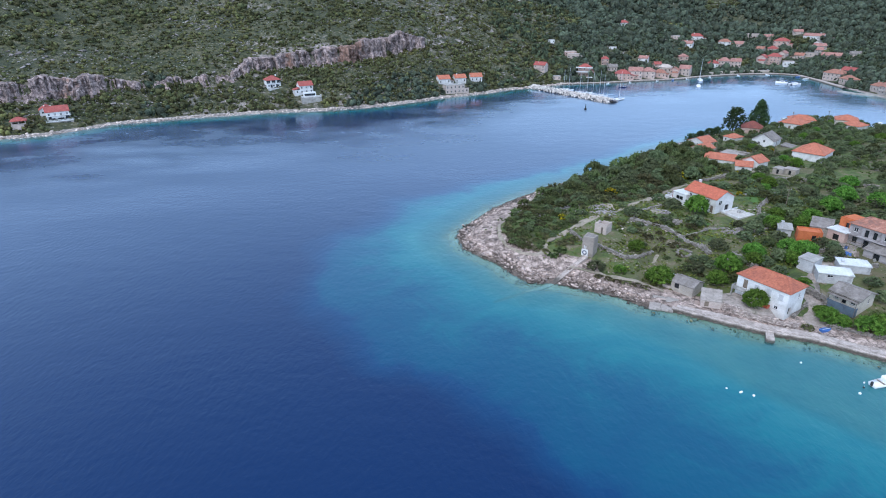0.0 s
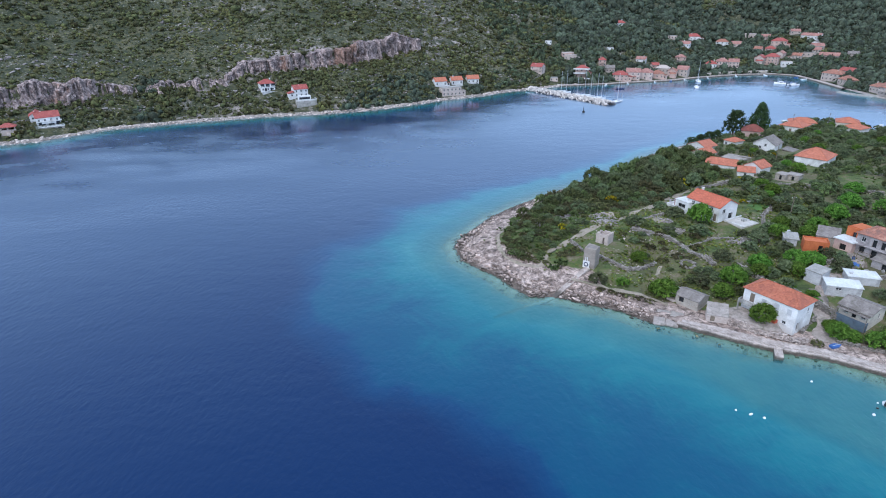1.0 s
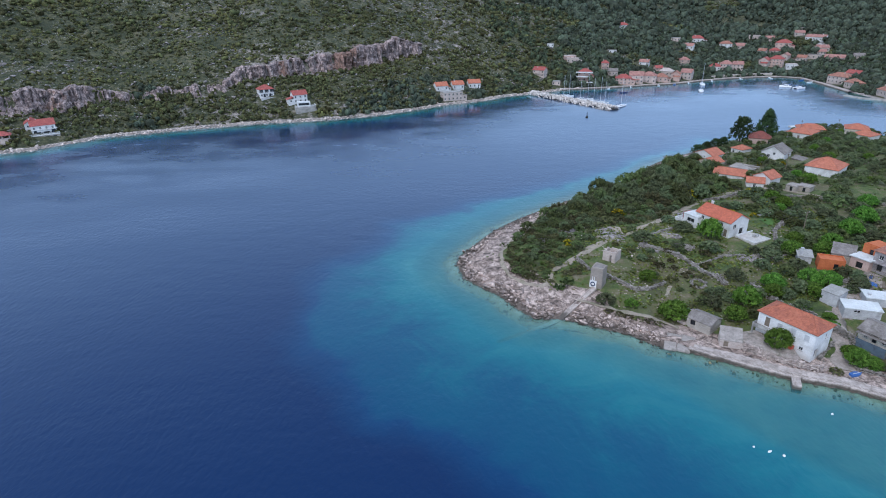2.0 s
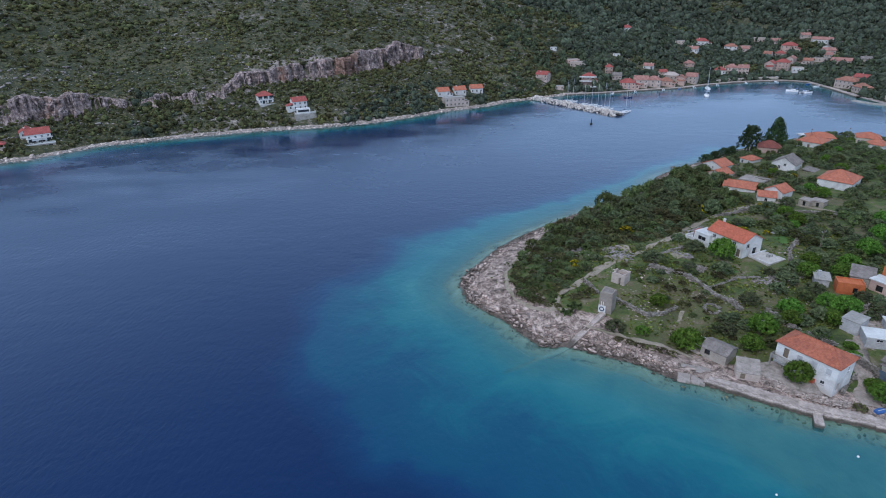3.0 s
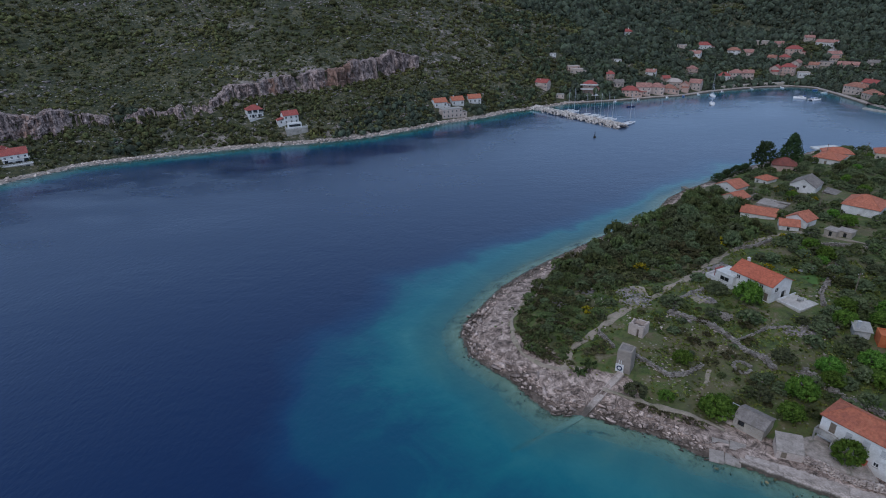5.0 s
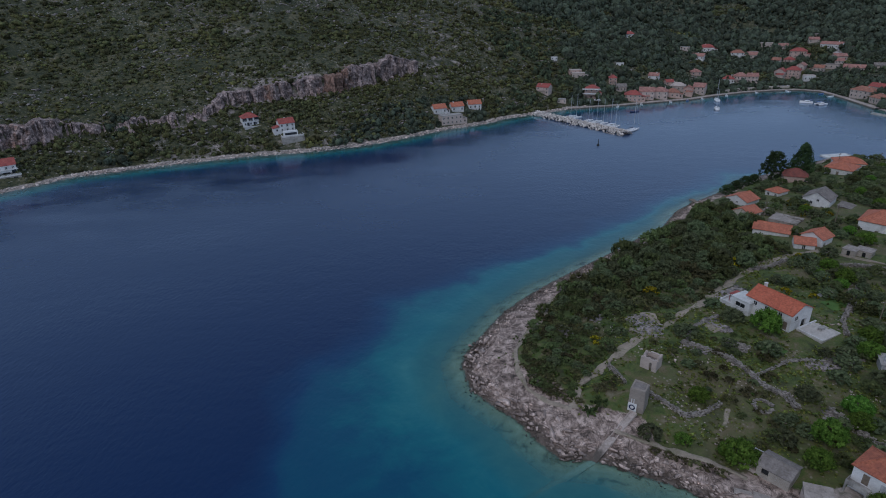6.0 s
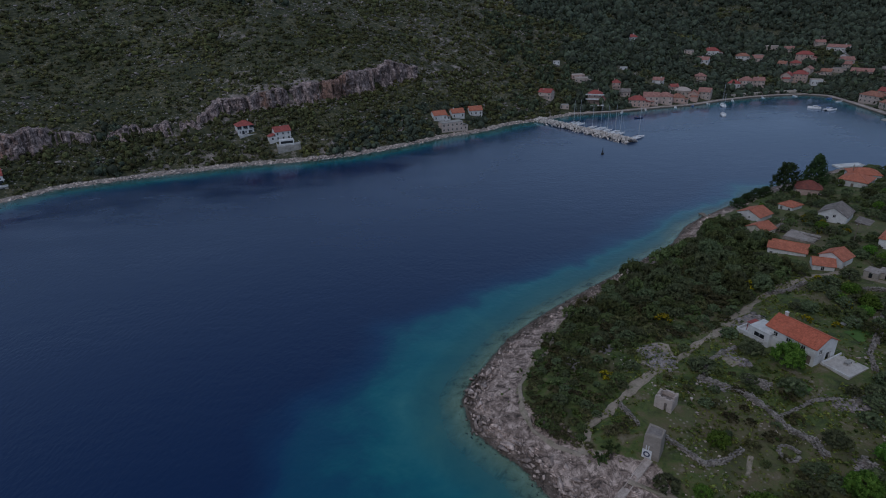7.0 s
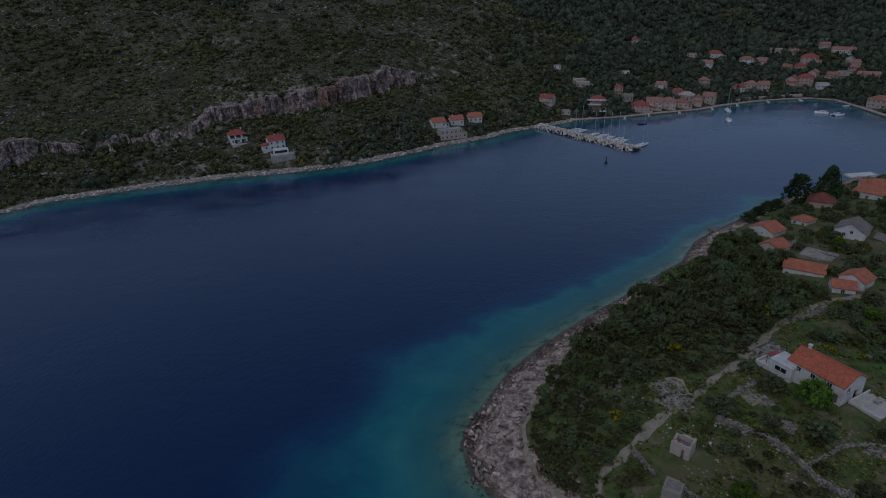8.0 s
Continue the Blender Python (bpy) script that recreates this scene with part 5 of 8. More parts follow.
house("house", 171.4, 285.8, -49, 10.2, 11.0, 3.2, 2.0, WHITE, ROOF_ORANGE, "white bungalow under a wide orange hipped roof", base=3.9, group=HAM, front=row(1, 3, 10.2, door=1), right=row(1, 2, 10.1))
house("house", 179.5, 294.0, -20, 11.5, 8.0, 3.0, 1.8, WHITE, ROOF_ORANGE, "orange-roofed house near the far landing", base=4.0, group=HAM, front=row(1, 3, 11.5))
house("house", 193.2, 275.0, -62, 8.6, 8.0, 3.4, 1.6, WHITE, ROOF_ORANGE, "white house with a red-orange hipped roof", base=4.6, group=HAM, front=row(1, 2, 8.6))
house("house", 198.0, 288.0, -30, 9.5, 9.0, 3.4, 1.9, CREAM, ROOF_ORANGE, "cream house with an orange hipped roof behind another", base=4.6, group=HAM, front=row(1, 2, 9.5))
house("shed", 118.4, 199.3, -55, 3.4, 3.8, 1.9, 0.0, STONE, OLD_CONCRETE, "small flat concrete garden shed", base=6.7, roof="flat", over=0.15, group="concrete sheds", category="shed", front=[("hole", 1.7, 0.0, 0.9, 1.7)])
house("shed", 121.6, 198.0, -50, 4.0, 3.8, 2.0, 0.0, STONE, OLD_CONCRETE, "flat concrete garden shed beside a smaller one", base=6.7, roof="flat", over=0.15, group="concrete sheds", category="shed", front=[("hole", 2.2, 0.0, 0.9, 1.7)])
house("cistern", 116.2, 229.1, -47, 8.9, 7.6, 1.2, 0.0, OLD_CONCRETE, OLD_CONCRETE, "broad flat concrete cistern roof among shrubs", base=5.2, roof="flat", over=0.0, category="cistern")

# half-built houses and sheds by the quay's end
house("unfinished_house", 95.6, 141.8, -22, 5.6, 3.4, 2.5, 0.0, ORANGE_WALL, ORANGE_WALL, "unfinished house of bare orange clay blocks", base=5.6, roof="flat", over=-0.25, front=[("hole", 3.8, 0.5, 1.0, 1.4)])
part("parapet", boxes((-2.8, -1.7, 2.52, 2.8, -1.5, 2.95), (-2.8, 1.5, 2.52, 2.8, 1.7, 2.95), (-2.8, -1.5, 2.52, -2.6, 1.5, 2.95), (2.6, -1.5, 2.52, 2.8, 1.5, 2.95)), ORANGE_WALL, bpy.data.objects["unfinished_house"])
house("outbuilding", 91.4, 145.8, -22, 3.0, 3.2, 2.1, 0.5, GREY_WALL, CONCRETE, "grey stone outbuilding with a tall white chimney", base=5.5, roof="shed", chimney=(-0.9, -0.9, 1.7), category="outbuilding")
house("outbuilding", 100.9, 145.4, -35, 4.8, 4.4, 2.5, 1.2, STONE, SLATE, "stone outbuilding under a sloping grey slab roof", base=5.8, roof="shed", over=0.25, category="outbuilding")
house("unfinished_house", 107.6, 143.0, -70, 4.4, 4.8, 5.2, 0.0, ORANGE_WALL, ORANGE_WALL, "tall orange block shell with an open top", base=6.0, roof="flat", over=-0.3, front=[("hole", 2.2, 2.8, 1.0, 1.4)])
old_house = house("house", 110.4, 135.6, -63, 12.5, 8.0, 5.6, 1.5, OLD_WALL, ROOF_OLD, "two-storey old house with dark windows and patched tile roof", base=5.8, inset=2.5, group=HAM,
      front=[("window", 1.6, 3.6, 1.0, 1.2), ("hole", 4.2, 3.0, 1.0, 1.9), ("hole", 6.2, 3.0, 1.0, 1.9), ("window", 8.8, 3.6, 1.0, 1.2), ("hole", 1.8, 0.6, 1.2, 1.7), ("hole", 4.6, 0.1, 1.3, 2.1), ("hole", 7.2, 0.1, 1.3, 2.1), ("window", 10.4, 1.0, 1.0, 1.2)])
part("ledge", boxes((-6.3, -4.9, 2.75, 5.2, -4.01, 2.9)), OLD_WALL, old_house, "thin stone ledge under the upper windows")
house("outbuilding", 103.4, 141.2, -63, 4.4, 3.8, 2.9, 0.0, PINK, WHITE_ROOF, "small block with a flat white roof", base=5.8, roof="flat", over=0.3, category="outbuilding", front=[("hole", 2.2, 0.4, 1.6, 1.6)])
house("lean_to", 107.0, 129.6, -63, 7.2, 4.0, 2.3, 0.9, OLD_WALL, SLATE, "low lean-to with a grey roof in front of the old house", base=5.0, roof="shed", category="outbuilding", front=[("hole", 3.0, 0.1, 1.5, 1.9)])
house("store_house", 87.9, 127.4, -58, 3.6, 4.0, 2.9, 0.3, GREY_WALL, CONCRETE, "whitewashed block store with a flat sheet roof", base=4.0, roof="shed", over=0.12, category="outbuilding")
house("workshop", 90.5, 122.1, -18, 7.0, 3.8, 2.1, 0.2, GREY_WALL, WHITE_ROOF, "low white workshop with a flat white roof", base=3.9, roof="shed", over=0.2, front=[("window", 2.4, 1.2, 1.2, 0.6)], category="outbuilding")
house("workshop", 97.2, 125.8, -18, 6.4, 4.0, 2.2, 0.2, GREY_WALL, WHITE_ROOF, "white flat-roofed block with a roof tank", base=4.2, roof="flat", over=0.2, category="outbuilding", chimney=(-2.4, -0.6, 0.6))
blue_house = house("house", 88.9, 112.6, -60, 6.0, 6.2, 3.1, 1.0, CREAM, SLATE, "small house with a weathered grey tile roof and blue front", base=2.6, roof="gable", over=0.4, front=[("window", 1.4, 1.6, 0.8, 0.9), ("hole", 3.0, 1.1, 0.9, 1.8), ("window", 4.8, 1.6, 0.9, 0.9)], right=[("window", 3.6, 1.2, 0.9, 1.2)], category="house", group=HAM)

part("porch_front", boxes((-3.0, -4.0, 0.3, 3.0, -3.85, 1.3), (-3.0, -3.85, 0.3, -2.85, -3.12, 1.3), (2.85, -3.85, 0.3, 3.0, -3.12, 1.3), (-3.0, -4.0, -0.8, 3.0, -3.12, 0.3)), BLUE_FRONT, blue_house, "blue-grey boarded porch")
part("awning", boxes((-3.1, -4.3, 2.6, 3.1, -3.12, 2.7), (-3.0, -4.2, -0.8, -2.9, -4.1, 2.6), (2.9, -4.2, -0.8, 3.0, -4.1, 2.6)), SLATE, blue_house)

# stone hut, boat store, mill tower and ruin
hut = house("stone_hut", 57.1, 122.6, -50, 5.4, 4.8, 1.7, 0.9, STONE, SLATE, "low stone hut with a rough slab roof by the rocks", base=1.5, roof="gable", over=0.2, category="hut", left=[("hole", 2.2, 0.1, 1.2, 1.5)], front=[("hole", 1.4, 0.2, 1.2, 1.3)])
house("boat_store", 59.9, 115.8, -20, 4.2, 3.4, 1.5, 1.3, STONE_PALE, OLD_CONCRETE, "small stone boat store with a steep slab roof", base=1.05, roof="shed", over=0.1, category="hut", front=[("door", 1.2, 0.05, 0.9, 1.25)])


part("porch_frame", boxes((-4.7, -2.3, -0.9, -4.55, -2.15, 1.5), (-4.7, 1.4, -0.9, -4.55, 1.55, 1.6), (-4.75, -2.35, 1.5, -2.7, -2.2, 1.62), (-4.75, -0.5, 1.52, -2.7, -0.35, 1.64), (-4.75, 1.4, 1.55, -2.7, 1.55, 1.67), (-4.75, -2.2, 1.62, -4.6, 1.5, 1.74)), SHUTTER_GREY, hut, "pale timber frame of an open porch")
part("porch_floor", boxes((-4.8, -2.4, -1.3, -2.7, 1.6, 0.05)), QUAY, hut)


def mill_tower(x, y):
    z = ground_at(x, y) - 0.1
    root = thing("mill_tower", x, y, z, -35, "roofless old stone mill tower with a painted white panel", "tower")
    bm = bmesh.new()
    rng = random.Random(4)
    H, n, t = 5.3, 20, 0.40
    rings = []
    for k in range(n + 1):
        f = k / n
        ring = []
        for r in (0.0, t):
            s = 1.56 - 0.10 * f - r
            for q, (cx, cy) in enumerate(((-1, -1), (0, -1), (1, -1), (1, 0), (1, 1), (0, 1), (-1, 1), (-1, 0))):
                j = rng.uniform(-0.03, 0.03)
                z1 = -1.2 + (H + 1.2) * f + (rng.uniform(-0.22, 0.06) if k == n else 0)
                ring.append(bm.verts.new(((s + j) * cx, (s + j) * cy, z1)))
        rings.append(ring)
    for lo, hi in zip(rings, rings[1:]):
        for q in range(8):
            j = (q + 1) % 8
            bm.faces.new((lo[q], lo[j], hi[j], hi[q]))
            bm.faces.new((lo[8 + j], lo[8 + q], hi[8 + q], hi[8 + j]))
    for q in range(8):
        j = (q + 1) % 8
        bm.faces.new((rings[-1][q], rings[-1][j], rings[-1][8 + j], rings[-1][8 + q]))
    part("wall", welded(bm), TOWER_STONE, root)
    part("rubble_floor", boxes((-1.16, -1.16, 4.3, 1.16, 1.16, 5.22)), SLATE, root, "rubble filling the open top")
    panel = part("painted_panel", boxes((-1.5, -1.64, -0.15, 0.2, -1.45, 1.75), (-0.95, -1.61, 1.75, -0.80, -1.4, 2.75), (-0.5, -1.61, 1.75, -0.35, -1.4, 2.75)), WHITE, root, "white painted panel on the stone wall")
    bm = bmesh.new()
    ring = [[bm.verts.new((-0.65 + r * math.cos(k * math.tau / 20), d, 0.85 + r * math.sin(k * math.tau / 20))) for k in range(20)] for r, d in ((0.36, -1.67), (0.62, -1.67))]
    for k in range(20):
        bm.faces.new((ring[0][k], ring[0][(k + 1) % 20], ring[1][(k + 1) % 20], ring[1][k]))
    bmesh.ops.solidify(bm, geom=list(bm.faces), thickness=0.05)
    part("painted_ring", bm, NAVY, panel, "dark painted ring")


mill_tower(37.6, 139.0)


def stone_ruin(x, y, turn):
    root = thing("stone_ruin", x, y, ground_at(x, y), turn, "small roofless ruin of pale stone with a dark doorway", "ruin")
    rng = random.Random(8)
    bm = bmesh.new()
    L, W, T = 3.5, 3.2, 0.45
    for a, b, c, d, gap in ((-L / 2, -W / 2, L / 2, -W / 2 + T, True), (-L / 2, W / 2 - T, L / 2, W / 2, False), (-L / 2, -W / 2 + T, -L / 2 + T, W / 2 - T, False), (L / 2 - T, -W / 2 + T, L / 2, W / 2 - T, False)):
        n = 7
        for k in range(n):
            f0, f1 = k / n, (k + 1) / n
            top = 2.7 + rng.uniform(-0.22, 0.12) - (0.45 if k in (0, 1) and not gap else 0)
            x0, x1 = (a + (c - a) * f0, a + (c - a) * f1) if c - a > d - b else (a, c)
            y0, y1 = (b, d) if c - a > d - b else (b + (d - b) * f0, b + (d - b) * f1)
            box(bm, x0, y0, 1.7 if gap and k == 4 else -0.6, x1, y1, top)
    part("wall", welded(bm), STONE_PALE, root)
    part("rubble_floor", boxes((-L / 2 + T, -W / 2 + T, -0.3, L / 2 - T, W / 2 - T, 1.5)), SLATE, root, "fallen rubble inside the walls")


stone_ruin(43.8, 150.2, -42)


# ---- quay, slipway, paths, dry walls ----
def along(line, step):
    """Points every step metres along a line of (x, y), with the direction there."""
    p = np.array(line, float)
    s = np.concatenate([[0], np.cumsum(np.hypot(*np.diff(p, axis=0).T))])
    u = np.linspace(0, s[-1], max(2, int(s[-1] / step) + 1))
    x, y = np.interp(u, s, p[:, 0]), np.interp(u, s, p[:, 1])
    tx, ty = np.gradient(x), np.gradient(y)
    n = np.hypot(tx, ty)
    return x, y, tx / n, ty / n


def quay():
    """The built quay: a row of big slabs on a rough wall face."""
    root = thing("quay", 0, 0, 0, 0, "pale worn concrete quay with a rough sea wall", "quay", kind="structure")
    edge = [(51.5, 114.2), (58.0, 109.9), (66.6, 104.7), (75.3, 101.5), (85.3, 94.7), (120, 72), (150, 56)]
    x, y, tx, ty = along(edge, 5.2)
    rng = random.Random(3)
    wide = np.interp(x, [51, 56, 62, 68, 75, 82, 100], [2.0, 2.6, 3.4, 5.0, 7.0, 5.6, 5.6])
    for k in range(len(x) - 1):
        bm = bmesh.new()
        top = 0.88 + rng.uniform(-0.015, 0.015)
        g = 0.008
        a = np.array([x[k] + tx[k] * g, y[k] + ty[k] * g])
        b = np.array([x[k + 1] - tx[k + 1] * g, y[k + 1] - ty[k + 1] * g])
        na, nb = np.array([-ty[k], tx[k]]), np.array([-ty[k + 1], tx[k + 1]])
        pts = [a + na * 0.75, b + nb * 0.75, b + nb * wide[k + 1], a + na * wide[k]]
        low = [bm.verts.new((*p, -1.8)) for p in pts]
        high = [bm.verts.new((*p, top)) for p in pts]
        bm.faces.new(high)
        for i in range(4):
            j = (i + 1) % 4
            bm.faces.new((low[i], low[j], high[j], high[i]))
        bmesh.ops.bevel(bm, geom=[e for e in bm.edges if all(v in high for v in e.verts)], offset=0.05, segments=1, affect="EDGES")
        part("slab", bm, QUAY, root)
    # uneven edge stones along the water, with a rough face below
    x, y, tx, ty = along(edge, 1.35)
    stones = [soft_box(-0.69, -0.55, -1.7, 0.69, 0.55, 0.0, 0.05) for _ in range(5)]
    shapes = []
    for bm in stones:
        for v in bm.verts:
            v.co += Vector((rng.uniform(-0.02, 0.02), rng.uniform(-0.08, 0.08), rng.uniform(-0.03, 0.03)))
        me = bpy.data.meshes.new("edge_stone")
        bm.normal_update()
        bm.to_mesh(me)
        bm.free()
        me.materials.append(EDGE_STONE)
        shapes.append(me)
    for k in range(len(x)):
        stone = new("edge_stone", shapes[k % 5])
        stone.parent = root
        out = 0.24 + rng.uniform(-0.07, 0.05)
        stone.matrix_basis = pose(x[k] - ty[k] * out, y[k] + tx[k] * out, 0.90 + rng.uniform(-0.03, 0.03), rng.uniform(-1, 1), rng.uniform(-1, 1), math.degrees(math.atan2(ty[k], tx[k])) + rng.uniform(-4, 4))


quay()
pier = thing("pier", 67.1, 103.3, 0, -24, "short concrete landing pier jutting from the quay", "pier")
part("deck", soft_box(-0.8, -2.1, -1.6, 0.8, 1.9, 0.80, 0.05), QUAY, pier)
part("curb", boxes((-0.8, -2.1, 0.80, -0.62, 1.4, 0.92)), QUAY, pier)
landing = thing("landing", 49.0, 116.0, 0.12, -26, "broken tilted concrete landing between shore rocks", "landing")
for x0, y0, x1, y1, tx, ty, dz in ((-3.0, -2.3, -0.6, 0.5, 9, -5, 0.0), (-0.5, -2.0, 2.2, 0.7, 5, 3, 0.12), (-2.8, 0.55, 0.1, 2.6, 11, 2, 0.30), (0.15, 0.8, 2.9, 2.9, 7, 6, 0.25), (2.3, -1.2, 3.9, 0.6, -6, 9, 0.05)):
    bm = soft_box(-(x1 - x0) / 2, -(y1 - y0) / 2, -0.45, (x1 - x0) / 2, (y1 - y0) / 2, 0.0, 0.05)
    slab = part("slab", bm, OLD_CONCRETE, landing)
    slab.matrix_basis = pose((x0 + x1) / 2 + 0.5, 1.25 * (y0 + y1) / 2 + 0.6, 0.44 + 0.5 * dz + 0.14 * (y0 + y1) / 2, 0.9 * tx, 0.6 * ty, tx - 6)

slip = thing("slipway", 0, 0, 0, 0, "narrow concrete slipway running down into the sea", "slipway")


def slip_run(name, a, b, width, over, mat):
    bm = bmesh.new()
    d = (Vector((b[0], b[1], 0)) - Vector((a[0], a[1], 0))).normalized()
    n = Vector((-d.y, d.x, 0)) * width / 2
    pts = [Vector(a) - n, Vector(a) + n, Vector(b) + n, Vector(b) - n]
    up, dn = [bm.verts.new(p) for p in pts], [bm.verts.new(p - Vector((0, 0, over))) for p in pts]
    bm.faces.new(up)
    for i in range(4):
        j = (i + 1) % 4
        bm.faces.new((dn[i], dn[j], up[j], up[i]))
    bmesh.ops.recalc_face_normals(bm, faces=list(bm.faces))
    part(name, bm, mat, slip)


slip_run("ramp", (36.4, 137.4, 3.3), (26.4, 128.1, 0.02), 1.5, 1.6, QUAY)
slip_run("ramp", (26.35, 128.05, -0.02), (11.4, 118.9, -0.9), 1.3, 1.4, DROWNED)
slip_run("rail", (35.9, 137.6, 3.45), (26.3, 128.7, 0.16), 0.14, 0.25, QUAY)
slip_run("rail", (36.7, 136.8, 3.45), (26.9, 127.7, 0.16), 0.14, 0.25, QUAY)


def path(name, line, width, mat, label, lift=0.16, category="path"):
    x, y, tx, ty = along(line, 0.7)
    rows = []
    for f in (-1, -0.5, 0, 0.5, 1):
        w = width / 2 * f * (1 + 1.1 * (layers(x, y, 4, 7 + int(2 * f)) - 0.5) * 2)
        px, py = x - ty * w, y + tx * w
        rows.append(np.stack([px, py, ground_height(px, py) + lift - 0.12 * (abs(f) == 1)], 1))
    v, n = np.concatenate(rows), len(x)
    k = (np.arange(4)[:, None] * n + np.arange(n - 1)).ravel()
    tagged(new(name, mesh_fast(name, v, np.stack([k, k + 1, k + n + 1, k + n], 1), mat, flat=False)), label, category, kind="structure")


path("path", [(29.4, 187.5), (24.6, 173.4), (19.1, 167.1), (16.1, 160.5), (15.6, 153.0), (16.8, 147.6), (20.2, 143.2), (24.8, 139.8)], 0.95, PATH_DIRT, "pale trodden footpath behind the shore rocks")
path("path", [(24.8, 139.8), (27.9, 146.2), (32.7, 150.0), (38.7, 154.8), (43.2, 158.8), (50.6, 163.7), (57.7, 169.5), (64.0, 174.2), (68.7, 178.1), (75.0, 183.6), (85.5, 192.1), (95.3, 198.2), (102.1, 201.0)], 1.9, PATH_DIRT, "dusty track crossing the headland to the houses")
path("path", ROCK_PATH, 1.3, PATH_DIRT, "narrow concrete path above the rocks", 0.3)
path("path", [(51.1, 132.2), (53.0, 134.2), (54.9, 137.3)], 0.7, PATH_DIRT, "short stony trail in the grass")
path("path", [(78.5, 105.8), (81.0, 112.0), (84.5, 118.5), (86, 122)], 3.6, YARD_DIRT, "dirt lane between the quay houses")
path("path", [(102, 201), (112, 203), (124, 190), (135, 180), (150, 172)], 1.6, PATH_DIRT, "garden lane beside stone walls")
path("path", [(86, 122), (93, 130.5), (99, 134.5), (104, 137.5)], 6.0, YARD_DIRT, "rubble yard between sheds and half-built houses")
path("path", [(45.0, 161.5), (48.5, 166.5), (47.0, 171.0)], 7.0, PATH_DIRT, "bare stony clearing where tracks meet")
path("path", [(61.5, 166.5), (63.6, 161.5)], 2.8, PATH_DIRT, "bare stone patch in the grass")
path("path", [(70.5, 176), (73, 178.5), (77, 180.5)], 3.2, PATH_DIRT, "bare ground in front of the villa")


path("lawn", [(93.2, 169.4), (98.2, 171.0)], 4.0, LAWN, "small bright green lawn beside the villa", category="lawn")
path("lawn", [(70.0, 152.4), (73.8, 154.6)], 3.0, LAWN, "patch of fresh green grass below the villa", category="lawn")
path("path", [(94.2, 174.6), (99.3, 176.7)], 1.2, CONCRETE, "short concrete walk behind the villa")


def dry_wall(line, high, wide, label, mat=WALL_STONE, rows=4):
    """A dry stone wall, stone by stone, with fallen stones at its foot."""
    x, y, tx, ty = along(line, 0.42)
    wide *= 1.3 if rows == 4 else 1.0
    rng = np.random.default_rng(int(abs(line[0][0]) * 10))
    n = len(x)
    pl, sz, tn = [], [], []
    for r in range(rows):
        for side in np.linspace(-0.5, 0.5, max(2, round(wide / 0.5))):
            off = side * (wide - 0.35) * (1 - 0.12 * r) + rng.normal(0, 0.05, n)
            px, py = x - ty * off + rng.normal(0, 0.08, n), y + tx * off + rng.normal(0, 0.08, n)
            gz = ground_height(px, py)
            ok = (layers(px, py, 6, 13) * rows * 1.55 > r + 0.15) & (rng.random(n) < 0.92)
            pl.append(np.stack([px, py, gz + high * (r + 0.4) / rows], 1)[ok])
            sz.append((np.array([0.55, min(wide * 0.62, 0.5), min(high / rows * 2.2, 0.5)]) * rng.uniform(0.65, 1.3, (n, 3)))[ok])
            tn.append(np.stack([rng.normal(0, 0.15, n), rng.normal(0, 0.15, n), np.arctan2(ty, tx) + rng.normal(0, 0.3, n)], 1)[ok])
    m = int(n * 0.35)
    k = rng.integers(0, n, m)
    off = rng.normal(0, wide * 0.8, m)
    px, py = x[k] - ty[k] * off, y[k] + tx[k] * off
    pl.append(np.stack([px, py, ground_height(px, py) + 0.05], 1))
    sz.append(np.ones((m, 3)) * rng.uniform(0.25, 0.55, (m, 1)))
    tn.append(rng.uniform(-3, 3, (m, 3)))
    pl, sz, tn = np.concatenate(pl), np.concatenate(sz), np.concatenate(tn)
    v, t = scattered(LUMPS, pl, sz, turn_matrices(*tn.T), 9)
    tagged(new("dry_stone_wall", mesh_fast("dry_stone_wall", v, t, mat)), label, "wall", "dry stone walls")


DRY = "tumbled grey dry stone wall between overgrown plots"
dry_wall([(39.6, 144.0), (45.7, 135.5), (49.8, 136.5), (53.8, 138.7)], 0.8, 0.7, DRY)
dry_wall([(34.9, 150.8), (37.0, 145.4)], 0.8, 0.6, DRY)
dry_wall([(53.9, 158.2), (60.5, 153.1), (63.2, 147.9), (64.6, 141.9), (67.3, 139.5), (67.5, 136.0)], 0.9, 1.0, DRY)
dry_wall([(63.4, 145.4), (73.2, 149.5), (78.0, 149.6)], 0.6, 0.6, DRY)
dry_wall([(78.0, 149.6), (84, 147.5), (90, 149.0)], 0.6, 0.6, DRY)
dry_wall([(73.0, 134.7), (74.6, 129.9), (76.2, 126.4), (81, 122)], 1.2, 0.9, DRY)
dry_wall([(63.0, 157.5), (66.5, 154.0)], 0.8, 2.2, "heap of pale field stones in the grass")
dry_wall([(54.5, 158.0), (58, 163.5), (66, 168)], 0.5, 0.7, DRY)
dry_wall([(90.5, 157.5), (93, 163.0), (99.5, 170), (103.5, 176.5)], 0.9, 0.8, DRY)
dry_wall([(96.5, 166), (101, 171), (107, 179)], 0.5, 0.6, DRY)
dry_wall([(106, 193), (116, 190.5), (126, 184.5), (139, 179)], 0.9, 0.8, DRY)
dry_wall([(85.5, 192), (92, 193.5), (99, 197.5)], 0.8, 0.8, DRY)
dry_wall([(61.5, 113.8), (64.4, 110.9), (67.9, 108.1), (70.2, 107.0)], 1.75, 0.9, "pale rubble retaining wall behind the quay", RUBBLE_PALE, rows=8)
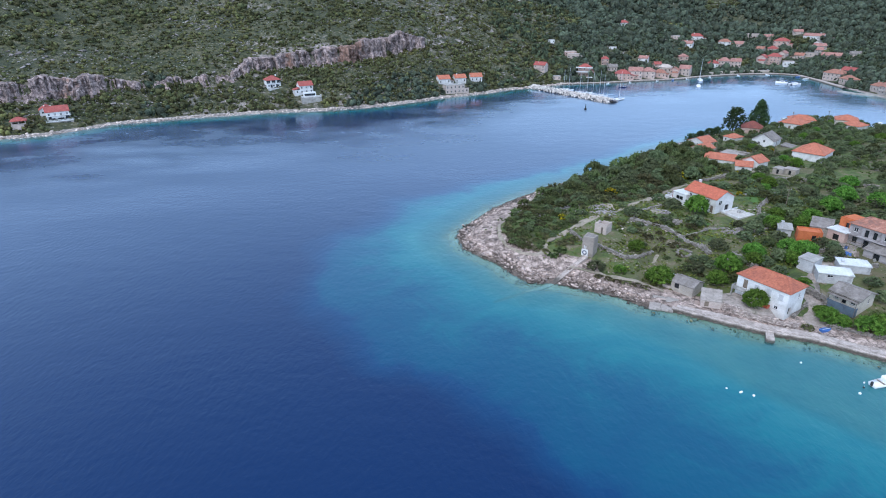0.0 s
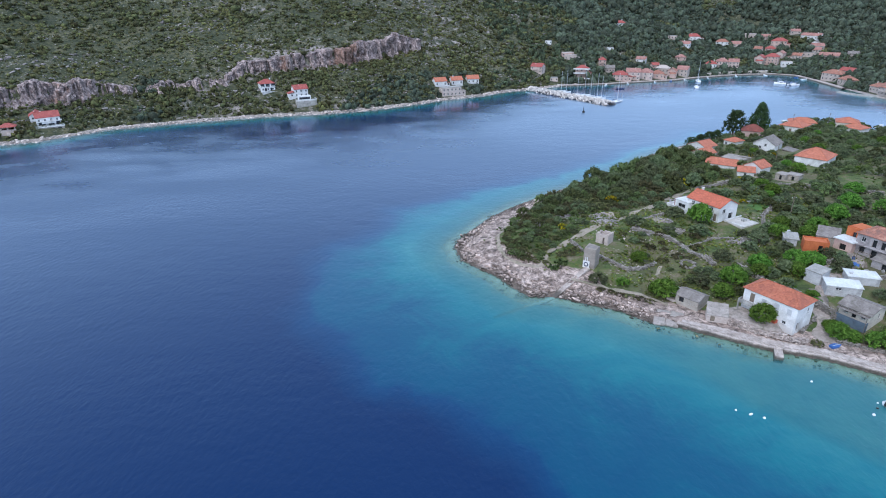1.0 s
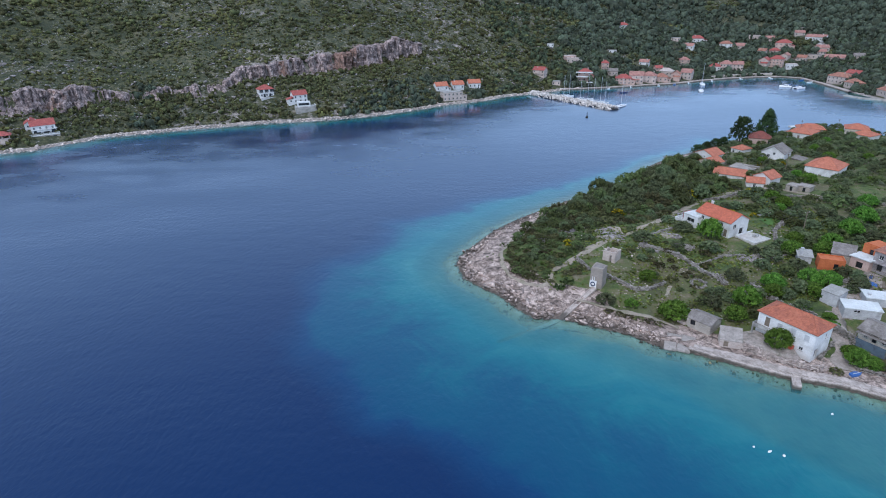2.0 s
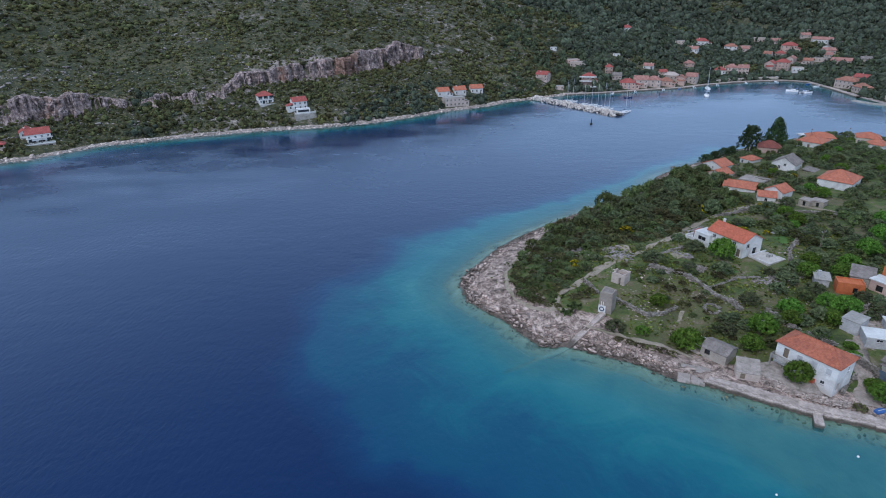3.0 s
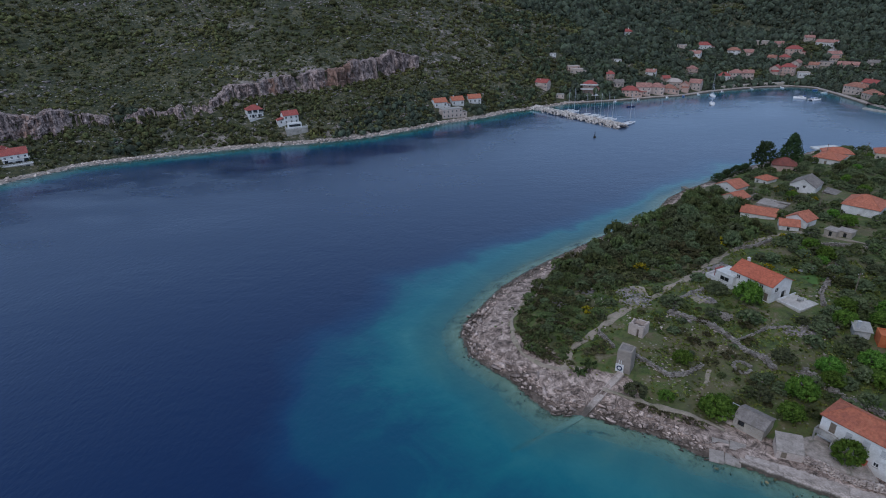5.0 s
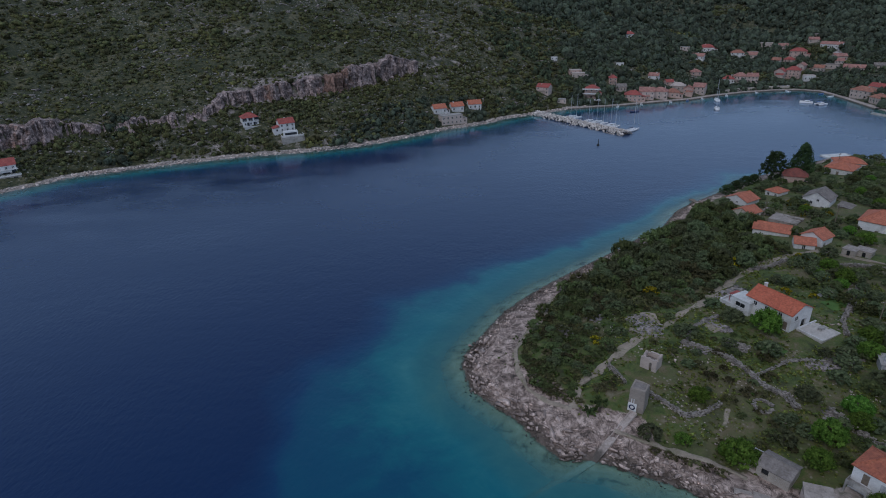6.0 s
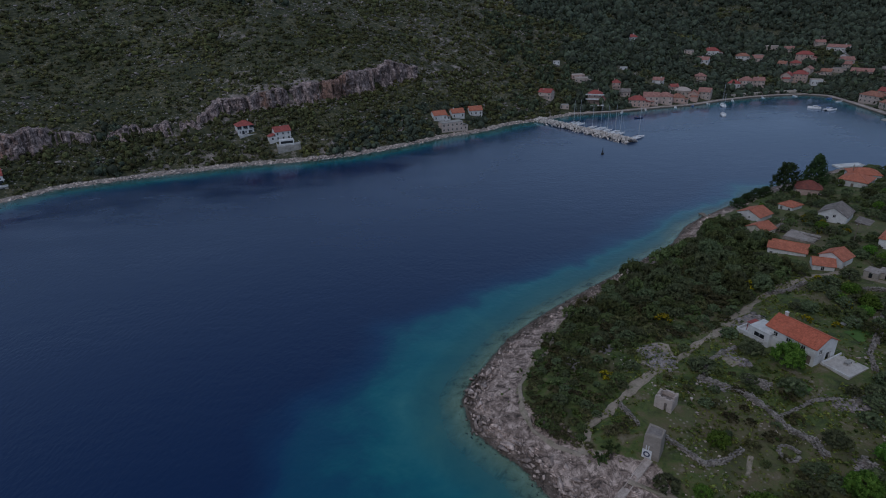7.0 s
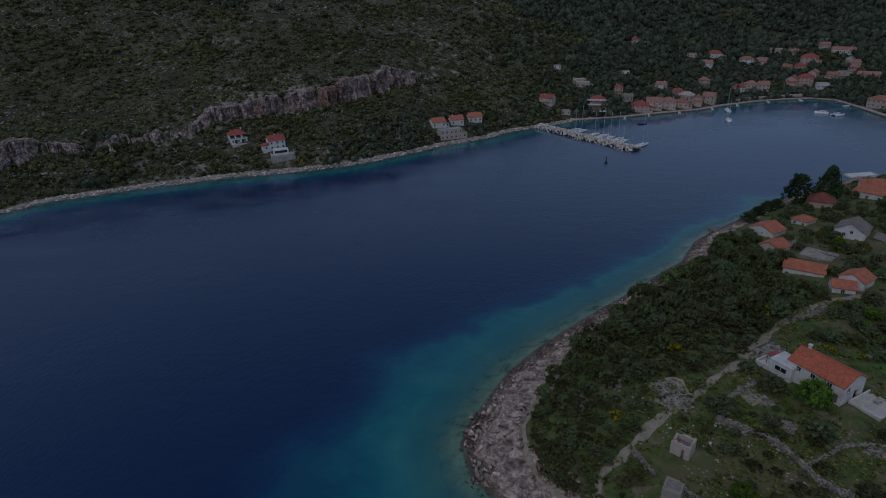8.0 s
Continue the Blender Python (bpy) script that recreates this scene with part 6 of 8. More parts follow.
dry_wall([(70.4, 107.0), (72.4, 106.0), (74.2, 106.4)], 0.8, 1.6, "low heap of pale rubble at a house corner", RUBBLE_PALE, rows=3)
dry_wall([(79.0, 119.0), (82.5, 117.0), (84.0, 113.0)], 2.0, 0.7, "grey stone retaining wall between two houses", rows=6)
plant("heath", 75.9, 105.2, 3.4, 0.7)
dry_wall([(80.5, 106.0), (85.5, 103.0), (93, 98.5)], 1.0, 0.6, "low stone wall behind the quay")
dry_wall([(120, 226.5), (112, 238), (118, 244)], 0.9, 0.7, DRY)

dry_wall([(61.6 + 1.7 * math.cos(a), 137.2 + 1.7 * math.sin(a)) for a in np.linspace(0, 5.6, 9)], 0.5, 0.5, "low ring of loose stones in the grass")


def rock_patch(line, wide, label):
    """Flat bare rock breaking through the turf, slab beside slab."""
    x, y, tx, ty = along(line, 0.22)
    rng = np.random.default_rng(int(line[0][0] * 10))
    n = int(len(x) * wide * 1.5)
    k = rng.integers(0, len(x), n)
    off = rng.uniform(-0.5, 0.5, n) * wide * (0.55 + 0.9 * layers(x[k], y[k], 3, 81))
    px, py = x[k] - ty[k] * off + rng.normal(0, 0.2, n), y[k] + tx[k] * off + rng.normal(0, 0.2, n)
    size = rng.uniform(0.5, 1.5, n)
    v, t = scattered(SLABS, np.stack([px, py, ground_height(px, py) + 0.04], 1), np.stack([size, size, 0.55 * size], 1), turn_matrices(*rng.normal(0, 0.12, (2, n)), rng.uniform(0, 6, n)), 12)
    tagged(new("rock_outcrop", mesh_fast("rock_outcrop", v, t, KARST)), label, "rocks", "bare rock patches")


BARE = "patch of bare grey limestone in the grass"
rock_patch([(63.4, 167.2), (64.2, 164.0), (65.6, 161.0)], 2.6, BARE)
rock_patch([(64.6, 155.6), (66.0, 153.6)], 2.0, BARE)
rock_patch([(54.0, 158.0), (57.6, 154.6)], 2.0, BARE)
rock_patch([(46.5, 161.0), (48.5, 165.5), (46.5, 170.5)], 5.0, "bare rocky clearing where the tracks meet")
rock_patch([(70.0, 176.5), (74.0, 178.5), (78.0, 181.0)], 3.5, "broken rock beside the track near the villa")
rock_patch([(36.0, 170.0), (38.5, 171.5)], 2.0, "patch of bare limestone between shrubs")
rock_patch([(28.5, 168.5), (29.5, 164.0)], 1.8, "patch of bare limestone between shrubs")
rock_patch([(76.5, 149.0), (80.5, 147.0), (83.0, 149.5)], 3.0, BARE)
rock_patch([(70.5, 131.0), (73.0, 134.5)], 2.0, "bare rock beside a tumbled wall")

# ---- plants of the headland ----
for x, y, w, tall in ((50.2, 140.2, 4.9, 0.95), (43.2, 129.9, 3.8, 0.8), (51.8, 126.0, 7.8, 0.9), (68.7, 128.1, 7.0, 1.05), (64.4, 123.2, 5.8, 0.95), (77.6, 134.0, 6.2, 0.9), (73.4, 160.4, 7.8, 1.2), (90.6, 149.8, 6.2, 0.95),
                      (94.2, 155.3, 6.0, 0.9), (105.2, 181.8, 6.3, 0.95), (102, 152, 7.0, 0.95), (112, 160, 7.6, 0.95), (121, 168, 8.0, 0.95), (98, 148.5, 6.0, 0.95), (130, 180, 6.7, 0.95), (81.4, 107.6, 5.6, 1.05), (83.6, 106.4, 4.4, 0.95), (82.0, 110.8, 4.4, 0.7), (87.2, 103.4, 6.6, 0.95), (84.2, 121.8, 3.6, 0.5), (83.2, 119.2, 3.4, 0.5), (80.2, 124.6, 4.0, 0.6), (90.5, 103.8, 6.8, 0.95),
                      (97.0, 100.0, 6.6, 0.95), (84.6, 130.0, 5.6, 0.95), (128, 163, 7.2, 0.95), (75.5, 119.2, 3.2, 0.8), (127, 206, 6.7, 0.95), (110.5, 217.5, 4.2, 0.9), (90.2, 133.4, 6.6, 1.0), (86.6, 134.8, 6.2, 1.0),
                      (76.2, 130.6, 5.6, 0.8), (70.5, 122.0, 3.4, 0.8), (127.0, 236.5, 5.0, 0.8), (106.5, 190.5, 5.2, 0.9), (101.0, 186.5, 4.2, 0.8)):
    plant("bright", x, y, w, tall)
for x, y, w in ((70.2, 152.4, 6.4), (37.8, 131.9, 5.6), (70.8, 138.4, 5.8), (61.2, 128.6, 5.4), (68.4, 166.0, 6.6), (79.5, 142.7, 5.2), (55.1, 160.6, 6.6), (51.9, 150.3, 3.6), (83.6, 146.6, 6.4),
                (90, 153.5, 5.4), (87.6, 141.4, 6.0), (95.6, 130.6, 5.4), (63.2, 132.8, 4.4), (66.5, 172.3, 4.8), (97.2, 132.6, 5.2), (96.2, 137.0, 5.6), (63.2, 156.0, 4.6)):
    plant("olive", x, y, w, 0.85)
for x, y, w in ((33.4, 144.8, 4.4), (31.0, 144.4, 3.6), (35.6, 146.6, 3.6), (24.5, 142.4, 3.0), (22.4, 144.6, 2.8), (26.6, 141.4, 2.6), (37.8, 128.4, 2.8), (39.8, 127.3, 2.8), (41.8, 126.2, 3.0), (43.8, 125.1, 3.0), (45.8, 124.1, 2.8), (47.7, 123.1, 2.6)):
    plant("heath", x, y, w, 0.6)
for x, y in ((92.3, 173.9), (100.2, 182.6), (104.0, 196.9), (143.9, 247.8), (131.5, 230.4), (87.5, 177.5), (133, 233), (123.5, 232.0), (141, 251), (101.5, 188.5), (118, 246), (128, 248), (125.5, 244), (130, 241), (103.5, 199.5)):
    plant("broom", x, y, plant_rng.uniform(2.2, 3.8))
plant("bright", 67.8, 112.2, 6.2, 1.15, sink=-1.1)
plant("olive", 98.3, 135.2, 4.6, 1.05)
plant("maquis", 83.5, 139.0, 5.0, 1.0)
plant("pine", 142.0, 286.0, 15.0, 1.02)
plant("pine", 152.4, 283.5, 14.5, 1.26)
for x, y in ((128.6, 281), (122.5, 277), (133.0, 283), (116, 271)):
    plant("pine", x, y, 8.5, 0.6)

BUILT = [(o.matrix_basis.translation.x, o.matrix_basis.translation.y) for o in bpy.data.objects if o.parent is None and o.get("category") in ("house", "cottage", "hut", "outbuilding", "shed", "cistern", "ruin", "tower", "terrace")]
TRACKS = [(24.8, 139.8), (27.9, 146.2), (38.7, 154.8), (50.6, 163.7), (57.7, 169.5), (64.0, 174.2), (75.0, 183.6), (85.5, 192.1), (95.3, 198.2), (102.1, 201.0)]


def clear_of(x, y, gap):
    ok = (near_line(x, y, TRACKS) > gap * 0.55) & (near_line(x, y, SHORE_PATH) > gap * 0.6)
    for bx, by in BUILT:
        fx, fy = bx - x, by - y
        ok &= (np.hypot(fx, fy) > 4.6 + gap) & ~((np.abs(fx - fy * bx / by) < 5.5) & (fy > 0) & (fy < 8.0 + 1.4 * gap))
    return ok


MAQUIS_BELT = [(27.0, 181), (18.6, 166), (16.6, 155.0), (18.5, 148.5), (24.8, 142.0), (31.8, 151), (39.3, 157.5), (46, 172), (61.8, 174.0), (75.2, 186), (94.0, 200), (100, 208), (106, 226), (104, 246), (101, 262), (93, 254), (82, 239), (66.4, 225), (47.8, 206), (36, 194)]
rng = np.random.default_rng(21)
sx, sy = rng.uniform(14, 112, 7000), rng.uniform(140, 268, 7000)
inside = (signed_distance(sx, sy, MAQUIS_BELT) > 0) & clear_of(sx, sy, 1.0) & (layers(sx, sy, 14, 33) > 0.31) & (signed_distance(sx, sy, PENINSULA) > np.interp(sy, [180, 200, 270], [4, 6.5, 7.5]))
taken = []
for kind, x, y, w in (("olive", 91.0, 182.4, 5.4), ("maquis", 94.7, 179.9, 5.0), ("olive", 88.3, 183.4, 4.4), ("olive", 111.8, 198.9, 6.4), ("olive", 106.6, 171.9, 5.4), ("maquis", 99.7, 165.6, 6.0), ("olive", 103.9, 164.2, 6.0), ("olive", 112.0, 171.1, 6.0), ("maquis", 109.3, 162.5, 6.0), ("olive", 97.6, 159.8, 5.4), ("maquis", 100.8, 157.2, 6.0), ("olive", 107.9, 181.4, 5.4), ("maquis", 115.5, 184.6, 6.0), ("olive", 124.0, 188.8, 5.6), ("olive", 85.8, 150.2, 5.2), ("bright", 102.5, 179.0, 4.6), ("olive", 81.6, 150.9, 3.8), ("maquis", 89.3, 149.3, 4.6)):
    plant(kind, x, y, w, 0.85)
    taken.append((x, y))
order = np.argsort(sy[inside])
for x, y in zip(sx[inside][order], sy[inside][order]):
    gap = 1.7 if y < 178 else 2.5
    if all((x - a) ** 2 + (y - b) ** 2 > gap * gap for a, b in taken):
        taken.append((x, y))
        tall = smooth(165, 205, y)
        r = plant_rng.random()
        plant("heath" if r < 0.42 - 0.30 * tall else "maquis" if r < 0.80 - 0.28 * tall else "olive" if r < 0.993 else "broom", x, y, 2.0 + (2.3 + 1.1 * tall) * plant_rng.random() ** 1.6 + 3.0 * tall * plant_rng.random() ** 1.5 + 1.0 * tall, plant_rng.uniform(0.65, 1.05) + 0.6 * tall * plant_rng.random())
for x, y, w, tall in ((53.0, 199.0, 6.0, 1.55), (52.0, 183.5, 5.4, 1.35), (57.5, 188.0, 4.8, 1.2), (94.6, 226.5, 6.4, 1.55), (90.2, 223.4, 6.6, 1.3), (85.0, 222.0, 6.2, 1.3), (76.0, 214.0, 6.0, 1.25), (98.0, 248.0, 6.0, 1.4), (92.0, 240.0, 6.4, 1.3)):
    plant("maquis", x, y, w, tall)
# a low hedge of heath along the shore path
hx, hy, tx, ty = along([(36, 197)] + SHORE_PATH, 1.5)
for x, y, ux, uy in zip(hx, hy, tx, ty):
    for off in (1.7, 3.4):
        off += plant_rng.uniform(-0.5, 0.7)
        px, py = x - uy * off, y + ux * off
        if py > 143:
            plant(plant_rng.choice(("heath", "heath", "maquis")), px, py, plant_rng.uniform(1.5, 2.8), plant_rng.uniform(0.55, 0.8))
sx, sy = rng.uniform(66, 260, 9000), rng.uniform(100, 318, 9000)
ds = signed_distance(sx, sy, PENINSULA)
inside = (ds > 12) & (signed_distance(sx, sy, MAQUIS_BELT) < -2) & clear_of(sx, sy, 1.7) & ((sx > 96) | (sy < 132)) & (layers(sx, sy, 16, 35) > 0.34) & (sx - 0.72 * sy < 40)
inside &= ~((sx < 84) & (sy < 122))
for x, y in zip(sx[inside], sy[inside]):
    gap = 3.7
    if all((x - a) ** 2 + (y - b) ** 2 > gap * gap for a, b in taken):
        taken.append((x, y))
        r = plant_rng.random()
        plant("olive" if r < 0.60 else "maquis" if r < 0.94 else "bright", x, y, plant_rng.uniform(3.6, 6.2), plant_rng.uniform(0.75, 1.05))

# single dark shrubs in the open plots and along their walls
sx, sy = rng.uniform(40, 100, 900), rng.uniform(122, 176, 900)
inside = (signed_distance(sx, sy, PENINSULA) > 12) & (signed_distance(sx, sy, MAQUIS_BELT) < -2) & clear_of(sx, sy, 0.4) & (layers(sx, sy, 11, 57) > 0.55)
for x, y in zip(sx[inside], sy[inside]):
    if all((x - a) ** 2 + (y - b) ** 2 > 10 for a, b in taken):
        taken.append((x, y))
        plant(plant_rng.choice(("maquis", "heath", "olive", "heath")), x, y, plant_rng.uniform(1.8, 4.0), plant_rng.uniform(0.65, 0.95))

for kind, some in crowded.items():
    vs, ts, base = [], [], 0
    for k, m in some:
        crown = next(c for c in grown[kind][k].children if c.name.startswith("crown")).data
        co = np.empty(len(crown.vertices) * 3)
        crown.vertices.foreach_get("co", co)
        idx = np.empty(len(crown.loops), np.int32)
        crown.loops.foreach_get("vertex_index", idx)
        vs.append(co.reshape(-1, 3) @ np.array(m.to_3x3()).T + np.array(m.translation))
        ts.append(idx.reshape(-1, 3) + base)
        base += len(co) // 3
    tagged(new("thicket", mesh_fast("thicket", np.concatenate(vs), np.concatenate(ts), PLANTS[kind][4], flat=False)), "thicket of evergreen shrubs and trees on the headland", "thicket", kind="stuff")

# low undergrowth and garden tufts, joined
TUFTS = [leaf_cloud(140 + k, 2, 11, (0.8, 0.8, 0.9), 0.4, clump=0.62) for k in range(6)]
sx, sy = rng.uniform(10, 250, 19000), rng.uniform(96, 318, 19000)
ds = signed_distance(sx, sy, PENINSULA)
belt = signed_distance(sx, sy, MAQUIS_BELT) > -1.5
chance = np.where(belt, 0.42, np.where(sx > 96, 0.30, 0.10 + 0.22 * (layers(sx, sy, 8, 37) > 0.52)))
ok = (ds > np.where(sy > 190, 6.5, 8.0)) & clear_of(sx, sy, 0.2) & (rng.random(len(sx)) < chance) & (sx - 0.72 * sy < 40) & ~((sx > 46) & (sy < 122) & (ds < 13))
sx, sy = sx[ok], sy[ok]
s = rng.uniform(0.35, 1.0, len(sx)) * np.where(signed_distance(sx, sy, MAQUIS_BELT) > 0, 1.1, 0.75)
v, t = scattered(TUFTS, np.stack([sx, sy, ground_height(sx, sy) - 0.1], 1), np.stack([s, s, s * 0.8], 1), turn_matrices(0 * s, 0 * s, rng.uniform(0, 6.28, len(s))), 22)
tagged(new("undergrowth", mesh_fast("undergrowth", v, t, SCRUB_NEAR)), "low green undergrowth and weeds between the plots", "undergrowth", kind="stuff")

# weeds and long grass of the open plots
BLADES = [leaf_cloud(160 + k, 1, 9, (0.5, 0.5, 0.5), 0.38, clump=0.7, core=0.3) for k in range(6)]
sx, sy = rng.uniform(22, 112, 22000), rng.uniform(106, 205, 22000)
ok = (signed_distance(sx, sy, PENINSULA) > 9) & clear_of(sx, sy, -1.5) & (rng.random(22000) < 0.15 + 0.5 * (layers(sx, sy, 7, 39) > 0.5)) & (signed_distance(sx, sy, MAQUIS_BELT) < 1)
ok &= ~((sx > 46) & (sy < 118))
sx, sy = sx[ok], sy[ok]
s = rng.uniform(0.4, 1.1, len(sx))
v, t = scattered(BLADES, np.stack([sx, sy, ground_height(sx, sy) - 0.08], 1), np.stack([s, s, s * 0.7], 1), turn_matrices(0 * s, 0 * s, rng.uniform(0, 6.28, len(s))), 24)
tagged(new("long_grass", mesh_fast("long_grass", v, t, LONG_GRASS)), "patches of long spring grass and weeds in the plots", "grass", kind="stuff")

# field stones in the grass
sx, sy = rng.uniform(36, 110, 9000), rng.uniform(124, 176, 9000)
ok = (signed_distance(sx, sy, PENINSULA) > 9) & (layers(sx, sy, 9, 43) > 0.54) & (rng.random(9000) < 0.22) & clear_of(sx, sy, 0.0)
sx, sy = sx[ok], sy[ok]
s = rng.gamma(3, 0.11, len(sx)).clip(0.16, 0.9)
v, t = scattered(LUMPS, np.stack([sx, sy, ground_height(sx, sy) + 0.03], 1), np.stack([s, s, s * 0.7], 1), turn_matrices(*rng.uniform(-0.4, 0.4, (2, len(s))), rng.uniform(0, 6, len(s))), 23)
tagged(new("field_stones", mesh_fast("field_stones", v, t, RUBBLE_PALE)), "pale loose field stones scattered in the grass", "stones", kind="stuff")


def prickly_pear(x, y):
    root = thing("prickly_pear", x, y, ground_at(x, y) - 0.1, 0, "spreading prickly pear cactus on the rocks", "cactus", "prickly pears by the slipway")
    rng = np.random.default_rng(int(x * 10))
    pads = [(ICO1[0] * (0.36, 0.10, 0.46), ICO1[1])]
    n = 34
    a = rng.uniform(0, 6.28, n)
    r = rng.uniform(0, 1.7, n)
    v, t = scattered(pads, np.stack([r * np.cos(a), r * np.sin(a), rng.uniform(0.2, 1.1, n)], 1), np.ones((n, 3)) * rng.uniform(0.7, 1.2, (n, 1)), turn_matrices(rng.normal(0, 0.6, n), rng.normal(0, 0.6, n), a), 3)
    part("pads", mesh_fast("pads", v, t, CACTUS, flat=False), None, root)


prickly_pear(28.0, 138.2)
prickly_pear(30.2, 140.4)


# ---- the village across the bay ----
def village_house(x, y, w, h, wall_mat, roof_mat, label, storeys=2, roof="hip", lean=0.0, deep=8.0, columns=3, base=None):
    """A house with its front towards the water; x, y: the middle of its front."""
    away = math.atan2(x, y - 30)
    cx, cy = x + math.sin(away) * deep / 2, y + math.cos(away) * deep / 2
    w, h, deep = 0.87 * w, 0.87 * h, 0.87 * deep
    rise = min(2.5, 0.31 * deep) if roof != "flat" else 0.2
    eave = max(0.66 * h, 2.5) if roof != "flat" else 0.8 * h
    storeys = max(1, min(storeys, int(eave / 2.3)))
    step = (eave - 0.3) / storeys
    front = row(storeys, columns, w, min(1.0, w / columns * 0.5), min(1.35, step * 0.5), first=step * 0.36, rise=step, margin=min(1.3, w * 0.18))
    side = row(storeys, 2, deep - 0.84, 0.9, min(1.2, step * 0.45), first=step * 0.36, rise=step)
    z = min(ground_at(x, y), ground_at(cx, cy) + 0.5) if base is None else base
    pick = random.Random(int(x * 13 + y * 7))
    chimney = (pick.uniform(-0.3, 0.3) * w, pick.uniform(-0.15, 0.2) * deep, pick.uniform(0.5, 1.0)) if roof != "flat" else None
    root = house("house", cx, cy, -math.degrees(away) + lean + pick.uniform(-6, 6), w, deep, eave, rise, wall_mat, roof_mat, label, base=max(z, 0.8), roof=roof, front=front, right=side, left=side, group="houses across the bay", over=0.4 if roof != "flat" else 0.1, chimney=chimney)
    if pick.random() < 0.6 and eave > 3.5:
        s, p, q = pick.choice((-1, 1)), pick.uniform(2.2, 3.6), eave * pick.uniform(0.5, 0.72)
        bm = boxes((0, -deep / 2, -1.5, p, deep * 0.2, q))
        for v in bm.verts:
            v.co.x = s * (w / 2 + 0.01 + v.co.x)
        bmesh.ops.recalc_face_normals(bm, faces=list(bm.faces))
        annex = part("annex", bm, wall_mat, root)
        bm = boxes((-0.1, -deep / 2 - 0.25, q, p + 0.25, deep * 0.2 + 0.2, q + 0.15))
        for v in bm.verts:
            v.co.z += 0.28 * (p - v.co.x)
            v.co.x = s * (w / 2 + 0.12 + v.co.x)
        bmesh.ops.recalc_face_normals(bm, faces=list(bm.faces))
        part("roof", bm, roof_mat, annex)
        part("window", boxes((s * (w / 2 + p / 2) - 0.45, -deep / 2 - 0.03, q * 0.4, s * (w / 2 + p / 2) + 0.45, -deep / 2 + 0.02, q * 0.4 + 1.1)), PANE_AND_SHADE, annex)
    elif pick.random() < 0.5 and storeys > 1:
        zb = step * 1.05
        part("balcony", boxes((-w * 0.3, -deep / 2 - 1.2, zb, w * 0.3, -deep / 2 - 0.01, zb + 0.14), (-w * 0.3, -deep / 2 - 1.2, zb + 0.14, w * 0.3, -deep / 2 - 1.1, zb + 0.95)), wall_mat, root)
    return root


h = village_house(-110.6, 381.7, 10.2, 8.8, WHITE, ROOF_RED, "white house with arched loggia and red tile roof", 2, "hip", 8)
# dark sheets on the solid front imitate shaded loggia and doorway recesses
for u in (-3.3, 0.0, 3.3):
    part("loggia_opening", boxes((u - 1.15, -3.56, 3.0, u + 1.15, -3.46, 4.9)), PANE_AND_SHADE, h, "dark sheet for the shade inside the loggia")
part("loggia_rail", boxes((-4.7, -3.72, 2.7, 4.7, -3.49, 2.85), (-4.7, -3.72, 3.4, 4.7, -3.62, 3.5)), WHITE, h)
part("lower_opening", boxes((-2.2, -3.56, 0.3, -0.9, -3.46, 2.2)), PANE_AND_SHADE, h, "dark sheet for the shade in a lower doorway")
part("lower_opening", boxes((1.4, -3.56, 0.3, 2.6, -3.46, 2.2)), PANE_AND_SHADE, h, "dark sheet for the shade in a lower doorway")
part("forecourt", boxes((-4.2, -5.6, -2.6, 5.6, -3.5, 0.1)), GREY_WALL, h, "grey walled forecourt")
village_house(-89.4, 379.0, 10.0, 9.0, WHITE, ROOF_RED, "white house with a red roof above a wide terrace", 2, "gable", 14)
ter = thing("house_terrace", -84.8, 373.5, ground_at(-84.8, 373.5), 22, "white walled terrace below a red-roofed house", "terrace")
part("slab", boxes((-6.2, -3, -2.5, 6.2, 3, 1.9)), CONCRETE, ter, "grey stained terrace wall")
part("top_rail", boxes((-6.2, -3.02, 2.75, 6.2, -2.8, 2.9), (-6.2, -2.8, 2.75, -6.0, 3, 2.9), (6.0, -2.8, 2.75, 6.2, 3, 2.9)), WHITE, ter)
for u in range(21):
    part("baluster", boxes((-6.15 + 0.6 * u, -2.98, 1.9, -5.92 + 0.6 * u, -2.84, 2.75)), WHITE, ter)
part("porch", boxes((-4.6, -0.4, 1.9, 3.2, 2.9, 4.6)), WHITE, ter, "white enclosed porch on the terrace")
part("porch_opening", boxes((-4.0, -0.46, 2.6, 2.6, -0.39, 3.9)), PANE_AND_SHADE, ter, "dark wide porch window")
village_house(-215.0, 315.6, 9.6, 12.4, WHITE, ROOF_RED, "tall white gabled wing of a shore house", 3, "gable", 84, 7.5, 3, base=2.6)
big = village_house(-208.8, 314.2, 12.5, 11.2, WHITE, ROOF_RED, "white three-storey shore house with stepped balconies and red roofs", 3, "gable", 6, 9.0, 4, base=2.6)
part("basement", boxes((-7.3, -7.2, -3, 6.3, -4.1, 1.6)), STONE, big, "rough stone basement under the terrace")
# arches are only dark sheets on solid stone, painted as shaded hollows
for u in (-5.6, -2.4, 0.8, 4.0):
    part("archway", boxes((u - 0.9, -7.26, -0.9, u + 0.9, -7.19, 1.1)), PANE_AND_SHADE, big, "dark sheet for the shade of an arch under the terrace")
part("terrace", boxes((-7.5, -7.4, 1.6, 6.5, -4.1, 1.85)), WHITE, big)
part("rail", boxes((-7.5, -7.4, 2.55, 6.5, -7.28, 2.68)), WHITE, big)
for u in range(24):
    part("baluster", boxes((-7.4 + 0.6 * u, -7.38, 1.85, -7.22 + 0.6 * u, -7.29, 2.55)), WHITE, big)
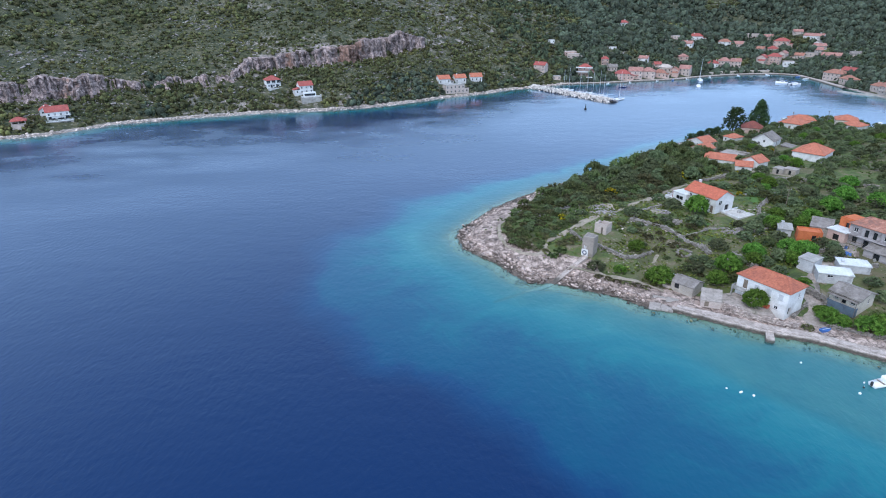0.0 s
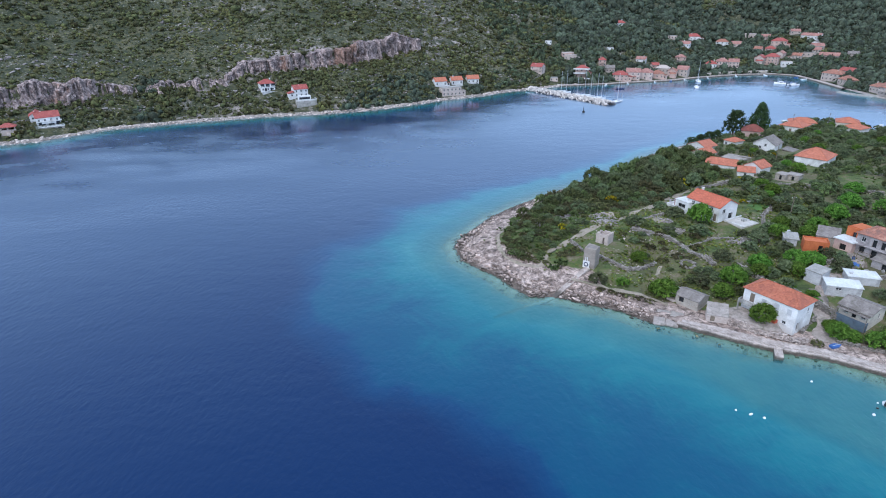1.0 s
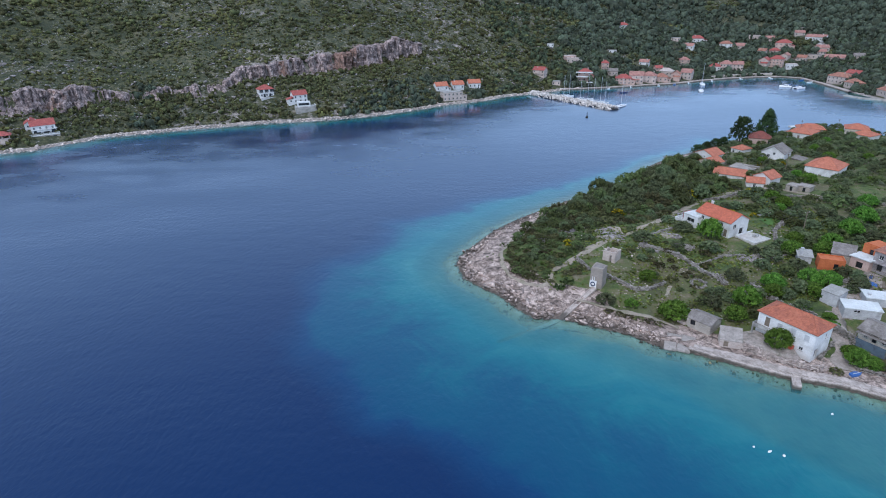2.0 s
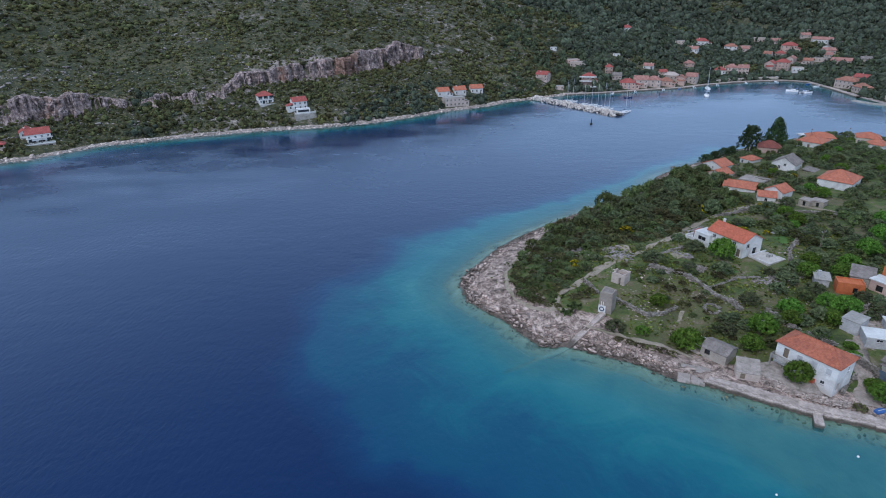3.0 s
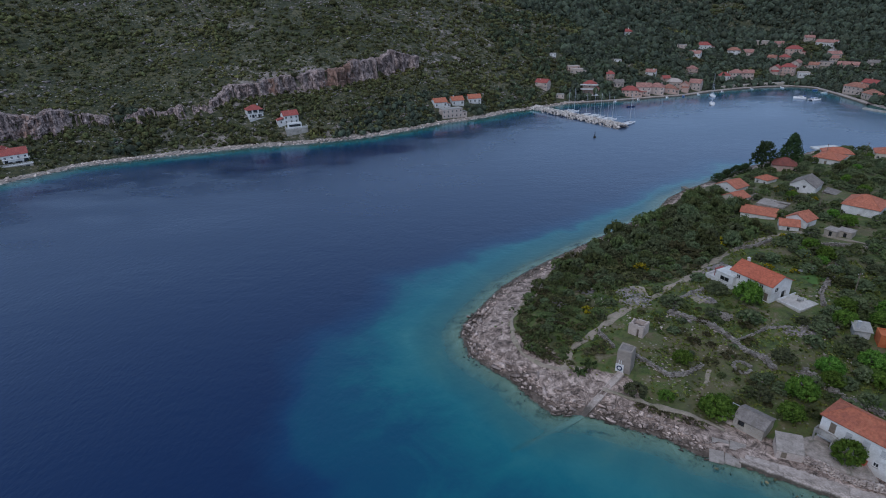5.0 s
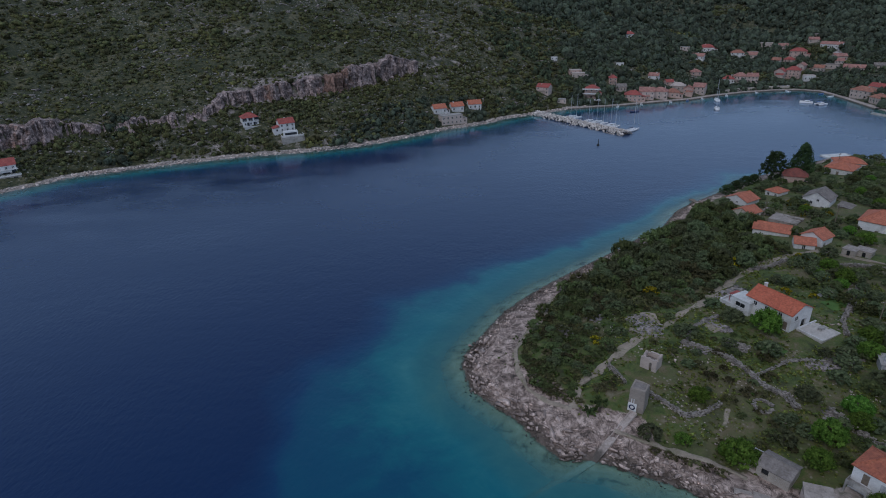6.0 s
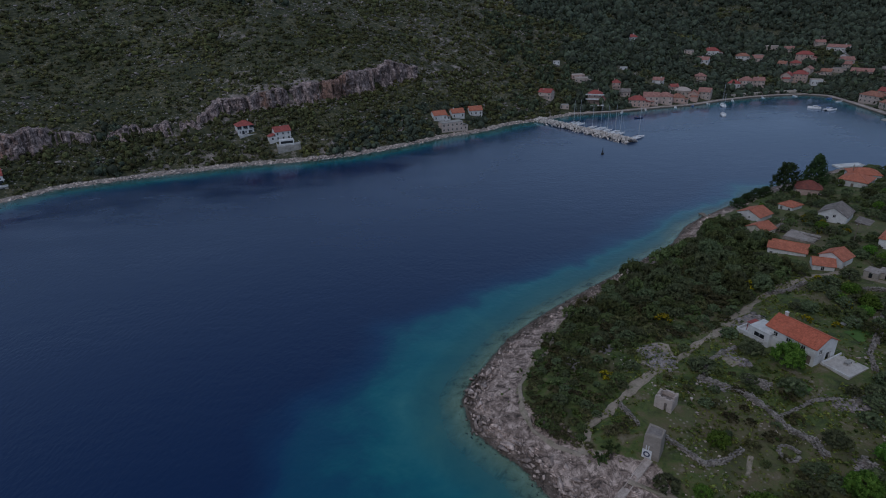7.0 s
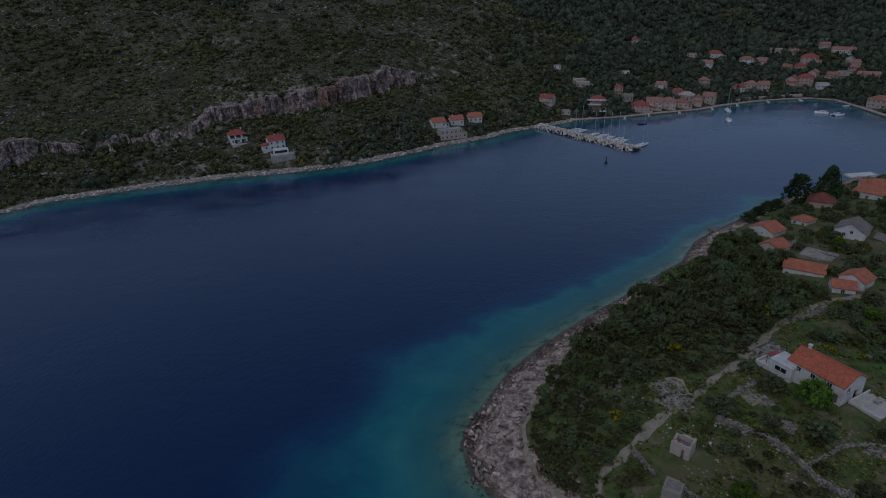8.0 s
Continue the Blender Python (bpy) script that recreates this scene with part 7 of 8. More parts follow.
part("balcony", boxes((-5.6, -5.6, 4.3, 6.0, -4.1, 4.5), (-5.6, -5.6, 5.1, 6.0, -5.5, 5.22)), WHITE, big)
part("porch_opening", boxes((-4.6, -4.14, 2.0, -1.6, -4.06, 3.9), (-0.4, -4.14, 2.0, 2.4, -4.06, 3.9), (3.2, -4.14, 2.0, 5.2, -4.06, 3.9)), PANE_AND_SHADE, big, "dark doors opening on the terrace")
kiosk = thing("pavilion", -222.4, 302.4, max(ground_at(-222.4, 302.4), 0.8) + 0.4, 30, "open stone pavilion with a red hipped roof by the shore", "pavilion")
part("floor", boxes((-3.4, -2.8, -2.2, 3.4, 2.8, 0.2)), STONE_PALE, kiosk)
for px in (-3.0, 0.0, 3.0):
    for py in (-2.4, 2.4):
        part("pillar", boxes((px - 0.22, py - 0.22, 0.2, px + 0.22, py + 0.22, 2.5)), STONE_PALE, kiosk)
part("low_wall", boxes((-2.78, -2.5, 0.2, -0.22, -2.3, 1.0), (0.22, -2.5, 0.2, 2.78, -2.3, 1.0), (-3.1, -2.18, 0.2, -2.9, 2.18, 1.0)), STONE_PALE, kiosk)
part("back_wall", boxes((-2.78, 2.3, 0.2, 2.78, 2.5, 2.5)), STONE, kiosk)
bm, lines = hip_roof(6.6, 5.4, 2.5, 1.5, 0.5, 2.6)
part("roof", bm, ROOF_RED, kiosk)
part("steps", boxes((-0.8, -3.6, -2.0, 0.8, -2.8, -0.1), (-0.8, -4.4, -2.0, 0.8, -3.6, -0.5), (-0.8, -5.2, -2.0, 0.8, -4.4, -0.9)), STONE_PALE, kiosk)
village_house(-1.5, 427.0, 10.0, 6.6, WHITE, ROOF_ORANGE, "white terraced house with an orange roof", 2, "gable", 20, 8, 2)
village_house(10.2, 434.5, 9.6, 6.4, WHITE, ROOF_ORANGE, "white terraced house with an orange roof", 2, "gable", 20, 8, 2)
village_house(22.4, 443.0, 10.0, 6.6, WHITE, ROOF_ORANGE, "white end house with an orange roof", 2, "gable", 20, 8, 3)
village_house(6.0, 417.5, 16.5, 8.6, STONE_PALE, CONCRETE, "stone waterfront building with arches and a roof terrace", 2, "flat", 22, 7, 5)
village_house(77.5, 488.2, 11.0, 9.0, ROSE_WALL, ROOF_RED, "old rose house with a red roof above the marina", 2, "gable", -30, 8, 2)
tall = village_house(112.4, 485.0, 11.5, 12.5, PINK, ROOF_RED, "tall balconied house with a deep red roof", 4, "hip", 0, 9, 3)
part("balcony", boxes((-6.6, -6.4, 3.6, 6.6, -4.52, 3.8), (-6.6, -6.4, 6.8, 6.6, -4.52, 7.0), (-6.6, -6.4, 7.0, 6.6, -6.28, 7.8), (-6.6, -6.4, 3.8, 6.6, -6.28, 4.6)), WHITE, tall)
awning = thing("awning", 111.4, 478.0, 0.9, -12, "white waterfront awning on slim posts", "awning")
part("canopy", soft_box(-6, -2, 3.0, 6, 2, 3.3, 0.05), WHITE_ROOF, awning)
for px in (-5.6, 0, 5.6):
    for py in (-1.7, 1.7):
        part("post", tubes(((px, py, -0.6), (px, py, 3.0), 0.09, 0.09, 6)), ALLOY, awning)
village_house(135.0, 512.2, 6.6, 9.4, PINK, ROOF_RED, "narrow reddish house on the slope", 3, "hip", 10, 7, 2)
village_house(95.1, 548.7, 5.8, 3.8, WHITE, CONCRETE, "tiny white hut among the scrub", 1, "flat", 0, 5, 2)
village_house(152.1, 553.8, 7.0, 3.2, WHITE, CONCRETE, "small white hut among the trees", 1, "flat", 0, 5, 2)
village_house(172.8, 527.8, 9.0, 5.6, WHITE, ROOF_ROSE, "white house with a faded tile roof among trees", 2, "gable", -15, 7, 2)
village_house(142.8, 483.6, 13.5, 9.0, PINK, ROOF_RED, "pink waterfront house with a red roof", 2, "hip", 0, 9, 4)
village_house(154.6, 488.6, 12.4, 11.0, ROSE_WALL, ROOF_ROSE, "rose waterfront house with an orange roof", 3, "gable", 4, 10, 3)
village_house(165.4, 490.6, 13.0, 10.2, ROSE_WALL, ROOF_ROSE, "broad rose house with orange hipped roof", 3, "hip", -4, 10, 3)
village_house(176.2, 494.0, 11.0, 7.6, PINK, ROOF_OLD, "low pink quay house with old tiles", 2, "hip", 3, 8, 3)
village_house(181.9, 518.9, 7.0, 4.2, PINK, ROOF_RED, "small house with a bright red roof", 1, "gable", 20, 6, 2)
village_house(185.5, 508.7, 12.4, 7.0, STONE_PALE, STONE_PALE, "pale stone house with a pale roof", 2, "hip", -3, 8, 4)
village_house(190.8, 500.6, 8.0, 8.6, PINK, ROOF_OLD, "pinkish stone quay house with an old roof", 3, "gable", 90, 8, 2)
village_house(201.6, 505.6, 9.8, 10.2, STONE_PALE, ROOF_ROSE, "old stone quay house with a faded gabled tile roof", 3, "gable", -8, 9, 3)
village_house(215.8, 550.8, 8.8, 5.6, PINK, ROOF_ROSE, "hillside cottage with an orange roof", 1, "hip", 12, 7, 2)
village_house(254.2, 624.1, 15.5, 8.0, WHITE, ROOF_RED, "white hillside house with a red hipped roof", 2, "hip", 8, 9, 4)
village_house(233.1, 623.0, 9.5, 4.6, ROSE_WALL, CONCRETE, "low rose house among trees", 1, "flat", 0, 7, 3)
village_house(235.0, 594.2, 11.4, 6.2, WHITE, ROOF_ROSE, "white house with a faded gabled tile roof", 2, "gable", -12, 8, 3)
village_house(281.1, 617.2, 13.0, 8.6, WHITE, ROOF_OLD, "white house with a faded tile roof", 2, "hip", 6, 8, 3)
village_house(295.6, 618.2, 10.5, 6.6, ROSE_WALL, ROOF_ROSE, "rose house with a faded tile roof", 2, "gable", -10, 8, 3)
village_house(237.4, 536.2, 10.5, 6.8, WHITE, ROOF_RED, "white wing of a red-roofed waterfront house", 2, "hip", 4, 8, 3)
village_house(247.6, 537.6, 11.5, 10.4, ROSE_WALL, ROOF_ROSE, "rose three-storey waterfront house with an orange roof", 3, "hip", 0, 9, 4)
village_house(259.4, 541.0, 9.6, 9.0, ROSE_WALL, ROOF_ROSE, "balconied rose house with an orange roof", 3, "gable", 10, 8, 3)
village_house(335.6, 611.8, 16.0, 11.4, PINK, ROOF_RED, "large pink house with a red hipped roof on the slope", 3, "hip", -5, 10, 4)
village_house(287.2, 549.6, 10.0, 11.0, STONE_PALE, ROOF_RED, "tall stone house with a red roof", 3, "gable", 82, 9, 3)
village_house(297.2, 548.6, 12.6, 12.4, PINK, ROOF_RED, "tall pink house with a red roof facing the quay", 3, "hip", -8, 9, 4)
village_house(304.5, 537.4, 9.6, 6.6, WHITE, STONE_PALE, "roofless white stone house by the quay", 2, "flat", 15, 7, 3)
village_house(379.7, 633.2, 22.0, 7.4, WHITE, ROOF_ROSE, "long white house with a faded tile roof on the slope", 2, "gable", -20, 8, 6)
village_house(374.4, 655.9, 10.4, 6.0, STONE_PALE, ROOF_ROSE, "stone house on the slope", 2, "gable", 15, 7, 2)
village_house(361.0, 590.8, 12.5, 7.4, STONE_PALE, ROOF_ROSE, "pale stone house among ruins", 2, "gable", 30, 8, 3)
village_house(350.7, 552.4, 18.0, 6.0, STONE_PALE, ROOF_ROSE, "low stone row with a bright orange roof", 1, "gable", -6, 8, 5)
village_house(306.0, 470.2, 18.5, 10.0, STONE_PALE, ROOF_OLD, "large old stone house with a faded red roof by the water", 3, "hip", -38, 10, 5)
village_house(303.0, 449.4, 13.0, 7.2, STONE_PALE, ROOF_OLD, "old stone waterfront house with a brown roof", 2, "hip", -46, 9, 4)
village_house(323.4, 481.2, 12.6, 7.0, ROSE_WALL, ROOF_RED, "house with a red roof behind the waterfront", 2, "gable", -30, 8, 3)
village_house(301.0, 413.0, 11.0, 7.4, STONE_PALE, ROOF_OLD, "stone boathouse with an old red roof", 2, "hip", -52, 8, 3)
village_house(298.6, 399.0, 14.5, 9.6, STONE_PALE, ROOF_OLD, "pale stone waterfront house with a pitched roof", 3, "gable", -55, 9, 4)
village_house(182.4, 641.4, 15.0, 7.0, WHITE, ROOF_RED, "lone white house with a red roof high on the slope", 2, "hip", 10, 8, 4)
village_house(109.8, 520.0, 11.0, 5.8, STONE_PALE, STONE_PALE, "crumbling stone house on the slope", 2, "flat", -10, 7, 3)
village_house(88.4, 476.0, 7.0, 4.2, ROSE_WALL, CONCRETE, "small flat-roofed hut by the marina", 1, "flat", 0, 5, 2)

# ruins and small houses between the larger ones
village_house(107.5, 526.4, 12.0, 4.6, PINK, STONE_PALE, "roofless pinkish stone ruin on the slope", 1, "flat", 25, 7.0, 3)
village_house(138.7, 501.3, 8.5, 6.6, STONE_PALE, SLATE, "grey stone hut behind the waterfront", 2, "gable", 15, 7.0, 3)
village_house(313.4, 655.8, 9.0, 4.4, STONE_PALE, STONE_PALE, "pale stone ruin above the village", 1, "flat", 20, 7.0, 3)
village_house(325.0, 652.0, 15.0, 6.4, STONE_PALE, STONE_PALE, "broad pale stone ruin above the village", 2, "flat", -8, 7.0, 3)
village_house(337.0, 641.0, 11.0, 5.4, STONE_PALE, ROOF_ROSE, "half ruined stone house in the upper village", 2, "gable", 12, 7.0, 3)
village_house(321.8, 600.3, 10.0, 5.6, PINK, ROOF_RED, "pinkish house below a larger one", 2, "hip", 6, 7.0, 3)
village_house(318.0, 573.0, 10.5, 7.2, ROSE_WALL, ROOF_ROSE, "rose village house with faded tiles", 2, "gable", 70, 7.0, 3)
village_house(329.0, 565.0, 9.0, 6.2, STONE_PALE, ROOF_OLD, "stone village house with old tiles", 2, "gable", -15, 7.0, 3)
village_house(364.5, 600.0, 9.0, 7.6, WHITE, SLATE, "white house standing among ruins", 2, "gable", 80, 7.0, 3)
village_house(356.0, 582.0, 8.0, 5.0, STONE_PALE, ROOF_ROSE, "low pale stone house in the village", 1, "gable", 10, 7.0, 3)
village_house(342.3, 569.2, 12.0, 5.4, STONE_PALE, SLATE, "grey stone row house in the village", 2, "flat", -12, 7.0, 3)
village_house(392.0, 677.0, 12.0, 6.0, STONE_PALE, SLATE, "grey house at the upper end of the village", 2, "flat", 5, 7.0, 3)
village_house(290.2, 687.0, 9.0, 4.0, STONE_PALE, SLATE, "small ruin high on the slope", 1, "flat", 0, 7.0, 3)
village_house(303.0, 630.0, 8.5, 5.2, STONE_PALE, SLATE, "old stone house with a fallen roof", 2, "flat", 18, 7.0, 3)
village_house(152.0, 489.5, 12.0, 3.2, PINK, ROOF_ROSE, "low pinkish waterfront lean-to", 1, "gable", 0, 7.0, 3)
village_house(180.0, 493.6, 9.0, 3.0, ROSE_WALL, WHITE_ROOF, "low waterfront terrace house", 1, "flat", 5, 7.0, 3)
village_house(371.5, 552.1, 10.0, 4.4, STONE_PALE, SLATE, "pale stone house near the bay's end", 1, "gable", 20, 7.0, 3)
village_house(310.0, 600.0, 8.0, 4.6, STONE_PALE, ROOF_OLD, "small stone cottage with old tiles", 1, "gable", -20, 7.0, 3)


def strip_wall(name, line, wide, z0, z1, mat, label, category):
    """A low wall or promenade that follows a line."""
    x, y, tx, ty = along(line, 3.0)
    v = np.concatenate([np.stack([x - ty * w, y + tx * w, 0 * x + z], 1) for w, z in ((-wide / 2, z0), (-wide / 2, z1), (wide / 2, z1), (wide / 2, z0))])
    n = len(x)
    k = (np.arange(3)[:, None] * n + np.arange(n - 1)).ravel()
    tagged(new(name, mesh_fast(name, v, np.stack([k, k + 1, k + n + 1, k + n], 1), mat)), label, category, kind="structure")


strip_wall("promenade", [(91, 466.5), (133, 474.5), (159, 483.3), (188, 490.5), (211, 503.3), (239, 514.5), (265, 520.5), (288, 520.5), (299.5, 510), (298.5, 480), (293.5, 437)], 3.6, -1.5, 0.9, QUAY, "pale stone promenade along the village waterfront", "promenade")
strip_wall("sea_wall", [(222, 512.5), (239, 519.5), (265, 526), (284, 527)], 1.0, 0.5, 2.8, STONE, "stone retaining wall behind the promenade", "wall")
strip_wall("landing_stage", [(301, 402), (285, 410), (281, 424)], 3.4, -1.5, 0.8, CONCRETE, "low concrete landing stage at the bay's edge", "landing")
wharf = thing("jetty", 101.2, 261.0, 0, 100, "small dark wooden jetty by the headland shore", "jetty")
part("deck", boxes((-0.5, -1.0, 0.55, 6.5, 1.0, 0.75)), WOOD, wharf)
for px in (0.6, 3.2, 6.0):
    for py in (-0.8, 0.8):
        part("pile", tubes(((px, py, -2.0), (px, py, 0.55), 0.12, 0.12, 6)), WOOD, wharf)

# breakwater: a mound of boulders with a walkway
rng = np.random.default_rng(31)
n = 1400
u = rng.random(n)
off = rng.normal(0, 2.1, n).clip(-5, 5)
ax, ay, bx, by = 66.0, 449.0, 108.5, 382.0
dx, dy = (bx - ax) / math.hypot(bx - ax, by - ay), (by - ay) / math.hypot(bx - ax, by - ay)
px, py = ax + (bx - ax) * u + dy * off, ay + (by - ay) * u - dx * off
pz = 2.5 - 0.5 * np.abs(off) + rng.normal(0, 0.15, n)
s = rng.uniform(0.7, 1.8, n)
v, t = scattered(LUMPS, np.stack([px, py, pz], 1), np.stack([s, s, s], 1), turn_matrices(*rng.uniform(-3, 3, (3, n))), 32)
mole = thing("breakwater", 0, 0, 0, 0, "breakwater of pale piled boulders sheltering moored yachts", "breakwater", kind="structure")
tagged(part("boulders", mesh_fast("boulders", v, t, BOULDER), None, mole), kind="stuff")
deck = part("walkway", boxes((-39, 1.2, -2.5, 38, 3.2, 1.2)), QUAY, mole)
deck.matrix_basis = pose((ax + bx) / 2, (ay + by) / 2, 0, 0, 0, math.degrees(math.atan2(dy, dx)))

# shore stones of the mainland
sx, sy = rng.uniform(-330, 110, 90000), rng.uniform(255, 475, 90000)
sd = signed_distance(sx, sy, MAINLAND)
ok = (sd > -1.0) & (sd < 2.6 + 2.4 * layers(sx, sy, 12, 99))
sx, sy = sx[ok], sy[ok]
s = rng.gamma(3, 0.3, len(sx)).clip(0.4, 2.2)
v, t = scattered(SLABS, np.stack([sx, sy, np.maximum(ground_height(sx, sy), -0.1) + 0.1], 1), np.stack([s, s, s * 0.9], 1), turn_matrices(*rng.normal(0, 0.3, (2, len(s))), rng.uniform(0, 6, len(s))), 33)
tagged(new("shore_stones", mesh_fast("shore_stones", v, t, SHORE_PALE)), "pale broken limestone along the far shore", "stones", kind="stuff")

# karst outcrops on the slope
sx, sy = rng.uniform(-330, 560, 60000), rng.uniform(270, 820, 60000)
sd = signed_distance(sx, sy, MAINLAND)
patch = 0.55 * layers(sx * 0.45, sd * 1.5, 26, 41) + 0.45 * layers(sx, sy, 80, 43)
ok = (sd > 14) & (sd < np.interp(sx, [-300, -80, 70, 300], [215, 220, 265, 330])) & (rng.random(60000) < smooth(0.44, 0.57, patch) * np.where(sx < 80, 0.85, 0.3) + 0.03)
far, high = cliff_line(sx)
ok |= (np.abs(sd - far) < 9) & (high > 2) & (sx < -10) & (rng.random(60000) < 0.35) & (sd > 5)
ok |= (sx > -82) & (sx < -30) & (sd > far - 24) & (sd < far - 2) & (layers(sx, sy, 14, 97) > 0.5) & (rng.random(60000) < 0.9)
sx, sy = sx[ok], sy[ok]
s = rng.gamma(2.8, 0.33, len(sx)).clip(0.4, 2.8)
v, t = scattered(LUMPS, np.stack([sx, sy, ground_height(sx, sy) + 0.08 * s], 1), np.stack([s * 1.5, s, s * 0.7], 1), turn_matrices(*rng.normal(0, 0.3, (2, len(s))), rng.uniform(0, 6, len(s))), 34)
tagged(new("outcrops", mesh_fast("outcrops", v, t, KARST)), "grey karst outcrops breaking through hillside scrub", "rocks", kind="stuff")

# scrub and woods of the far slopes
AT_HOUSE = np.array([o.matrix_basis.translation[:2] for o in bpy.data.objects if o.parent is None and o.get("group") == "houses across the bay"] + [(-84.8, 373.5)])


def off_houses(x, y, gap, ahead_of=11):
    ok = np.ones(len(x), bool)
    for hx, hy in AT_HOUSE:
        fx, fy = hx - x, hy - y
        away = np.hypot(fx, fy)
        ahead = (np.abs(fx - fy * hx / hy) < 6) & (fy > 0) & (fy < ahead_of)
        ok &= (away > gap) & ~ahead
    return ok


BUSHES = [ragged(200 + k, 2, 8) for k in range(14)]
sx, sy = rng.uniform(-420, 820, 120000), rng.uniform(250, 900, 120000)
sd = signed_distance(sx, sy, MAINLAND)
in_view = np.abs(sx) < 0.80 * (sy + 30)
far, high = cliff_line(sx)
dense = 0.42 + 0.5 * smooth(0.4, 0.62, layers(sx, sy, 40, 45)) + 0.35 * smooth(60, 12, sd) + 0.25 * smooth(40, 160, sx)
dense = dense * np.where(sy > 620, 0.6, 1.0) * (1 - 0.6 * smooth(0.50, 0.60, 0.55 * layers(sx * 0.45, sd * 1.5, 26, 41) + 0.45 * layers(sx, sy, 80, 43)))
ok = (sd > 3.6) & (sd < np.interp(sx, [-300, -80, 70, 300], [215, 220, 265, 330])) & in_view & (rng.random(120000) < dense * np.where((sx < 40) & (sd < 120), 2.2, 1.1)) & ~((high > 2.5) & (sd > far - 5) & (sd < far + 1.5) & (sx < -15) & (rng.random(120000) < np.where(sx < -126, 0.30, 0.58)))
ok[ok] &= off_houses(sx[ok], sy[ok], 6.8, 10)
sx, sy, sd = sx[ok], sy[ok], sd[ok]
woody = (layers(sx, sy, 90, 47) + 0.35 * smooth(380, 520, sx) + 0.2 * smooth(40, 8, sd) * (sx > 40) + 0.28 * smooth(46, 20, sd) * smooth(-75, -50, sx) * smooth(60, 10, sx) + 0.27 * smooth(60, 150, sx) - 0.16 * smooth(-120, -220, sx) > 0.66)
s = rng.gamma(4, 0.42, len(sx)).clip(0.6, 4.2) * np.where(woody, 1.4, 1.0) * np.where((sx < 40) & (sd < 110), 0.72, 1.0) * (1 + 0.35 * (sy > 620))
place = np.stack([sx, sy, ground_height(sx, sy) - 0.25 * s], 1)
size = np.stack([s, s, s * rng.uniform(0.75, 1.2, len(s)) * np.where(woody, 1.25, 0.9)], 1)
turn = turn_matrices(0 * s, 0 * s, rng.uniform(0, 6.28, len(s)))
for mask, mat, name, label in ((~woody, SCRUB_FAR, "scrub", "green mediterranean scrub covering the far slope"), (woody, WOOD_FAR, "woods", "dark evergreen trees on the far slope and round the village")):
    v, t = scattered(BUSHES, place[mask], size[mask], turn[mask], 35)
    tagged(new(name, mesh_fast(name, v, t, mat)), label, name, kind="stuff")

# bushes and small trees between the cliff and the shore
sx = rng.uniform(-430, 40, 9000)
far, high = cliff_line(sx)
coast_y = np.interp(sx, [p[0] for p in MAIN_COAST], [p[1] for p in MAIN_COAST])
sy = coast_y + rng.uniform(0, 95, 9000)
sd = signed_distance(sx, sy, MAINLAND)
ok = (sd > 6.5) & (sd < far - 3.0) & (rng.random(9000) < 0.10 + 0.42 * smooth(0.38, 0.58, layers(sx, sy, 20, 61)) + 0.22 * (sd > far - 9))
ok[ok] &= off_houses(sx[ok], sy[ok], 7.5, 14)
sx, sy = sx[ok], sy[ok]
s = rng.gamma(7, 0.23, len(sx)).clip(0.8, 3.0)
v, t = scattered(BUSHES, np.stack([sx, sy, ground_height(sx, sy) - 0.2 * s], 1), np.stack([s, s, s * rng.uniform(0.9, 1.4, len(s))], 1), turn_matrices(0 * s, 0 * s, rng.uniform(0, 6.28, len(s))), 37)
tagged(new("slope_bushes", mesh_fast("slope_bushes", v, t, SCRUB_FAR)), "tall green bushes between a limestone cliff and the shore", "bushes", kind="stuff")

# garden trees of the village, between and below its houses
CROWNS = [ragged(260 + k, 4, 26) for k in range(8)]
sx, sy = rng.uniform(40, 470, 9000), rng.uniform(430, 720, 9000)
sd = signed_distance(sx, sy, MAINLAND)
ok = (sd > 9) & (sd < 190) & (rng.random(9000) < 0.12 + 0.36 * (layers(sx, sy, 30, 49) > 0.5)) & off_houses(sx, sy, 6.4, 6)
sx, sy = sx[ok], sy[ok]
s = rng.gamma(9, 0.24, len(sx)).clip(1.2, 3.8)
v, t = scattered(CROWNS, np.stack([sx, sy, ground_height(sx, sy) - 0.1 * s], 1), np.stack([s, s, s * rng.uniform(1.0, 1.6, len(s))], 1), turn_matrices(0 * s, 0 * s, rng.uniform(0, 6.28, len(s))), 36)
tagged(new("village_trees", mesh_fast("village_trees", v, t, VILLAGE_LEAF)), "dark green garden trees between village houses", "trees", kind="stuff")

# ---- boats and buoys ----
def hull_mesh(L, B, H, sheer=0.25, stern=0.7):
    """A round-bilged hull with its bow towards +x, open side up."""
    bm = bmesh.new()
    n, rings = 12, []
    for k in range(n + 1):
        f = k / n
        w = B / 2 * (stern + (1 - stern) * smooth(0, 0.35, f)) * (1 - smooth(0.45, 1.0, f) ** 1.6) + 0.02
        top = H * (1 + sheer * f * f)
        ring = []
        for a in range(9):
            g = math.pi * a / 8
            ring.append(bm.verts.new((-L / 2 + L * f, -w * math.cos(g) * (1 if a in (0, 8) else 0.96), top - (top + 0.45 * (1 - 0.5 * f)) * math.sin(g) ** 0.8)))
        rings.append(ring)
    for a, b in zip(rings, rings[1:]):
        for k in range(8):
            bm.faces.new((a[k], b[k], b[k + 1], a[k + 1]))
        bm.faces.new((a[8], b[8], b[0], a[0]))
    bm.faces.new(rings[0])
    bmesh.ops.recalc_face_normals(bm, faces=list(bm.faces))
    return bm


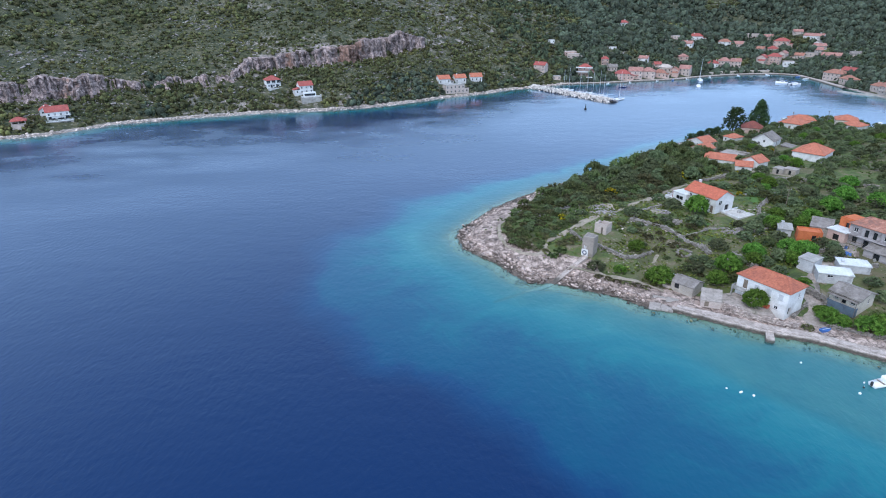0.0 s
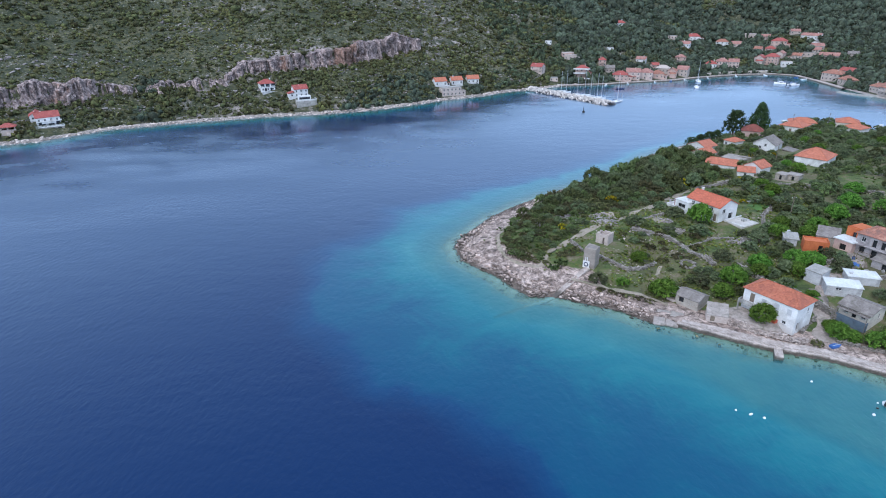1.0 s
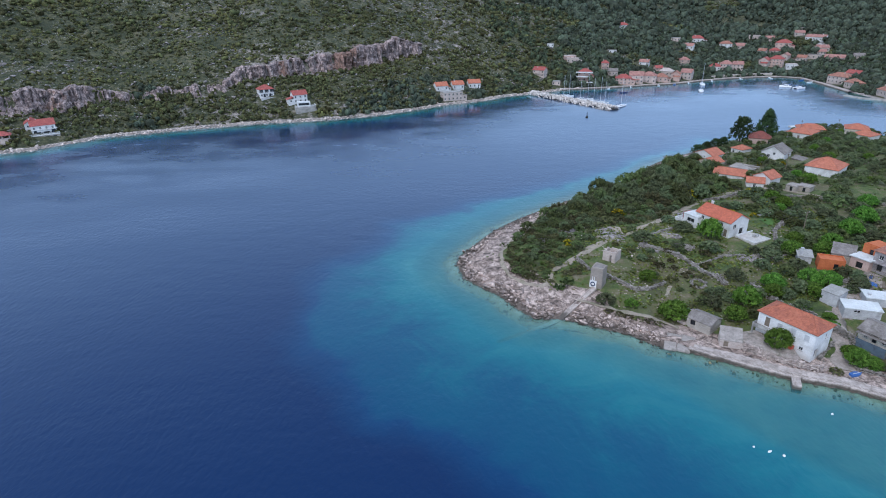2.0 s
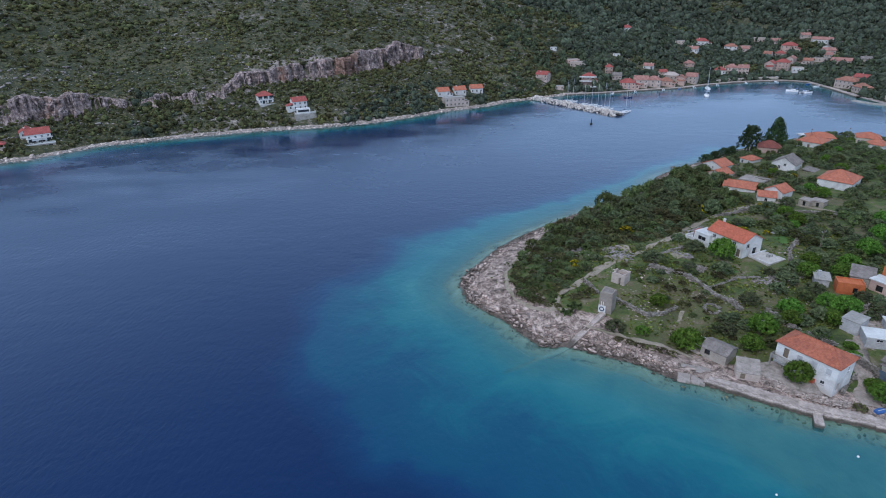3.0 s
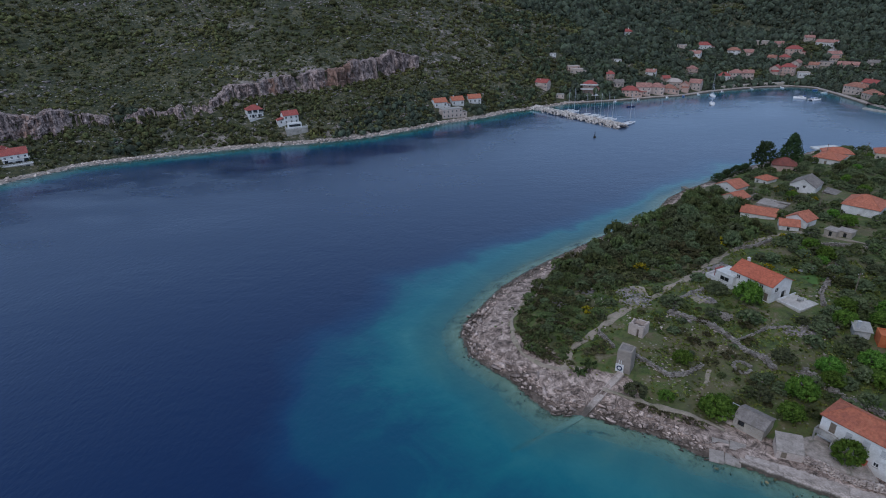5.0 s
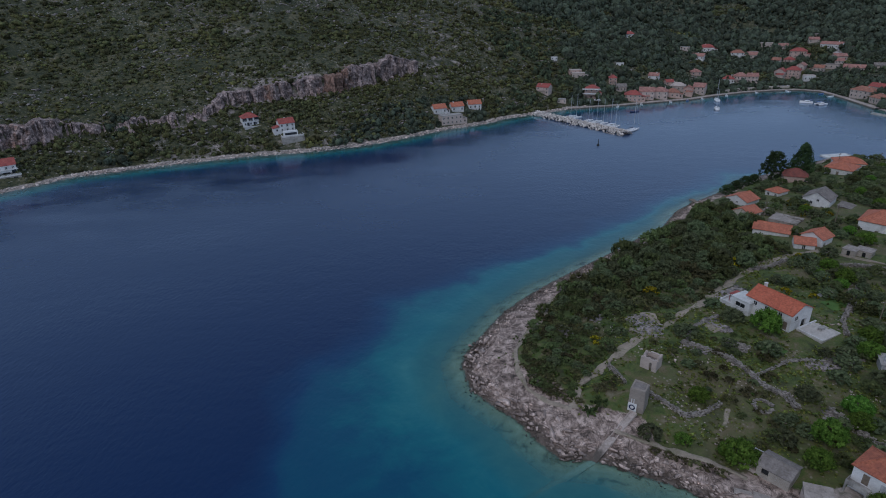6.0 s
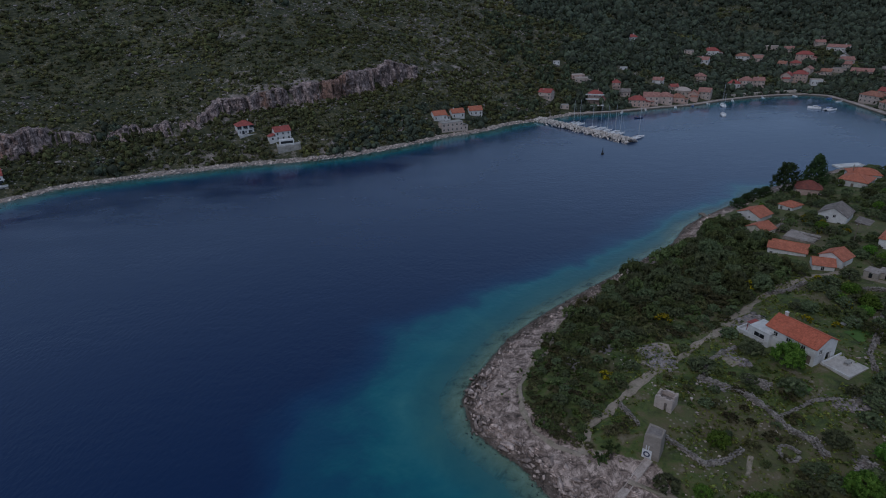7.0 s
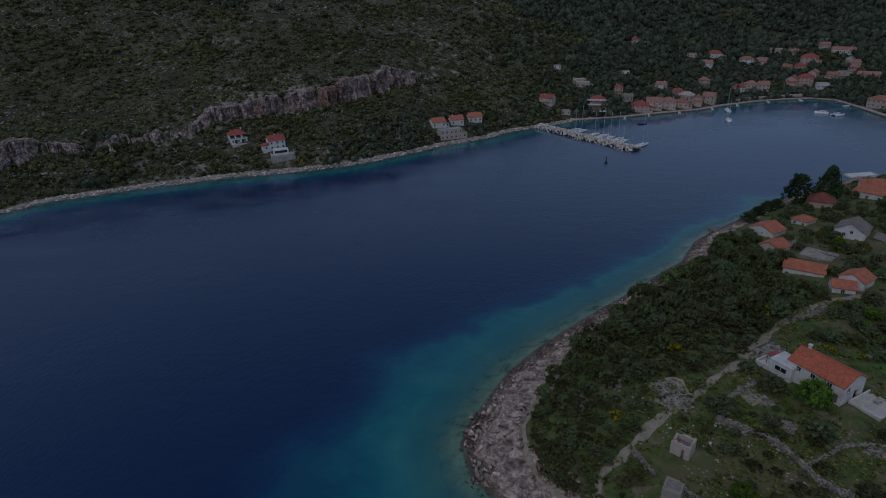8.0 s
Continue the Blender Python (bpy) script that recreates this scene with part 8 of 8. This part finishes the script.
def yacht(x, y, turn, L, canvas, label, tall=1.35):
    root = thing("sailing_yacht", x, y, 0, turn, label, "boat", "moored sailing yachts")
    part("hull", hull_mesh(L, L * 0.31, 1.0), GELCOAT, root, smooth_faces=True)
    bm = boxes((-L * 0.12, -L * 0.085, 0.95, L * 0.22, L * 0.085, 1.5))
    bmesh.ops.bevel(bm, geom=list(bm.edges), offset=0.12, segments=2, affect="EDGES")
    cabin = part("cabin", bm, GELCOAT, root)
    part("cabin_window", boxes((-L * 0.08, -L * 0.085 - 0.01, 1.15, L * 0.17, -L * 0.085 + 0.02, 1.35), (-L * 0.08, L * 0.085 - 0.02, 1.15, L * 0.17, L * 0.085 + 0.01, 1.35)), PANE_AND_SHADE, cabin)
    m = L * tall
    mast = part("mast", tubes(((L * 0.08, 0, 1.0), (L * 0.08, 0, m + 1), 0.11, 0.08, 6)), ALLOY, root)
    part("spreader", tubes(((L * 0.08, -0.9, m * 0.55), (L * 0.08, 0.9, m * 0.55), 0.04, 0.04, 4)), ALLOY, mast)
    part("boom", tubes(((L * 0.07, 0, 2.1), (-L * 0.33, 0, 2.0), 0.07, 0.07, 6)), ALLOY, root)
    part("furled_sail", tubes(((L * 0.05, 0, 2.28), (-L * 0.32, 0, 2.16), 0.17, 0.12, 7)), canvas, root)
    part("stay", tubes(((L * 0.49, 0, 1.3), (L * 0.08, 0, m + 0.9), 0.045, 0.045, 4)), ALLOY, root)
    part("cockpit", boxes((-L * 0.42, -L * 0.09, 0.92, -L * 0.15, -L * 0.07, 1.2), (-L * 0.42, L * 0.07, 0.92, -L * 0.15, L * 0.09, 1.2)), GELCOAT, root)
    return root


berth = math.degrees(math.atan2(dy, dx))
for k, (u, L, c) in enumerate(((0.28, 10.5, NAVY), (0.34, 11.5, WHITE_ROOF), (0.49, 10.0, NAVY), (0.56, 12.5, NAVY), (0.64, 11.0, WHITE_ROOF), (0.71, 12.0, NAVY), (0.77, 10.5, WHITE_ROOF), (0.93, 13.0, NAVY))):
    q = 4.6 + L / 2
    yacht(ax + (bx - ax) * u - dy * q, ay + (by - ay) * u + dx * q, berth + 92, L, c, "white sailing yacht moored stern-to behind the breakwater")
yacht(192.0, 452.0, 70, 12.0, NAVY, "white sailing yacht at anchor in the bay", 1.1)
yacht(206.0, 484.0, 75, 13.0, WHITE_ROOF, "white sailing yacht lying off the village quay", 1.2)


def catamaran(x, y, turn, label):
    root = thing("catamaran", x, y, 0, turn, label, "boat", "catamarans at the village quay")
    root.matrix_basis = root.matrix_basis @ Matrix.Diagonal((0.75, 0.75, 0.75, 1))
    for s in (-1, 1):
        h = part("hull", hull_mesh(11, 1.6, 1.3), GELCOAT, root, smooth_faces=True)
        h.matrix_basis = pose(0, s * 2.4, 0)
    part("bridge_deck", soft_box(-4.4, -2.6, 0.9, 2.2, 2.6, 1.35, 0.08), GELCOAT, root)
    cab = part("cabin", soft_box(-3.0, -2.0, 1.35, 1.4, 2.0, 2.5, 0.25), GELCOAT, root)
    part("cabin_window", boxes((-2.4, -2.03, 1.75, 1.0, -1.97, 2.15), (-2.4, 1.97, 1.75, 1.0, 2.03, 2.15), (1.37, -1.6, 1.75, 1.43, 1.6, 2.15)), PANE_AND_SHADE, cab)
    part("bimini", boxes((-4.4, -1.8, 3.0, -2.6, 1.8, 3.08)), BLUE_PAINT, root, "blue canvas sunshade")


catamaran(262.5, 466.5, 150, "white and blue catamaran moored in the bay")
catamaran(268.5, 458.5, 20, "white catamaran moored beside another")


def dinghy(x, y, turn, L, label, cabin=False, mat=GELCOAT):
    root = thing("motor_boat", x, y, 0, turn, label, "boat", "small boats")
    part("hull", hull_mesh(L, L * 0.36, 0.6, 0.4, 0.85), mat, root, smooth_faces=True)
    part("deck", boxes((L * 0.12, -L * 0.10, 0.58, L * 0.36, L * 0.10, 0.72)), GELCOAT, root)
    part("thwart", boxes((-L * 0.2, -L * 0.15, 0.52, -L * 0.12, L * 0.15, 0.66)), WOOD, root)
    part("outboard_motor", boxes((-L * 0.5 - 0.35, -0.16, 0.3, -L * 0.5 - 0.02, 0.16, 1.05), (-L * 0.5 - 0.24, -0.06, -0.4, -L * 0.5 - 0.12, 0.06, 0.3)), TYRE, root)
    if cabin:
        c = part("wheelhouse", soft_box(-L * 0.08, -L * 0.12, 0.62, L * 0.2, L * 0.12, 1.65, 0.1), GELCOAT, root)
        part("windscreen", boxes((L * 0.2 - 0.01, -L * 0.1, 1.05, L * 0.2 + 0.03, L * 0.1, 1.5)), PANE_AND_SHADE, c)


dinghy(79.9, 87.6, 14, 5.4, "white motor boat with a small wheelhouse moored off the quay", True)
dinghy(134.0, 449.5, 10, 6.0, "dark small boat in the marina", False, NAVY)
dinghy(231.0, 309.5, 30, 6.5, "white motor boat by the headland landing", True)


def car(x, y, turn, mat, label):
    root = thing("car", x, y, ground_at(x, y) + 0.05, turn, label, "car", "cars parked by the village quay")
    bm = soft_box(-2.0, -0.82, 0.35, 2.0, 0.82, 0.95, 0.12)
    part("body", bm, mat, root)
    bm = soft_box(-1.25, -0.72, 0.9, 0.95, 0.72, 1.45, 0.14)
    for v in bm.verts:
        if v.co.z > 1.2:
            v.co.x *= 0.78
    cab = part("cabin", bm, mat, root)
    part("side_glass", boxes((-0.85, -0.735, 1.02, 0.65, -0.70, 1.32), (-0.85, 0.70, 1.02, 0.65, 0.735, 1.32)), PANE_AND_SHADE, cab)
    for px in (-1.25, 1.25):
        for py in (-0.8, 0.62):
            part("wheel", tubes(((px, py, 0.32), (px, py + 0.18, 0.32), 0.32, 0.32, 10)), TYRE, root)


for x, y, turn, mat, label in ((276.0, 528.5, 80, GELCOAT, "small white car parked behind the quay"), (279.5, 529.0, 84, NAVY, "dark blue car parked behind the quay"), (283.5, 529.5, 78, ALLOY, "silver car parked behind the quay"), (287.5, 529.2, 86, GELCOAT, "white car parked in a row behind the quay"),
                              (292.0, 527.5, 70, RED_PAINT, "red car parked behind the quay"), (296.5, 525.0, 60, GELCOAT, "white car parked near old stone houses"), (300.5, 521.0, 45, ALLOY, "grey car parked near old stone houses"), (271.0, 528.0, 82, GELCOAT, "white car at the row's end")):
    car(x, y, turn, mat, label)
for x, y, turn, L, mat in ((128.0, 469.0, 60, 5.0, GELCOAT), (147.0, 475.5, 80, 4.6, GELCOAT), (171.0, 482.5, 75, 5.4, GELCOAT), (185.0, 486.0, 65, 4.8, BLUE_PAINT), (199.0, 493.0, 80, 5.2, GELCOAT), (222.0, 503.0, 70, 5.0, GELCOAT), (250.0, 512.5, 85, 4.8, GELCOAT), (276.0, 515.0, 95, 5.2, GELCOAT), (294.0, 500.0, 20, 5.0, BLUE_PAINT), (293.5, 488.0, 10, 5.4, GELCOAT)):
    dinghy(x, y, turn, L, "small open boat moored along the village quay", False, mat)


def buoy(x, y, r, mat, label, long=1.0):
    root = thing("buoy", x, y, 0, 25, label, "buoy", "mooring buoys")
    v = ICO2[0] * (r * long, r, r * 0.9) + (0, 0, r * 0.35)
    part("float", mesh_fast("float", v, ICO2[1], mat, flat=False), None, root)
    part("ring", tubes(((0, 0, r * 1.1), (0, 0, r * 1.1 + 0.16), 0.04, 0.04, 6)), ALLOY, root)


WB = "white plastic mooring buoy floating off the quay"
buoy(50.8, 86.5, 0.19, BUOY_WHITE, WB)
buoy(52.9, 85.4, 0.21, BUOY_WHITE, "long white mooring float off the quay", 2.2)
buoy(54.7, 84.4, 0.24, BUOY_WHITE, WB)
buoy(68.6, 94.3, 0.22, BUOY_WHITE, WB)
buoy(73.8, 84.9, 0.26, BUOY_WHITE, WB)
buoy(75.6, 86.6, 0.21, TYRE, "black mooring float beside a boat")
buoy(77.6, 86.6, 0.21, TYRE, "black mooring float beside a boat")
buoy(76.6, 88.0, 0.18, BUOY_WHITE, WB)
buoy(77.0, 82.4, 0.19, BUOY_WHITE, WB)
buoy(76.6, 81.2, 0.27, BUOY_RED, "pale red mooring buoy near a boat")
mark = thing("channel_mark", 85.9, 359.5, 0, 0, "dark channel mark with a top post off the breakwater", "buoy")
part("float", tubes(((0, 0, -0.6), (0, 0, 0.9), 0.9, 0.7, 10)), TYRE, mark)
part("post", tubes(((0, 0, 0.9), (0, 0, 3.6), 0.28, 0.14, 8)), TYRE, mark)
tarp = thing("upturned_boat", 79.2, 104.4, 0.95, 15, "small boat under a crumpled blue tarpaulin on the quay", "boat")
part("cover", hull_mesh(2.6, 1.2, 0.4, 0.1, 0.8), BLUE_PAINT, tarp)
part("keel_strip", boxes((-0.9, -0.04, 0.40, 0.9, 0.04, 0.50)), WHITE_ROOF, tarp)


# ---- poles, landing pad, building clutter ----
def pole(x, y, high, label):
    root = thing("utility_pole", x, y, ground_at(x, y), 20, label, "pole", "utility poles")
    part("shaft", tubes(((0, 0, -0.5), (0, 0, high), 0.13, 0.09, 7)), WOOD, root)
    arm = part("cross_arm", boxes((-0.8, -0.05, high - 0.55, 0.8, 0.05, high - 0.43)), WOOD, root)
    part("insulator", tubes(((-0.7, 0, high - 0.43), (-0.7, 0, high - 0.23), 0.05, 0.05, 6)), GELCOAT, arm)
    part("insulator", tubes(((0.7, 0, high - 0.43), (0.7, 0, high - 0.23), 0.05, 0.05, 6)), GELCOAT, arm)


for x, y in ((174.5, 293.5), (189.0, 288.5), (109.5, 231.0), (128.0, 222.0), (99.0, 160.0)):
    pole(x, y, 7.0, "weathered wooden utility pole among the houses")

pad = thing("landing_pad", 195.5, 325.5, 0, 8, "white concrete landing beside the far houses", "landing")
part("slab", soft_box(-7, -2.2, -1.5, 7, 2.6, 0.85, 0.06), WHITE_ROOF, pad)
part("step", boxes((-3, -3.0, -1.5, 3, -2.21, 0.45)), CONCRETE, pad)


def timber_stack(x, y, turn, n=7):
    root = thing("timber_stack", x, y, ground_at(x, y), turn, "stack of grey building timber beside an unfinished house", "timber", "building clutter")
    rng = random.Random(int(x * 7))
    for k in range(n):
        b = part("board", boxes((-1.9, -0.12, 0, 1.9, 0.12, 0.07)), WOOD, root)
        b.matrix_basis = pose(rng.uniform(-0.3, 0.3), (k % 4) * 0.28 - 0.4, 0.02 + 0.09 * (k // 4), 0, 0, rng.uniform(-9, 9))


def block_pile(x, y, turn, mat, label, count=14):
    root = thing("block_pile", x, y, ground_at(x, y), turn, label, "blocks", "building clutter")
    rng = random.Random(int(y * 5))
    for k in range(count):
        b = part("block", soft_box(-0.25, -0.13, 0, 0.25, 0.13, 0.25, 0.015), mat, root)
        b.matrix_basis = pose((k % 4) * 0.54 + rng.uniform(-0.05, 0.05), (k // 4 % 2) * 0.3, 0.252 * (k // 8), 0, 0, rng.uniform(-8, 8))


timber_stack(99.4, 131.4, 35)
timber_stack(101.0, 127.6, -70)
timber_stack(97.8, 128.6, 80, 5)
block_pile(98.4, 134.0, 20, ORANGE_WALL, "pile of orange clay blocks on a building plot")
block_pile(100.8, 129.6, -30, CONCRETE, "pile of grey concrete blocks on a building plot")
block_pile(104.6, 128.6, 60, CONCRETE, "pile of grey concrete blocks beside a lean-to")
timber_stack(98.6, 133.2, 10, 9)
timber_stack(102.6, 132.6, 55, 6)
block_pile(96.6, 131.0, 70, GREY_WALL, "pale heap of concrete blocks in a yard", 16)
for x, y, turn in ((100.0, 134.6, 20), (103.4, 134.8, -40)):
    trestle = thing("trestle", x, y, ground_at(x, y), turn, "leaning trestle of weathered timber in a building yard", "trestle", "building clutter")
    part("post", tubes(((-1.4, 0, -0.2), (-1.2, 0.2, 2.2), 0.07, 0.06, 6)), WOOD, trestle)
    part("post", tubes(((1.4, 0, -0.2), (1.2, -0.2, 2.0), 0.07, 0.06, 6)), WOOD, trestle)
    part("beam", tubes(((-1.6, 0.25, 2.15), (1.6, -0.25, 1.95), 0.06, 0.06, 6)), WOOD, trestle)
    part("brace", tubes(((-1.3, 0.1, 0.4), (1.2, -0.2, 1.7), 0.05, 0.05, 6)), WOOD, trestle)
drum = thing("plastic_drum", 101.6, 135.4, ground_at(101.6, 135.4), 0, "blue plastic drum standing in a building yard", "drum")
part("body", tubes(((0, 0, 0), (0, 0, 0.9), 0.32, 0.30, 14)), BLUE_PAINT, drum)
part("lid", tubes(((0, 0, 0.9), (0, 0, 0.96), 0.26, 0.26, 14)), TYRE, drum)
sheet_root = thing("tarpaulin", 100.2, 132.8, ground_at(100.2, 132.8), 30, "crumpled blue tarpaulin over building materials", "tarpaulin")
bm = bmesh.new()
bmesh.ops.create_grid(bm, x_segments=9, y_segments=7, size=1.2)
for v in bm.verts:
    v.co.z = 0.55 - 0.28 * (v.co.x ** 2 + v.co.y ** 2) + 0.16 * math.sin(5 * v.co.x + 2 * v.co.y) * math.cos(4 * v.co.y)
bmesh.ops.solidify(bm, geom=list(bm.faces), thickness=0.03)
part("cover", bm, BLUE_PAINT, sheet_root)
dry_wall([(96, 127.5), (99, 125.8), (103.5, 126.2)], 1.0, 0.6, "rough stone wall round a building plot")
dry_wall([(94.5, 134), (97.6, 136.0), (101.0, 136.6)], 1.0, 0.6, "rough stone wall round a building plot")
dry_wall([(75.2, 109.5), (77.4, 112.0), (80.2, 113.6)], 0.9, 0.6, "rough stone wall beside the white house")
